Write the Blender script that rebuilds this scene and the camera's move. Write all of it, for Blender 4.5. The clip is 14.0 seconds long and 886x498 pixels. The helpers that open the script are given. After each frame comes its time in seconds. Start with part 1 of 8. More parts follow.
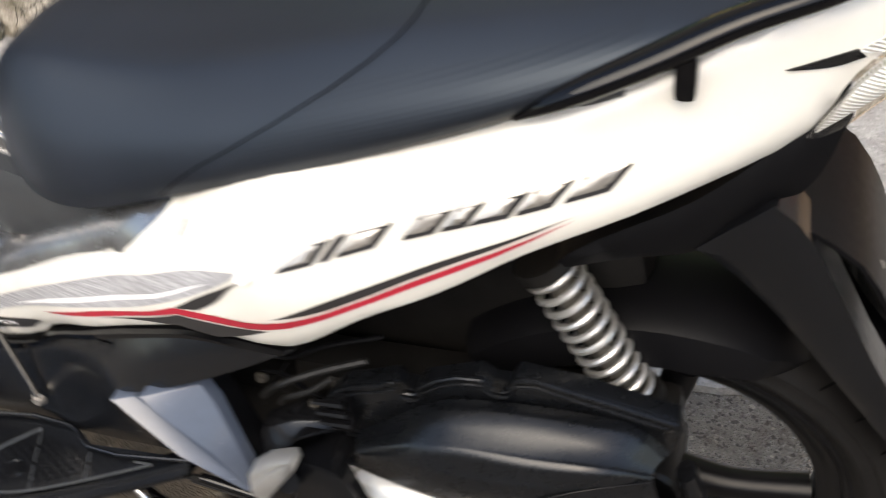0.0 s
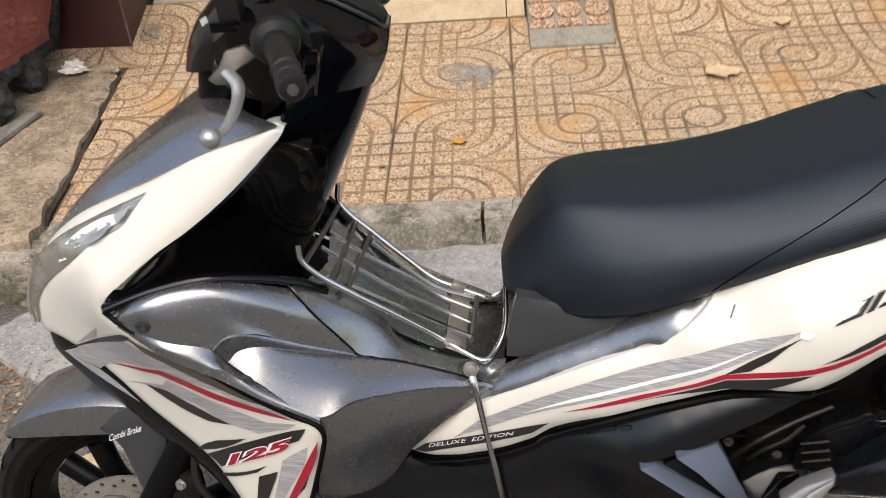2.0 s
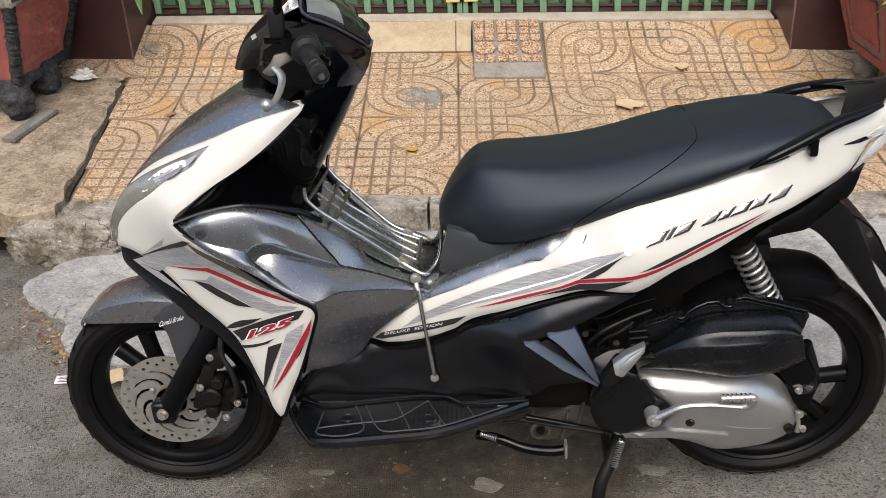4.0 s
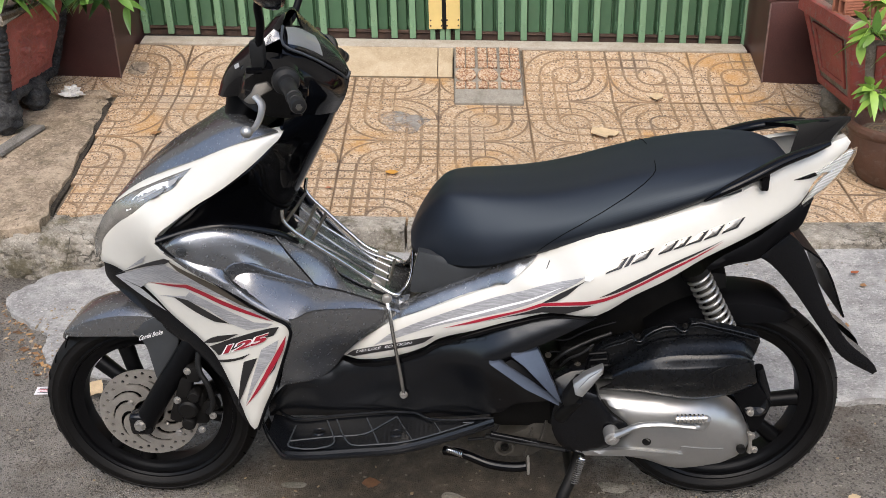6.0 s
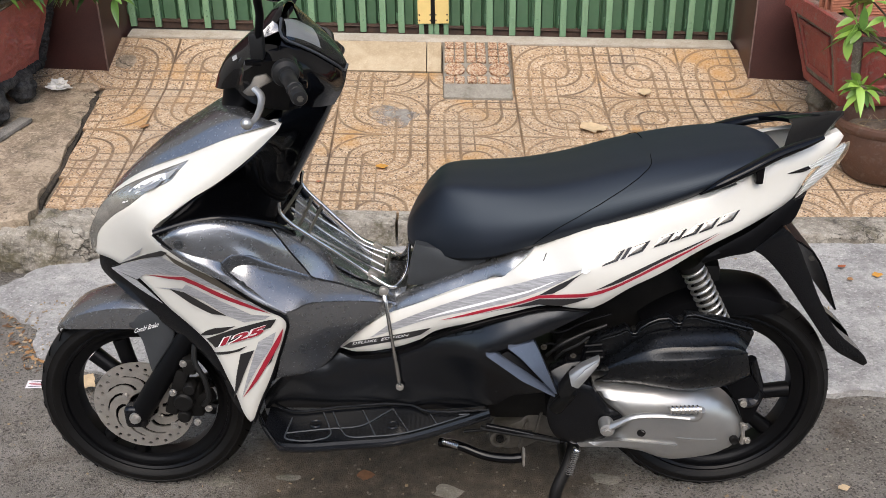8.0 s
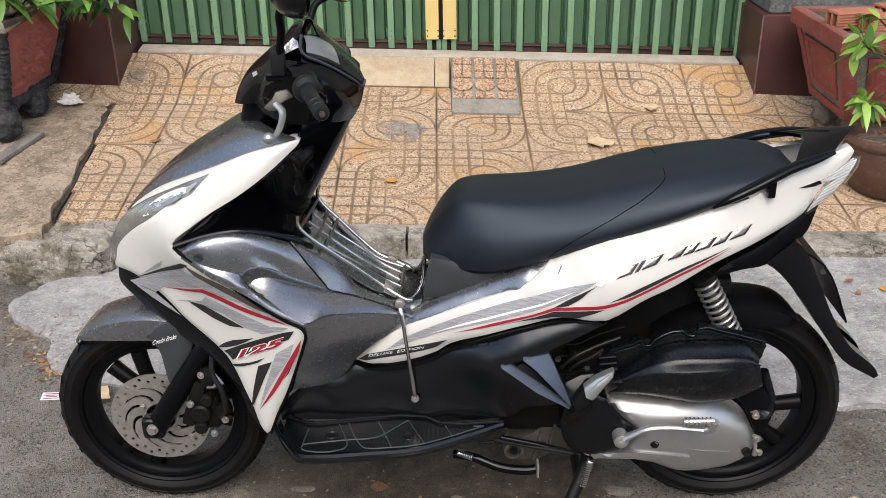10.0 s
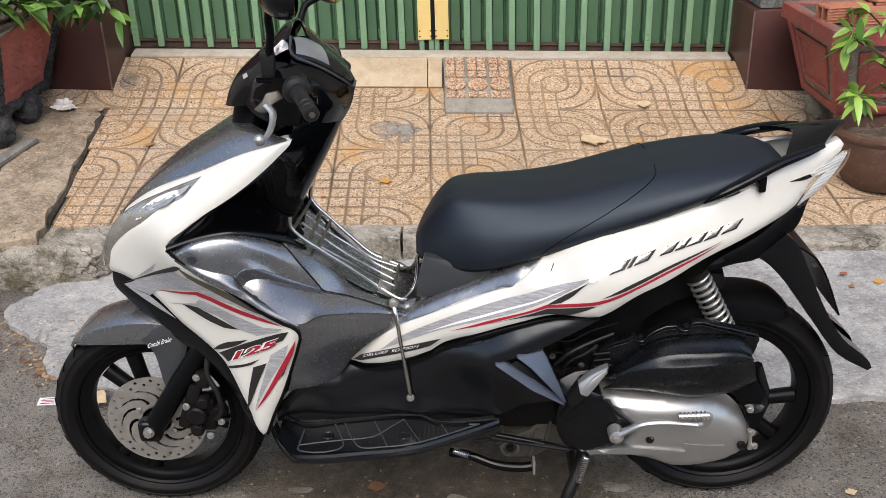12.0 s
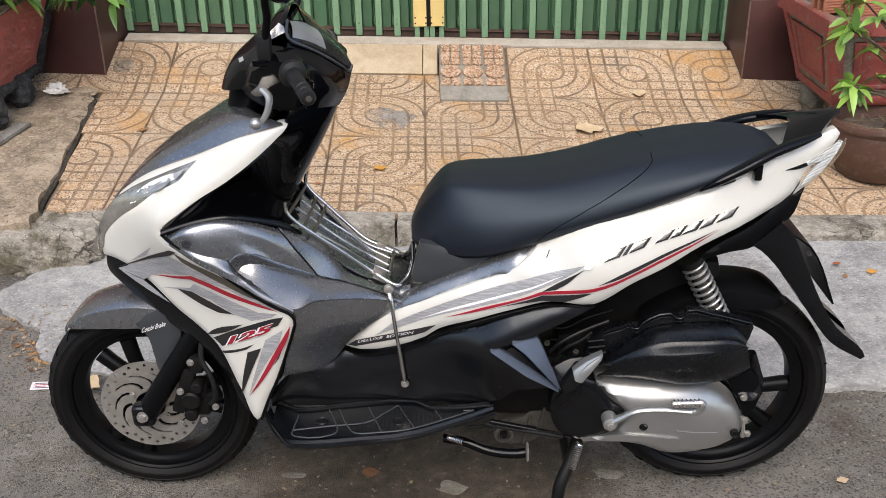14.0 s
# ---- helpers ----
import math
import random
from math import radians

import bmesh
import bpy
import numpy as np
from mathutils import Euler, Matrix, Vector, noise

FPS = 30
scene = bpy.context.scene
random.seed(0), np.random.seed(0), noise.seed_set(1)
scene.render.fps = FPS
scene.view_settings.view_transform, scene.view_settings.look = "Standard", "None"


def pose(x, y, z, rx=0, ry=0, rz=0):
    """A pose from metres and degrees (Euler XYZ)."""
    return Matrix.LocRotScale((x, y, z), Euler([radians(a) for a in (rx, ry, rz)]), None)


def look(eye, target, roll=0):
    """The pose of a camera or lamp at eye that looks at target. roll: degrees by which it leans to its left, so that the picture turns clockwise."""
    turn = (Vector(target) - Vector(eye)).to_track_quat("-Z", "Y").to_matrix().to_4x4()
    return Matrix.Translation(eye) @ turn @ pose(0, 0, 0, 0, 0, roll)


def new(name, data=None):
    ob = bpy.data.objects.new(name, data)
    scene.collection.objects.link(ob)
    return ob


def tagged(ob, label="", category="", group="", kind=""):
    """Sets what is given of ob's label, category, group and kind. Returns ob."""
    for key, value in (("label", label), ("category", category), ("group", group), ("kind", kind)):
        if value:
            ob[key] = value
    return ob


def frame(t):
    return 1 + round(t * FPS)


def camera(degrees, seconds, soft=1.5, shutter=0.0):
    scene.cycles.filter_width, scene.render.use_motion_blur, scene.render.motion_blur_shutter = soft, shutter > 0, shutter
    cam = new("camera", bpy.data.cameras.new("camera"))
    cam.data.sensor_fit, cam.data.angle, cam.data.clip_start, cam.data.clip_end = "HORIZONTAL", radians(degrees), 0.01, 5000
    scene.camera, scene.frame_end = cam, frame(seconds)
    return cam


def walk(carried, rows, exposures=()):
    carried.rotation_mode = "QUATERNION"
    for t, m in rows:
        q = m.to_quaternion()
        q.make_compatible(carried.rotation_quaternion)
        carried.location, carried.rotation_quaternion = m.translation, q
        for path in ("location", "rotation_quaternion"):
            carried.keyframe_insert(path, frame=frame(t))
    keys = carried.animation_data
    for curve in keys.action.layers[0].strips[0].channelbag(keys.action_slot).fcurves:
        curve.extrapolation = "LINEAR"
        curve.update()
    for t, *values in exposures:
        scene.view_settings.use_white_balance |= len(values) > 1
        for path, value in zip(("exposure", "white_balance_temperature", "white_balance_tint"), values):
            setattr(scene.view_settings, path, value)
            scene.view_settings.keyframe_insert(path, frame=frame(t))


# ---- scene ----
cam = camera(50.0, 14.0, soft=0.7, shutter=0.5)
PATH = [
    (0, (1.331, -0.668, 1.125), (0.786, 0.75, -0.177), -7.6),
    (0.5, (1.131, -0.842, 1.175), (0.782, 0.758, 0.027), -7.7),
    (1, (0.961, -0.827, 1.17), (0.664, 0.843, 0.11), -8.4),
    (1.5, (0.804, -0.921, 1.193), (0.527, 0.779, 0.176), -8.5),
    (1.6, (0.786, -0.975, 1.208), (0.51, 0.732, 0.203), -9.1),
    (2, (0.681, -1.115, 1.269), (0.45, 0.63, 0.32), -7.2),
    (2.5, (0.712, -1.388, 1.322), (0.49, 0.384, 0.423), -5.5),
    (3, (0.717, -1.57, 1.359), (0.549, 0.207, 0.457), -5.5),
    (5.5, (0.755, -1.802, 1.455), (0.666, 0.001, 0.595), -0.9),
    (6, (0.76, -1.813, 1.457), (0.677, -0.007, 0.601), -1.5),
    (6.5, (0.758, -1.814, 1.454), (0.686, -0.01, 0.595), -1.2),
    (7, (0.747, -1.816, 1.45), (0.685, -0.014, 0.585), -1.0),
    (9.5, (0.709, -1.842, 1.463), (0.677, -0.033, 0.613), -1.0),
    (10, (0.701, -1.847, 1.463), (0.653, -0.031, 0.626), -0.9),
    (10.5, (0.708, -1.841, 1.461), (0.653, -0.03, 0.615), -1.4),
    (11, (0.711, -1.839, 1.462), (0.666, -0.028, 0.613), -1.7),
    (11.5, (0.71, -1.845, 1.462), (0.665, -0.029, 0.624), -1.7),
    (12, (0.711, -1.853, 1.462), (0.668, -0.037, 0.626), -1.7),
    (12.5, (0.709, -1.854, 1.459), (0.669, -0.04, 0.618), -1.4),
    (13, (0.706, -1.855, 1.458), (0.671, -0.046, 0.608), -1.2),
    (13.5, (0.705, -1.855, 1.457), (0.676, -0.048, 0.601), -1.0),
    (14, (0.705, -1.853, 1.456), (0.677, -0.046, 0.598), -1.1),
]
walk(cam, [(t, look(eye, target, roll)) for t, eye, target, roll in PATH],
     [(0, 1.47, 7300, 10), (0.5, 1.24, 7100, 10), (1, 1.09, 7100, 10), (2, 0.98, 7350, 11), (2.5, 0.92, 7300, 11), (3, 0.95, 7200, 11), (6, 0.98, 6850, 11), (14, 0.98, 6800, 11)])

# ---- world and light ----
world = bpy.data.worlds.new("sky")
world.use_nodes = True
scene.world = world
wn = world.node_tree
sky = wn.nodes.new("ShaderNodeTexSky")
sky.sky_type, sky.sun_disc = "NISHITA", False
sky.sun_elevation, sky.sun_rotation = radians(50), radians(170)
sky.air_density, sky.dust_density = 1.0, 1.8
wn.links.new(sky.outputs[0], wn.nodes["Background"].inputs["Color"])
wn.nodes["Background"].inputs["Strength"].default_value = 0.15
sun_data = bpy.data.lights.new("sun", "SUN")
sun_data.energy, sun_data.angle, sun_data.color = 1.4, radians(52), (1.0, 0.97, 0.92)
sun = new("sun", sun_data)
sun.matrix_basis = look((-0.6, -4.0, 6.2), (0.3, 1.0, 0))


# ---- material helpers ----
class Graph:
    def __init__(self, name):
        self.m = bpy.data.materials.new(name)
        self.m.use_nodes = True
        self.t = self.m.node_tree
        self.b = self.t.nodes["Principled BSDF"]

    def node(self, kind, **sets):
        n = self.t.nodes.new(kind)
        for k, v in sets.items():
            n.inputs[k].default_value = v
        return n

    def link(self, a, b):
        self.t.links.new(a, b)

    def math(self, op, a, b=None, clamp=False):
        n = self.t.nodes.new("ShaderNodeMath")
        n.operation, n.use_clamp = op, clamp
        for i, v in enumerate((a, b)):
            if v is None:
                continue
            if isinstance(v, (int, float)):
                n.inputs[i].default_value = v
            else:
                self.link(v, n.inputs[i])
        return n.outputs[0]

    def coords(self, kind="Object"):
        return self.t.nodes.new("ShaderNodeTexCoord").outputs[kind]

    def noise(self, scale, detail=4.0, rough=0.55, vec=None, stretch=None):
        n = self.t.nodes.new("ShaderNodeTexNoise")
        n.inputs["Scale"].default_value, n.inputs["Detail"].default_value, n.inputs["Roughness"].default_value = scale, detail, rough
        v = vec or self.coords()
        if stretch:
            mp = self.t.nodes.new("ShaderNodeMapping")
            mp.inputs["Scale"].default_value = stretch
            self.link(v, mp.inputs["Vector"])
            v = mp.outputs[0]
        self.link(v, n.inputs["Vector"])
        return n.outputs["Fac"]

    def ramp(self, fac, stops):
        n = self.t.nodes.new("ShaderNodeValToRGB")
        e = n.color_ramp.elements
        while len(e) < len(stops):
            e.new(0.5)
        for el, (p, c) in zip(e, stops):
            el.position = p
            el.color = (*c, 1) if not isinstance(c, (int, float)) else (c, c, c, 1)
        self.link(fac, n.inputs[0])
        return n.outputs[0]

    def mix(self, fac, a, b):
        n = self.t.nodes.new("ShaderNodeMix")
        n.data_type = "RGBA"
        for s, v in ((0, fac), (6, a), (7, b)):
            if isinstance(v, (int, float)):
                n.inputs[s].default_value = v
            elif isinstance(v, tuple):
                n.inputs[s].default_value = (*v, 1)
            else:
                self.link(v, n.inputs[s])
        return n.outputs[2]

    def bump(self, height, strength=0.3, dist=0.002):
        n = self.t.nodes.new("ShaderNodeBump")
        n.inputs["Strength"].default_value, n.inputs["Distance"].default_value = strength, dist
        self.link(height, n.inputs["Height"])
        self.link(n.outputs[0], self.b.inputs["Normal"])

    def set(self, **k):
        for key, v in k.items():
            s = self.b.inputs[key.replace("_", " ")]
            if isinstance(v, (int, float)):
                s.default_value = v
            elif isinstance(v, tuple):
                s.default_value = (*v, 1)
            else:
                self.link(v, s)
        return self


def stock(name, base, rough, metal=0.0, var=0.15, scale=14.0, bump=0.0, bscale=300.0, coat=0.0, rvar=0.1, spec=0.5, dust=0.0):
    """A plain material with two scales of variation in colour and gloss, and fine relief."""
    g = Graph(name)
    big, fine = g.noise(scale, 5), g.noise(scale * 9, 3)
    f = g.math("ADD", g.math("MULTIPLY", big, 0.7), g.math("MULTIPLY", fine, 0.3))
    lo = tuple(c * (1 - var) for c in base)
    hi = tuple(min(1, c * (1 + var)) for c in base)
    col = g.ramp(f, [(0.3, lo), (0.7, hi)])
    if dust:
        d = g.ramp(g.noise(scale * 0.6, 7, 0.7), [(0.5, 0.0), (0.8, dust)])
        col = g.mix(d, col, (0.28, 0.25, 0.21))
    g.set(Base_Color=col, Metallic=metal, Coat_Weight=coat)
    g.b.inputs["Specular IOR Level"].default_value = spec
    g.b.inputs["Coat Roughness"].default_value = 0.06
    g.set(Roughness=g.math("ADD", rough - rvar / 2, g.math("MULTIPLY", fine, rvar)))
    if bump:
        g.bump(g.noise(bscale, 3), bump, 0.001)
    return g.m


WHITE = stock("pearl_white_paint", (0.605, 0.585, 0.53), 0.24, var=0.02, coat=0.5, rvar=0.05)
GREY = stock("grey_metallic_paint", (0.242, 0.246, 0.252), 0.27, metal=0.85, var=0.03, scale=12, rvar=0.03, coat=0.25)
AIRBOX = stock("air_box_plastic", (0.003, 0.0034, 0.0042), 0.28, var=0.2, bump=0.02, bscale=900, rvar=0.08, spec=0.4)
# Black plastic; the sky's blue sheen is put into this base colour.
FINSKY = stock("black_plastic_sky_sheen", (0.066, 0.080, 0.108), 0.26, var=0.1, rvar=0.06)
LAMPGREY = stock("smoked_lamp_chrome", (0.30, 0.285, 0.26), 0.2, metal=0.65, var=0.45, scale=28, rvar=0.1)
# Near-white: bright sky reflected in the lamp is put into this colour.
LAMPGLINT = stock("lamp_glint", (0.86, 0.87, 0.88), 0.28, metal=0.3, var=0.25, scale=50, rvar=0.1)
GLOSS = stock("gloss_black_plastic", (0.002, 0.002, 0.0025), 0.06, var=0.1, rvar=0.04, spec=0.25)
MATTE = stock("matte_black_plastic", (0.003, 0.003, 0.0035), 0.40, var=0.2, bump=0.1, bscale=900, rvar=0.14, dust=0.001, spec=0.10)
SATIN = stock("satin_black_plastic", (0.004, 0.0042, 0.005), 0.22, var=0.2, bump=0.04, bscale=900, rvar=0.1, dust=0.004, spec=0.32)
DARKGREY = stock("dark_grey_plastic", (0.036, 0.039, 0.042), 0.36, var=0.12, bump=0.03, bscale=900)
RUBBER = stock("tyre_rubber", (0.0062, 0.0058, 0.0056), 0.5, var=0.3, bump=0.15, bscale=500, rvar=0.15, dust=0.014, spec=0.14)
GRIP = stock("grip_rubber", (0.008, 0.008, 0.008), 0.5, var=0.2, spec=0.3)
RIM = stock("black_wheel_paint", (0.003, 0.003, 0.0034), 0.30, var=0.25, dust=0.003, spec=0.14)
RACK = stock("dull_chrome_wire", (0.66, 0.64, 0.61), 0.2, metal=1.0, var=0.12, scale=60, rvar=0.12)
CHROME = stock("chrome_steel", (0.72, 0.72, 0.72), 0.20, metal=1.0, var=0.1, scale=60, rvar=0.1)
ALLOY = stock("silver_painted_alloy", (0.43, 0.425, 0.41), 0.38, metal=0.8, var=0.06, scale=25, rvar=0.1, dust=0.06)
STEEL = stock("brushed_steel", (0.40, 0.375, 0.34), 0.36, metal=0.7, var=0.2, scale=40, rvar=0.15)
BOLT = stock("zinc_bolt", (0.40, 0.385, 0.36), 0.32, metal=0.7, var=0.2, scale=80)
DKMETAL = stock("dark_engine_metal", (0.009, 0.0085, 0.008), 0.5, metal=0.3, var=0.4, scale=30, dust=0.012, spec=0.2)
ALLOYDARK = stock("dull_crankcase_alloy", (0.10, 0.092, 0.08), 0.5, metal=0.6, var=0.3, scale=40, dust=0.12)
COVERBLACK = stock("moulded_black_plastic", (0.003, 0.0034, 0.0044), 0.26, var=0.2, bump=0.012, bscale=900, rvar=0.06, spec=0.55)
MIRROR = stock("mirror_silver", (0.85, 0.86, 0.87), 0.02, metal=1.0, var=0.0, rvar=0.0)
RED = stock("red_decal", (0.30, 0.010, 0.024), 0.3, var=0.05, coat=0.3)
BLACKDECAL = stock("black_decal", (0.016, 0.015, 0.015), 0.35, var=0.1, coat=0.2)
WHITEDECAL = stock("white_decal", (0.75, 0.75, 0.74), 0.35, var=0.03)
BRONZE = stock("bronze_decal", (0.10, 0.085, 0.065), 0.3, metal=0.4, var=0.1, coat=0.3)
SILVERDECAL = stock("silver_decal", (0.42, 0.42, 0.42), 0.35, metal=0.2, var=0.05, coat=0.2)


def brushed_decal():
    g = Graph("brushed_grey_decal")
    n = g.noise(48, 6, 0.7, stretch=(0.6, 1.0, 14.0))
    g.set(Base_Color=g.ramp(n, [(0.33, (0.19, 0.19, 0.197)), (0.5, (0.29, 0.29, 0.297)), (0.66, (0.43, 0.43, 0.435))]), Roughness=0.38, Coat_Weight=0.2)
    return g.m


BRUSHED = brushed_decal()


def ribbed_reflector():
    """Silver lamp reflector moulded in fine slanting steps."""
    g = Graph("ribbed_reflector")
    w = g.t.nodes.new("ShaderNodeTexWave")
    w.inputs["Scale"].default_value, w.inputs["Distortion"].default_value = 110, 1.0
    mp = g.t.nodes.new("ShaderNodeMapping")
    mp.inputs["Rotation"].default_value = (0, radians(70), 0)
    g.link(g.coords(), mp.inputs["Vector"])
    g.link(mp.outputs[0], w.inputs["Vector"])
    g.set(Base_Color=g.ramp(w.outputs["Fac"], [(0.25, (0.36, 0.35, 0.32)), (0.75, (0.62, 0.62, 0.60))]), Metallic=0.35, Roughness=0.2)
    g.bump(w.outputs["Fac"], 0.3, 0.002)
    return g.m


RIBBED = ribbed_reflector()


def glass(name, tint, rough=0.03, ior=1.04):
    g = Graph(name)
    g.set(Base_Color=tint, Roughness=rough, IOR=ior)
    g.b.inputs["Transmission Weight"].default_value = 1.0
    g.b.inputs["Coat Weight"].default_value = 1.0
    return g.m


LENS = glass("clear_lens", (0.95, 0.96, 0.97))
SMOKE = glass("smoked_lens", (0.55, 0.57, 0.57))


# ---- mesh helpers ----
def link_mesh(name, bm, material, parent=None, label="", smooth=True, mats=(), sharp=38):
    bmesh.ops.recalc_face_normals(bm, faces=bm.faces)
    me = bpy.data.meshes.new(name)
    if smooth:
        for f in bm.faces:
            f.smooth = True
        for e in bm.edges:
            if len(e.link_faces) == 2 and e.calc_face_angle(0) > radians(sharp):
                e.smooth = False
    bm.to_mesh(me)
    bm.free()
    for m in (material, *mats):
        me.materials.append(m)
    ob = new(name, me)
    if parent:
        ob.parent = parent
    if label:
        ob["label"] = label
    return ob


def part(name, bm, material, parent, label="", smooth=True, sharp=38):
    return link_mesh(name, bm, material, parent, label, smooth, sharp=sharp)


def thing(name, label, category, group=""):
    return tagged(new(name), label, category, group)


def ease(pts, k=4, closed=True, corner=50):
    """A smooth line through the points that keeps sharp corners."""
    p = [np.array(q, float) for q in pts]
    n = len(p)
    out = []
    for i in range(n if closed else n - 1):
        a, b = p[i], p[(i + 1) % n]
        seg = b - a

        def tangent(j, seg):
            if not closed and j in (0, n - 1):
                return seg
            u, v = p[j] - p[j - 1], p[(j + 1) % n] - p[j]
            lu, lv = np.linalg.norm(u), np.linalg.norm(v)
            if lu * lv == 0 or math.degrees(math.acos(max(-1, min(1, float(u @ v) / (lu * lv))))) > corner:
                return seg
            t = u / lu + v / lv
            return t / (np.linalg.norm(t) + 1e-9) * np.linalg.norm(seg)
        ta, tb = tangent(i, seg), tangent((i + 1) % n, seg)
        for s in range(k):
            t = s / k
            out.append((2 * t**3 - 3 * t * t + 1) * a + (t**3 - 2 * t * t + t) * ta + (3 * t * t - 2 * t**3) * b + (t**3 - t * t) * tb)
    if not closed:
        out.append(p[-1])
    return out


def spread(pts, n):
    """n points at even steps along an open line."""
    p = np.array(pts, float)
    d = np.r_[0, np.cumsum(np.linalg.norm(np.diff(p, axis=0), axis=1))]
    return [Vector([np.interp(s, d, p[:, c]) for c in range(p.shape[1])]) for s in np.linspace(0, d[-1], n)]


MIDDLE = 0.03


class Skin:
    """Half-width h over (x, z): a thin-plate surface through a few control points."""
    def __init__(self, pts):
        c = np.array(pts, float)
        n, self.p = len(c), c[:, :2]
        d = np.linalg.norm(self.p[:, None] - self.p[None], axis=2)
        k = np.where(d > 0, d * d * np.log(d + 1e-12), 0) + np.eye(n) * 1e-4
        q = np.c_[np.ones(n), self.p]
        self.w = np.linalg.solve(np.block([[k, q], [q.T, np.zeros((3, 3))]]), np.r_[c[:, 2], np.zeros(3)])

    def __call__(self, q):
        q = np.atleast_2d(np.array(q, float))
        d = np.linalg.norm(q[:, None] - self.p[None], axis=2)
        k = np.where(d > 0, d * d * np.log(d + 1e-12), 0)
        return k @ self.w[:-3] + self.w[-3] + q @ self.w[-2:]


class Creased:
    """A skin folded along a line: below it the panel tucks in, more and more towards the line's far end."""
    def __init__(self, skin, start, end, slope):
        self.skin, self.o, self.slope = skin, np.array(start), slope
        self.d = np.array(end) - self.o
        self.long = float(np.linalg.norm(self.d))
        self.d = self.d / self.long

    def __call__(self, q):
        q = np.atleast_2d(np.array(q, float))
        v = q - self.o
        along = v @ self.d
        below = -(v @ np.array((-self.d[1], self.d[0])))
        return self.skin(q) - self.slope * np.clip(below, 0, 0.08) * np.clip(along / (0.5 * self.long), 0, 1)


def line_distance(q, loop):
    q, a = np.array(q), np.array(loop)
    b = np.roll(a, -1, axis=0)
    best = np.full(len(q), 9.0)
    for s, e in zip(a, b):
        v = e - s
        t = np.clip(((q - s) @ v) / max(v @ v, 1e-12), 0, 1)
        best = np.minimum(best, np.linalg.norm(q - s - t[:, None] * v, axis=1))
    return best


def inside(q, loop):
    q, a = np.array(q), np.array(loop)
    b = np.roll(a, -1, axis=0)
    res = np.zeros(len(q), bool)
    for (x1, y1), (x2, y2) in zip(a, b):
        c = ((y1 > q[:, 1]) != (y2 > q[:, 1])) & (q[:, 0] < (x2 - x1) * (q[:, 1] - y1) / (y2 - y1 + 1e-15) + x1)
        res ^= c
    return res


def shell_mesh(outline, skin, side=-1, proud=0.0, thick=0.006, grid=0.014, soft=0.012, drop=0.005, k=4, corner=50):
    """A moulded panel: the outline in (x, z), bulged sideways by the skin, with a rolled edge and a rim."""
    from_lib = ease(outline, k, True, corner) if k > 1 else [np.array(p, float) for p in outline]
    loop = []
    for p in from_lib:
        if not loop or np.linalg.norm(p - loop[-1]) > 1e-4:
            loop.append(p)
    loop = np.array(loop)
    lo, hi = loop.min(0), loop.max(0)
    gx, gz = np.meshgrid(np.arange(lo[0], hi[0], grid), np.arange(lo[1], hi[1], grid * 0.87))
    gx[1::2] += grid / 2
    q = np.c_[gx.ravel(), gz.ravel()]
    q = q[inside(q, loop)] if len(q) else q
    if len(q):
        q = q[line_distance(q, loop) > grid * 0.45]
    from mathutils import geometry
    n = len(loop)
    co = [Vector(p) for p in loop] + [Vector(p) for p in q]
    v2, _, faces, *_ = geometry.delaunay_2d_cdt(co, [(i, (i + 1) % n) for i in range(n)], [], 1, 1e-6)
    v = np.array([tuple(p) for p in v2])
    d = line_distance(v, loop)
    h = skin(v) + proud - drop * np.clip(1 - d / soft, 0, 1) ** 2 if soft else skin(v) + proud
    bm = bmesh.new()
    vs = [bm.verts.new((p[0], -hh if side < 0 else hh + 2 * MIDDLE, p[1])) for p, hh in zip(v, h)]
    for f in faces:
        if len(set(f)) > 2:
            try:
                bm.faces.new([vs[i] for i in f])
            except ValueError:
                pass
    for w in [w for w in bm.verts if not w.link_faces]:
        bm.verts.remove(w)
    if thick:
        rim = [e for e in bm.edges if len(e.link_faces) == 1]
        made = bmesh.ops.extrude_edge_only(bm, edges=rim)["geom"]
        for g in made:
            if isinstance(g, bmesh.types.BMVert):
                g.co.y -= side * thick
    return bm


def shell(name, outline, skin, material, parent, label="", both=True, **kw):
    """The panel on the near side and, where the far side has it too, its mirror twin."""
    first = None
    for side in ((-1, 1) if both else (-1,)):
        ob = link_mesh(name, shell_mesh(outline, skin, side, **kw), material, parent, label)
        first = first or ob
    return first


def box_bm(sx, sy, sz, bevel=0.0, seg=2, at=(0, 0, 0), bm=None, turn=None):
    own = bmesh.new()
    bmesh.ops.create_cube(own, size=1)
    bmesh.ops.scale(own, vec=(sx, sy, sz), verts=own.verts)
    if bevel:
        bmesh.ops.bevel(own, geom=own.edges[:], offset=bevel, segments=seg, affect="EDGES", profile=0.6)
    if turn:
        bmesh.ops.transform(own, matrix=turn, verts=own.verts)
    bmesh.ops.translate(own, vec=at, verts=own.verts)
    if bm is None:
        return own
    return join(bm, own)


def join(bm, own):
    me = bpy.data.meshes.new("joined")
    own.to_mesh(me)
    own.free()
    bm.from_mesh(me)
    bpy.data.meshes.remove(me)
    return bm


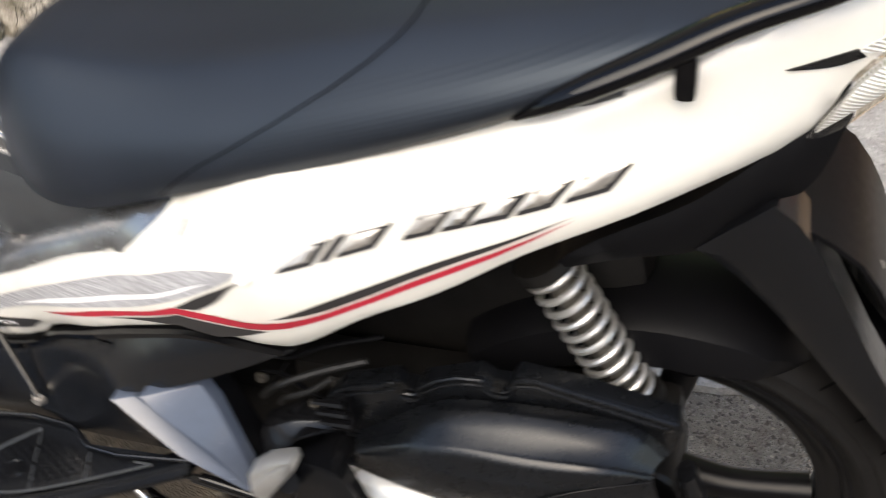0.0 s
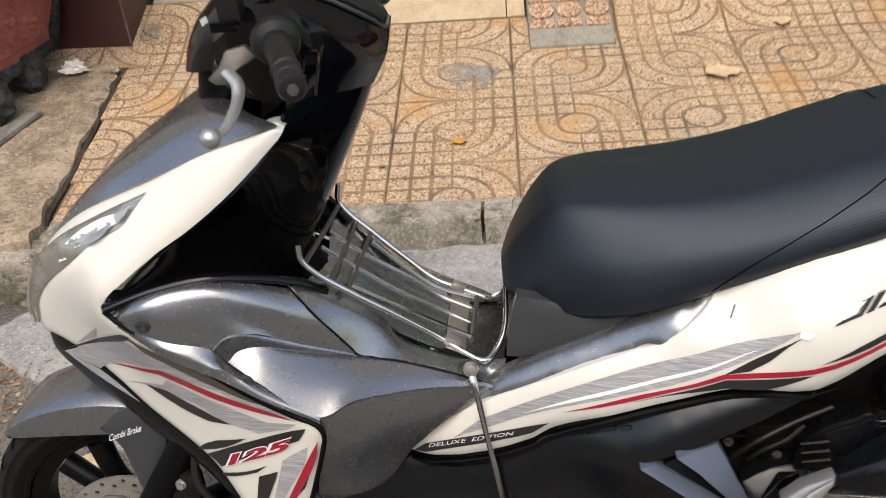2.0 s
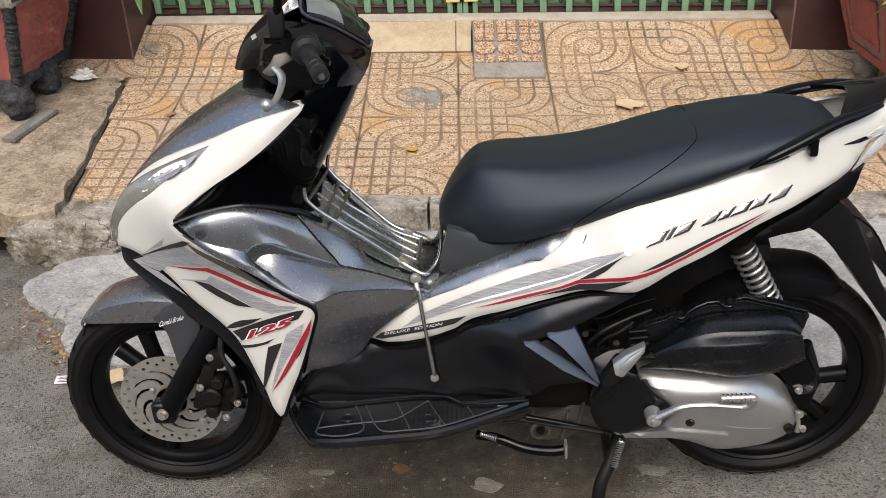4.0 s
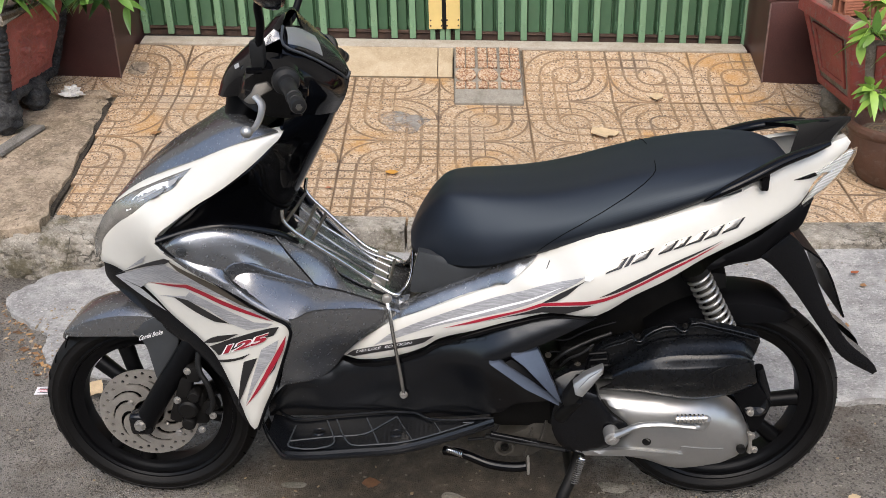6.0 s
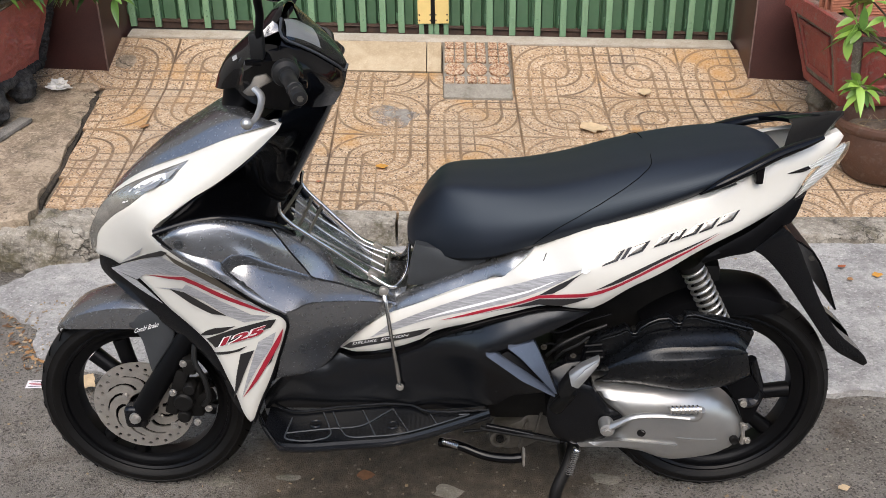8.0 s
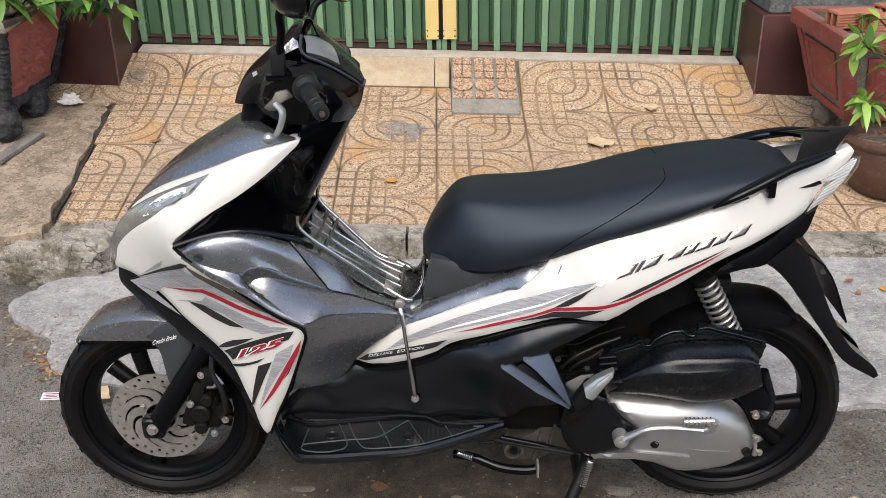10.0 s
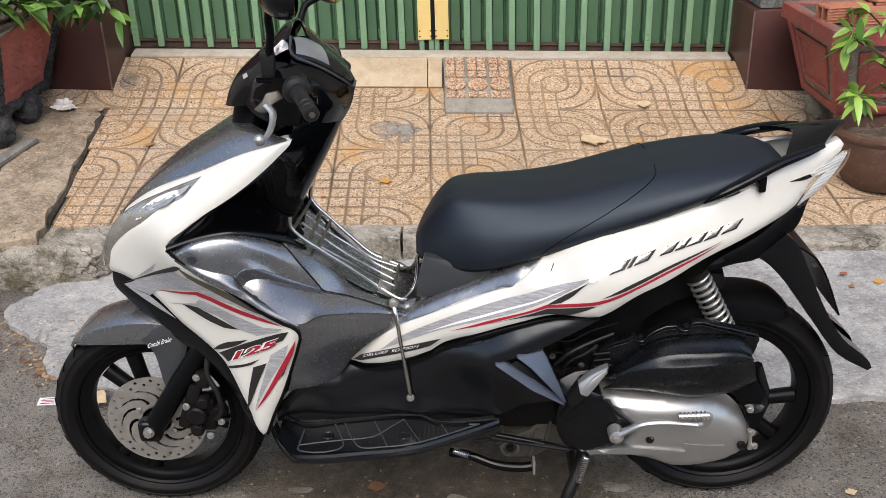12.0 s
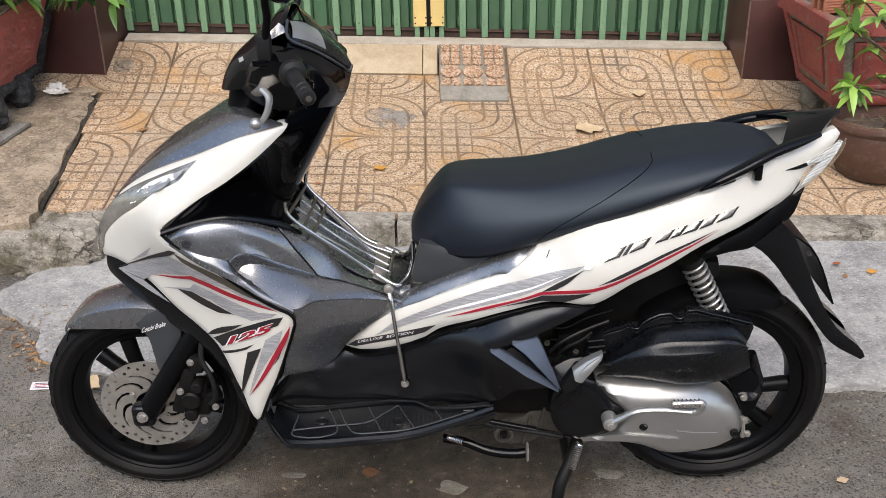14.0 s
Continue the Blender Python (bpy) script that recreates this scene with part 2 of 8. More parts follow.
def spin_bm(profile, segs=64, axis="Y", closed=False, start=0.0, end=2 * math.pi):
    """Turns a profile of (radius, along) round the axis."""
    bm = bmesh.new()
    full = abs(end - start - 2 * math.pi) < 1e-6
    rings = []
    for i in range(segs if full else segs + 1):
        a = start + (end - start) * i / segs
        ring = []
        for r, y in profile:
            c = (r * math.cos(a), y, r * math.sin(a)) if axis == "Y" else (r * math.cos(a), r * math.sin(a), y)
            ring.append(bm.verts.new(c))
        rings.append(ring)
    m = len(profile)
    for i in range(len(rings) if full else len(rings) - 1):
        a, b = rings[i], rings[(i + 1) % len(rings)]
        for j in range(m if closed else m - 1):
            k = (j + 1) % m
            try:
                bm.faces.new((a[j], a[k], b[k], b[j]))
            except ValueError:
                pass
    bmesh.ops.remove_doubles(bm, verts=bm.verts, dist=1e-6)
    return bm


def tube_bm(path, radius, sides=10, smooth=5, caps=True, flat=1.0, bm=None, closed=False):
    """A round bar along a path; radius a number or one for each point; flat squeezes it upright."""
    rr = list(radius) if isinstance(radius, (list, tuple)) else [radius] * len(path)
    full = ease([(*p, r) for p, r in zip(path, rr)], smooth, closed, 100) if smooth > 1 else [np.array((*p, r), float) for p, r in zip(path, rr)]
    own = bm or bmesh.new()
    rings, side = [], None
    n = len(full)
    for i, q in enumerate(full):
        p = Vector(q[:3])
        a, b = full[(i - 1) % n if closed else max(i - 1, 0)], full[(i + 1) % n if closed else min(i + 1, n - 1)]
        t = (Vector(b[:3]) - Vector(a[:3])).normalized()
        if side is None:
            side = t.orthogonal().normalized() if abs(t.z) > 0.9 else t.cross(Vector((0, 0, 1))).normalized()
        side = (side - t * side.dot(t)).normalized()
        up = t.cross(side)
        rings.append([own.verts.new(p + (side * math.cos(w) + up * math.sin(w) * flat) * q[3]) for w in (2 * math.pi * s / sides for s in range(sides))])
    for i in range(n if closed else n - 1):
        a, b = rings[i], rings[(i + 1) % n]
        for s in range(sides):
            own.faces.new((a[s], a[(s + 1) % sides], b[(s + 1) % sides], b[s]))
    if caps and not closed:
        own.faces.new(rings[0][::-1])
        own.faces.new(rings[-1])
    return own


def loft_bm(rows, n=24, close=False, k=4, across=3):
    """A surface through lines of points, smooth along and across."""
    lines = [spread(ease(r, k, False, 60), n) for r in rows]
    cols = [ease([tuple(l[i]) for l in lines], across, False, 80) for i in range(n)]
    bm = bmesh.new()
    v = [[bm.verts.new(p) for p in c] for c in cols]
    for i in range(n - 1):
        for j in range(len(v[0]) - 1):
            bm.faces.new((v[i][j], v[i + 1][j], v[i + 1][j + 1], v[i][j + 1]))
    if close:
        bm.faces.new(v[0])
        bm.faces.new(v[-1][::-1])
    bmesh.ops.remove_doubles(bm, verts=bm.verts, dist=1e-5)
    return bm


def thicken(bm, depth):
    bmesh.ops.recalc_face_normals(bm, faces=bm.faces)
    bmesh.ops.solidify(bm, geom=bm.faces[:], thickness=depth)
    return bm


def hex_bm(r, h, at, axis="Y", washer=True, bm=None):
    """A hexagon bolt head on its washer, facing along the axis."""
    own = bmesh.new()
    prof = bmesh.ops.create_cone(own, cap_ends=True, segments=6, radius1=r, radius2=r * 0.93, depth=h, matrix=Matrix.Translation((0, 0, h / 2)))
    if washer:
        bmesh.ops.create_cone(own, cap_ends=True, segments=16, radius1=r * 1.35, radius2=r * 1.3, depth=h * 0.4, matrix=Matrix.Translation((0, 0, h * 0.2)))
    if axis == "Y":
        bmesh.ops.rotate(own, cent=(0, 0, 0), matrix=Matrix.Rotation(radians(90), 3, "X"), verts=own.verts)
    bmesh.ops.translate(own, vec=at, verts=own.verts)
    return join(bm, own) if bm else own


def lettering(words, size, place, name, material, parent, depth=0.0006, bold=0.0):
    """Words set in the built-in font; place(u, v) gives the spot on the surface and its outward way."""
    cu = bpy.data.curves.new("words", "FONT")
    cu.body, cu.size, cu.offset, cu.resolution_u = words, size, bold, 3
    ob = new("words", cu)
    bpy.context.view_layer.update()
    me = bpy.data.meshes.new_from_object(ob.evaluated_get(bpy.context.evaluated_depsgraph_get()))
    bpy.data.objects.remove(ob)
    bpy.data.curves.remove(cu)
    bm = bmesh.new()
    bm.from_mesh(me)
    bpy.data.meshes.remove(me)
    wide = max(v.co.x for v in bm.verts)
    for v in bm.verts:
        v.co = Vector(place(v.co.x / wide, v.co.y / size))
    return part(name, bm, material, parent, smooth=False)


def facet_bm(pts, depth=0.012, bevel=0.0015):
    """A flat-faced plastic or metal wedge: one outline in space, given depth away from the road side."""
    bm = bmesh.new()
    face = bm.faces.new([bm.verts.new(p) for p in pts])
    made = bmesh.ops.extrude_face_region(bm, geom=[face])["geom"]
    for v in made:
        if isinstance(v, bmesh.types.BMVert):
            v.co.y += depth
    if bevel:
        bmesh.ops.bevel(bm, geom=bm.edges[:], offset=bevel, segments=2, affect="EDGES", profile=0.6, clamp_overlap=True)
    return bm


def shift(row, dx, dy, dz):
    return [(x + dx, y + dy, z + dz) for x, y, z in row]


# ---- ground, kerb and pavement ----
SLOPE_Y, SLOPE_X, TILE = 0.1587, -0.0423, 0.381
TURN = 0.0314


def pave(x, y):
    """Height of the pavement, which climbs from the kerb and more steeply before the gate."""
    return 0.12 + SLOPE_Y * (y - 1.3) + SLOPE_X * (x - 0.7) + 0.2357 * min(0.373, max(0.0, y - 2.2145 - TURN * (x - 0.5656)))


def speckle(g, scale, lo, hi, vec=None):
    """Grains picked out at random: how strongly each cell shows, from 0 to 1, and its shape."""
    vor = g.t.nodes.new("ShaderNodeTexVoronoi")
    vor.inputs["Scale"].default_value = scale
    g.link(vec or g.coords(), vor.inputs["Vector"])
    sep = g.t.nodes.new("ShaderNodeSeparateColor")
    g.link(vor.outputs["Color"], sep.inputs[0])
    return g.ramp(sep.outputs[0], [(lo, 0.0), (hi, 1.0)]), vor.outputs["Distance"]


def asphalt():
    g = Graph("worn_asphalt")
    big, mid, fine = g.noise(1.3, 6, 0.6), g.noise(9, 8, 0.72), g.noise(240, 4, 0.75)
    col = g.ramp(g.math("ADD", g.math("MULTIPLY", big, 0.45), g.math("MULTIPLY", mid, 0.55)), [(0.36, (0.094, 0.080, 0.065)), (0.50, (0.172, 0.155, 0.134)), (0.66, (0.255, 0.232, 0.205))])
    grains, d = speckle(g, 300, 0.72, 0.99)
    col = g.mix(g.math("MULTIPLY", grains, 0.7), col, (0.25, 0.235, 0.21))
    dark, _ = speckle(g, 210, 0.75, 0.9)
    col = g.mix(g.math("MULTIPLY", dark, 0.6), col, (0.018, 0.016, 0.014))
    rare, _ = speckle(g, 170, 0.985, 0.99)
    col = g.mix(g.math("MULTIPLY", rare, 0.7), col, (0.34, 0.31, 0.25))
    soil = g.ramp(g.noise(3.1, 9, 0.75), [(0.55, 0.0), (0.68, 0.6)])
    col = g.mix(soil, col, (0.075, 0.052, 0.034))
    # one broad patch of darker brown, centred under the scooter
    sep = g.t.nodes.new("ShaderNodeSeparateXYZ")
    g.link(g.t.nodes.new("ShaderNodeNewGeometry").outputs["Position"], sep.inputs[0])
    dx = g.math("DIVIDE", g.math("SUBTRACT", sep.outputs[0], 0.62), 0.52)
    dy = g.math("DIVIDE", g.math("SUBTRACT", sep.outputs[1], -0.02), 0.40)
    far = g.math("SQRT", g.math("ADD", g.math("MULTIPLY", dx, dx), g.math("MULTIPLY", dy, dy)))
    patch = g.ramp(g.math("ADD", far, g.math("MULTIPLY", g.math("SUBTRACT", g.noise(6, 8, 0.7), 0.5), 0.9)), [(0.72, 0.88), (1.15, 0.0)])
    patch_col = g.ramp(g.noise(22, 8, 0.75), [(0.35, (0.036, 0.028, 0.020)), (0.55, (0.078, 0.061, 0.044)), (0.72, (0.145, 0.116, 0.084))])
    patch_col = g.mix(g.math("MULTIPLY", rare, 0.6), patch_col, (0.26, 0.23, 0.18))
    col = g.mix(patch, col, patch_col)
    g.set(Base_Color=col, Roughness=0.85)
    g.b.inputs["Specular IOR Level"].default_value = 0.25
    g.bump(g.math("ADD", g.math("MULTIPLY", fine, 0.7), d), 0.9, 0.004)
    return g.m


def concrete(name, lo, mid, hi, moss=0.0, grain=120, relief=0.5, spots=0.0, cracks=0.0):
    g = Graph(name)
    a, b, c = g.noise(2.6, 8, 0.7), g.noise(15, 8, 0.75), g.noise(grain, 5, 0.75)
    f = g.math("ADD", g.math("ADD", g.math("MULTIPLY", a, 0.38), g.math("MULTIPLY", b, 0.40)), g.math("MULTIPLY", c, 0.22))
    col = g.ramp(f, [(0.37, tuple(v * 0.72 for v in lo)), (0.46, lo), (0.52, mid), (0.60, hi)])
    col = g.mix(g.ramp(c, [(0.56, 0.0), (0.70, 0.6)]), col, tuple(v * 0.4 for v in lo))
    pale, d = speckle(g, grain * 2.2, 0.78, 0.98)
    col = g.mix(g.math("MULTIPLY", pale, 0.4), col, tuple(min(1, v * 1.25) for v in hi))
    if spots:
        col = g.mix(g.ramp(g.noise(45, 5, 0.75), [(0.56, 0.0), (0.66, spots)]), col, tuple(v * 0.4 for v in lo))
    if moss:
        col = g.mix(g.ramp(g.noise(6.3, 9, 0.75), [(0.50, 0.0), (0.60, moss)]), col, (0.085, 0.072, 0.036))
        col = g.mix(g.ramp(g.noise(9.7, 9, 0.75), [(0.55, 0.0), (0.64, moss)]), col, (0.05, 0.047, 0.043))
        col = g.mix(g.ramp(g.noise(4.3, 9, 0.75), [(0.58, 0.0), (0.66, moss * 0.7)]), col, tuple(min(1, v * 1.2) for v in hi))
    if cracks:
        vor = g.t.nodes.new("ShaderNodeTexVoronoi")
        vor.feature = "DISTANCE_TO_EDGE"
        vor.inputs["Scale"].default_value = cracks
        warp = g.t.nodes.new("ShaderNodeVectorMath")
        warp.operation = "MULTIPLY_ADD"
        wn_ = g.t.nodes.new("ShaderNodeTexNoise")
        wn_.inputs["Scale"].default_value, wn_.inputs["Detail"].default_value = 7, 6
        g.link(g.coords(), wn_.inputs["Vector"])
        g.link(wn_.outputs["Color"], warp.inputs[0])
        warp.inputs[1].default_value = (0.22, 0.22, 0.22)
        g.link(g.coords(), warp.inputs[2])
        g.link(warp.outputs[0], vor.inputs["Vector"])
        thin = g.ramp(vor.outputs["Distance"], [(0.003, 1.0), (0.012, 0.0)])
        thin = g.math("MULTIPLY", thin, g.ramp(g.noise(2.3, 4), [(0.50, 0.0), (0.60, 0.7)]))
        col = g.mix(thin, col, (0.035, 0.03, 0.022))
        pits = g.ramp(g.noise(26, 6, 0.75), [(0.60, 0.0), (0.66, 0.8)])
        col = g.mix(pits, col, tuple(v * 0.3 for v in lo))
        b = g.math("SUBTRACT", b, g.math("ADD", thin, g.math("MULTIPLY", pits, 0.35)))
    g.set(Base_Color=col, Roughness=0.88)
    g.b.inputs["Specular IOR Level"].default_value = 0.25
    g.bump(g.math("ADD", g.math("MULTIPLY", c, 0.5), g.math("ADD", g.math("MULTIPLY", b, 0.9), g.math("MULTIPLY", d, 0.25))), relief, 0.008)
    return g.m


ASPHALT = asphalt()
APRON = concrete("rough_light_concrete", (0.27, 0.26, 0.25), (0.36, 0.35, 0.335), (0.48, 0.46, 0.435), grain=70, relief=1.0, spots=0.6)
KERB = concrete("weathered_kerb_concrete", (0.22, 0.195, 0.16), (0.34, 0.305, 0.255), (0.48, 0.44, 0.375), moss=0.75, grain=90, relief=1.0, cracks=4.5)
SLAB = concrete("brown_grey_concrete", (0.215, 0.165, 0.118), (0.34, 0.265, 0.190), (0.47, 0.375, 0.275), moss=0.32, grain=60, relief=0.7, cracks=2.0)
GROUT = concrete("tile_grout", (0.14, 0.11, 0.08), (0.20, 0.16, 0.12), (0.25, 0.2, 0.15))
CEMENT = concrete("smooth_cement", (0.19, 0.17, 0.138), (0.25, 0.225, 0.185), (0.31, 0.285, 0.24), relief=0.5)


def ground_sheet():
    """One sheet out to the horizon, finer and slightly uneven near the scooter."""
    bm = bmesh.new()
    xs = [-400, -60, -12, -4] + [-2 + 0.12 * i for i in range(43)] + [5, 14, 60, 400]
    ys = [-400, -60, -12, -4] + [-2 + 0.12 * i for i in range(33)] + [3.2, 5, 14, 60, 400]
    rows = []
    for y in ys:
        rows.append([bm.verts.new((x, y, -0.027 if abs(x) > 4 or y < -2.5 or y > 2 else -0.027 + 0.022 * max(0, min(1, (y - 0.12) / 0.25)) + 0.003 * noise.noise((x * 1.7, y * 1.7, 0.3)) - (0.03 if y > 1.6 else 0))) for x in xs])
    for j in range(len(ys) - 1):
        for i in range(len(xs) - 1):
            bm.faces.new((rows[j][i], rows[j][i + 1], rows[j + 1][i + 1], rows[j + 1][i]))
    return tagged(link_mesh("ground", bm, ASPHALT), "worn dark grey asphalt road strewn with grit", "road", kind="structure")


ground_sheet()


def fill_flat(name, outline, height, depth, material, label, category, wob=0.0, grid=0.07, k=4, chip=0.0):
    """A flat slab cast to an uneven outline."""
    loop = np.array(ease(outline, k, True, 70))
    if wob:
        loop = np.array([p + wob * np.array((noise.noise((p[0] * 9, p[1] * 9, 1)) + 0.6 * noise.noise((p[0] * 31, p[1] * 31, 1)), noise.noise((p[0] * 9, p[1] * 9, 7)) + 0.6 * noise.noise((p[0] * 31, p[1] * 31, 9)))) for p in loop])
    lo, hi = loop.min(0), loop.max(0)
    gx, gy = np.meshgrid(np.arange(lo[0], hi[0], grid), np.arange(lo[1], hi[1], grid))
    q = np.c_[gx.ravel(), gy.ravel()]
    q = q[inside(q, loop)]
    q = q[line_distance(q, loop) > grid * 0.4]
    from mathutils import geometry
    n = len(loop)
    v2, _, faces, *_ = geometry.delaunay_2d_cdt([Vector(p) for p in loop] + [Vector(p) for p in q], [(i, (i + 1) % n) for i in range(n)], [], 1, 1e-6)
    d = line_distance(np.array([tuple(p) for p in v2]), loop)
    bm = bmesh.new()
    vs = [bm.verts.new((p[0], p[1], height(p[0], p[1]) - 0.006 * max(0, 1 - e / 0.03) ** 2 + 0.004 * noise.noise((p[0] * 5, p[1] * 5, 2)))) for p, e in zip(v2, d)]
    if chip:
        for v, e in zip(vs, d):
            x, y = v.co.x, v.co.y
            v.co.z += 0.005 * noise.noise((x * 14, y * 14, 5)) + 0.003 * noise.noise((x * 37, y * 37, 6))
            v.co.z -= chip * max(0, 1 - e / 0.045) * max(0, 0.35 + 1.3 * noise.noise((x * 11, y * 11, 8)))
    for f in faces:
        bm.faces.new([vs[i] for i in f])
    rim = [e for e in bm.edges if len(e.link_faces) == 1]
    for g in bmesh.ops.extrude_edge_only(bm, edges=rim)["geom"]:
        if isinstance(g, bmesh.types.BMVert):
            g.co.z -= depth
    return tagged(link_mesh(name, bm, material), label, category, kind="structure")


fill_flat("pavement_apron", [(-0.80, 0.90), (-0.75, 0.80), (-0.66, 0.72), (-0.58, 0.66), (-0.54, 0.56), (-0.50, 0.50), (-0.30, 0.42), (0.1, 0.36), (0.6, 0.33), (1.2, 0.31), (1.46, 0.315), (1.75, 0.30), (2.2, 0.33), (3.4, 0.33), (3.4, 1.25), (1.5, 1.25), (0, 1.25), (-0.66, 1.16), (-0.74, 1.0)],
          lambda x, y: 0.012 + 0.02 * max(0, min(1, (y - 0.5) / 0.7)), 0.05, APRON, "rough light grey concrete strip along the kerb, edge broken", "concrete strip", wob=0.018, grid=0.03, k=8, chip=0.006)


def kerb_stone(name, x0, x1, y_face, y_back, material, label, bulge=0.0, lift=0.0):
    """A cast kerb length: rough front face with rounded arris."""
    n = max(6, int((x1 - x0) / 0.03))
    prof = [(0.012, -0.05), (0.0, 0.02), (0.004, 0.06), (0.002, 0.55), (0.010, 0.85), (0.03, 0.97), (0.07, 1.0), (0.5, 1.0), (1.0, 1.0)]
    bm = bmesh.new()
    rings = []
    for i in range(n + 1):
        x = x0 + (x1 - x0) * i / n
        yf, yb = y_face(x), y_back(x)
        top = pave(x, yb) + lift
        ring = []
        for j, (s, h) in enumerate(prof):
            w = 0.012 * noise.noise((x * 7, h * 3, 4)) + 0.006 * noise.noise((x * 25, h * 9, 4))
            end = bulge * max(0, 1 - abs(x - x0) / 0.25) ** 2
            y = yf + s * (yb - yf) + (w if j < 7 else 0)
            z = (top - 0.004 * (1 - s)) * h if h > 0 else -0.03
            ring.append(bm.verts.new((x + end * (0.5 - h) * 0.3, y, z + (w * 0.4 if 3 < j < 8 else 0))))
        rings.append(ring)
    for a, b in zip(rings, rings[1:]):
        for j in range(len(prof) - 1):
            bm.faces.new((a[j], b[j], b[j + 1], a[j + 1]))
    for r in (rings[0], rings[-1]):
        bm.faces.new(r)
    return tagged(link_mesh(name, bm, material), label, "kerb", "kerb stones along the road", "structure")


for a, b in ((-0.60, 0.49), (0.50, 1.36), (1.37, 2.30), (2.31, 3.4)):
    kerb_stone("kerb", a, b, lambda x: 1.165 + 0.004 * x, lambda x: 1.268 + 0.036 * (x - 0.5), KERB, "weathered grey concrete kerb stone with dark stains")


CRACK = stock("dark_crack", (0.03, 0.026, 0.02), 0.95, var=0.3, spec=0.1)


def boulder(name, at, size, seed, material, label, category, square=2.6, rough=0.05):
    bm = bmesh.new()
    bmesh.ops.create_icosphere(bm, subdivisions=5, radius=1)
    for v in bm.verts:
        d = v.co.copy()
        p = square
        r = (abs(d.x) ** p + abs(d.y) ** p + abs(d.z) ** p) ** (-1 / p)
        r *= 1 + 0.10 * noise.noise(d * 2.2 + Vector((seed, 0, 0))) + rough * noise.noise(d * 7 + Vector((seed, 3, 0))) + rough * 0.6 * noise.noise(d * 19 + Vector((seed, 7, 0))) - rough * 1.2 * max(0, 0.10 - abs(noise.noise(d * 3.1 + Vector((seed, 9, 2))))) * 8
        v.co = Vector((d.x * r * size[0], d.y * r * size[1], d.z * r * size[2]))
    bmesh.ops.translate(bm, vec=at, verts=bm.verts)
    return tagged(link_mesh(name, bm, material), label, category, kind="structure")


kerb_end = boulder("kerb_end", (-0.73, 1.16, 0.055), (0.21, 0.115, 0.108), 3.0, KERB, "rough weathered end of the broken concrete kerb", "kerb", 4.5, 0.06)
# dark cracks along the top and down the joint
for path, wide in (([(-0.819, 1.2, 0.146), (-0.77, 1.21, 0.149), (-0.715, 1.2, 0.144), (-0.642, 1.2, 0.148), (-0.555, 1.2, 0.144)], 0.0045), ([(-0.556, 1.155, 0.095), (-0.559, 1.155, 0.047), (-0.573, 1.155, -0.011)], 0.006), ([(-0.69, 1.155, 0.062), (-0.647, 1.155, 0.077), (-0.602, 1.155, 0.096)], 0.0025), ([(-0.77, 1.21, 0.149), (-0.758, 1.22, 0.156)], 0.004)):
    part("crack", tube_bm(path, [wide * 0.5] + [wide] * (len(path) - 2) + [wide * 0.4], 6, 4), CRACK, kerb_end, "dark crack")


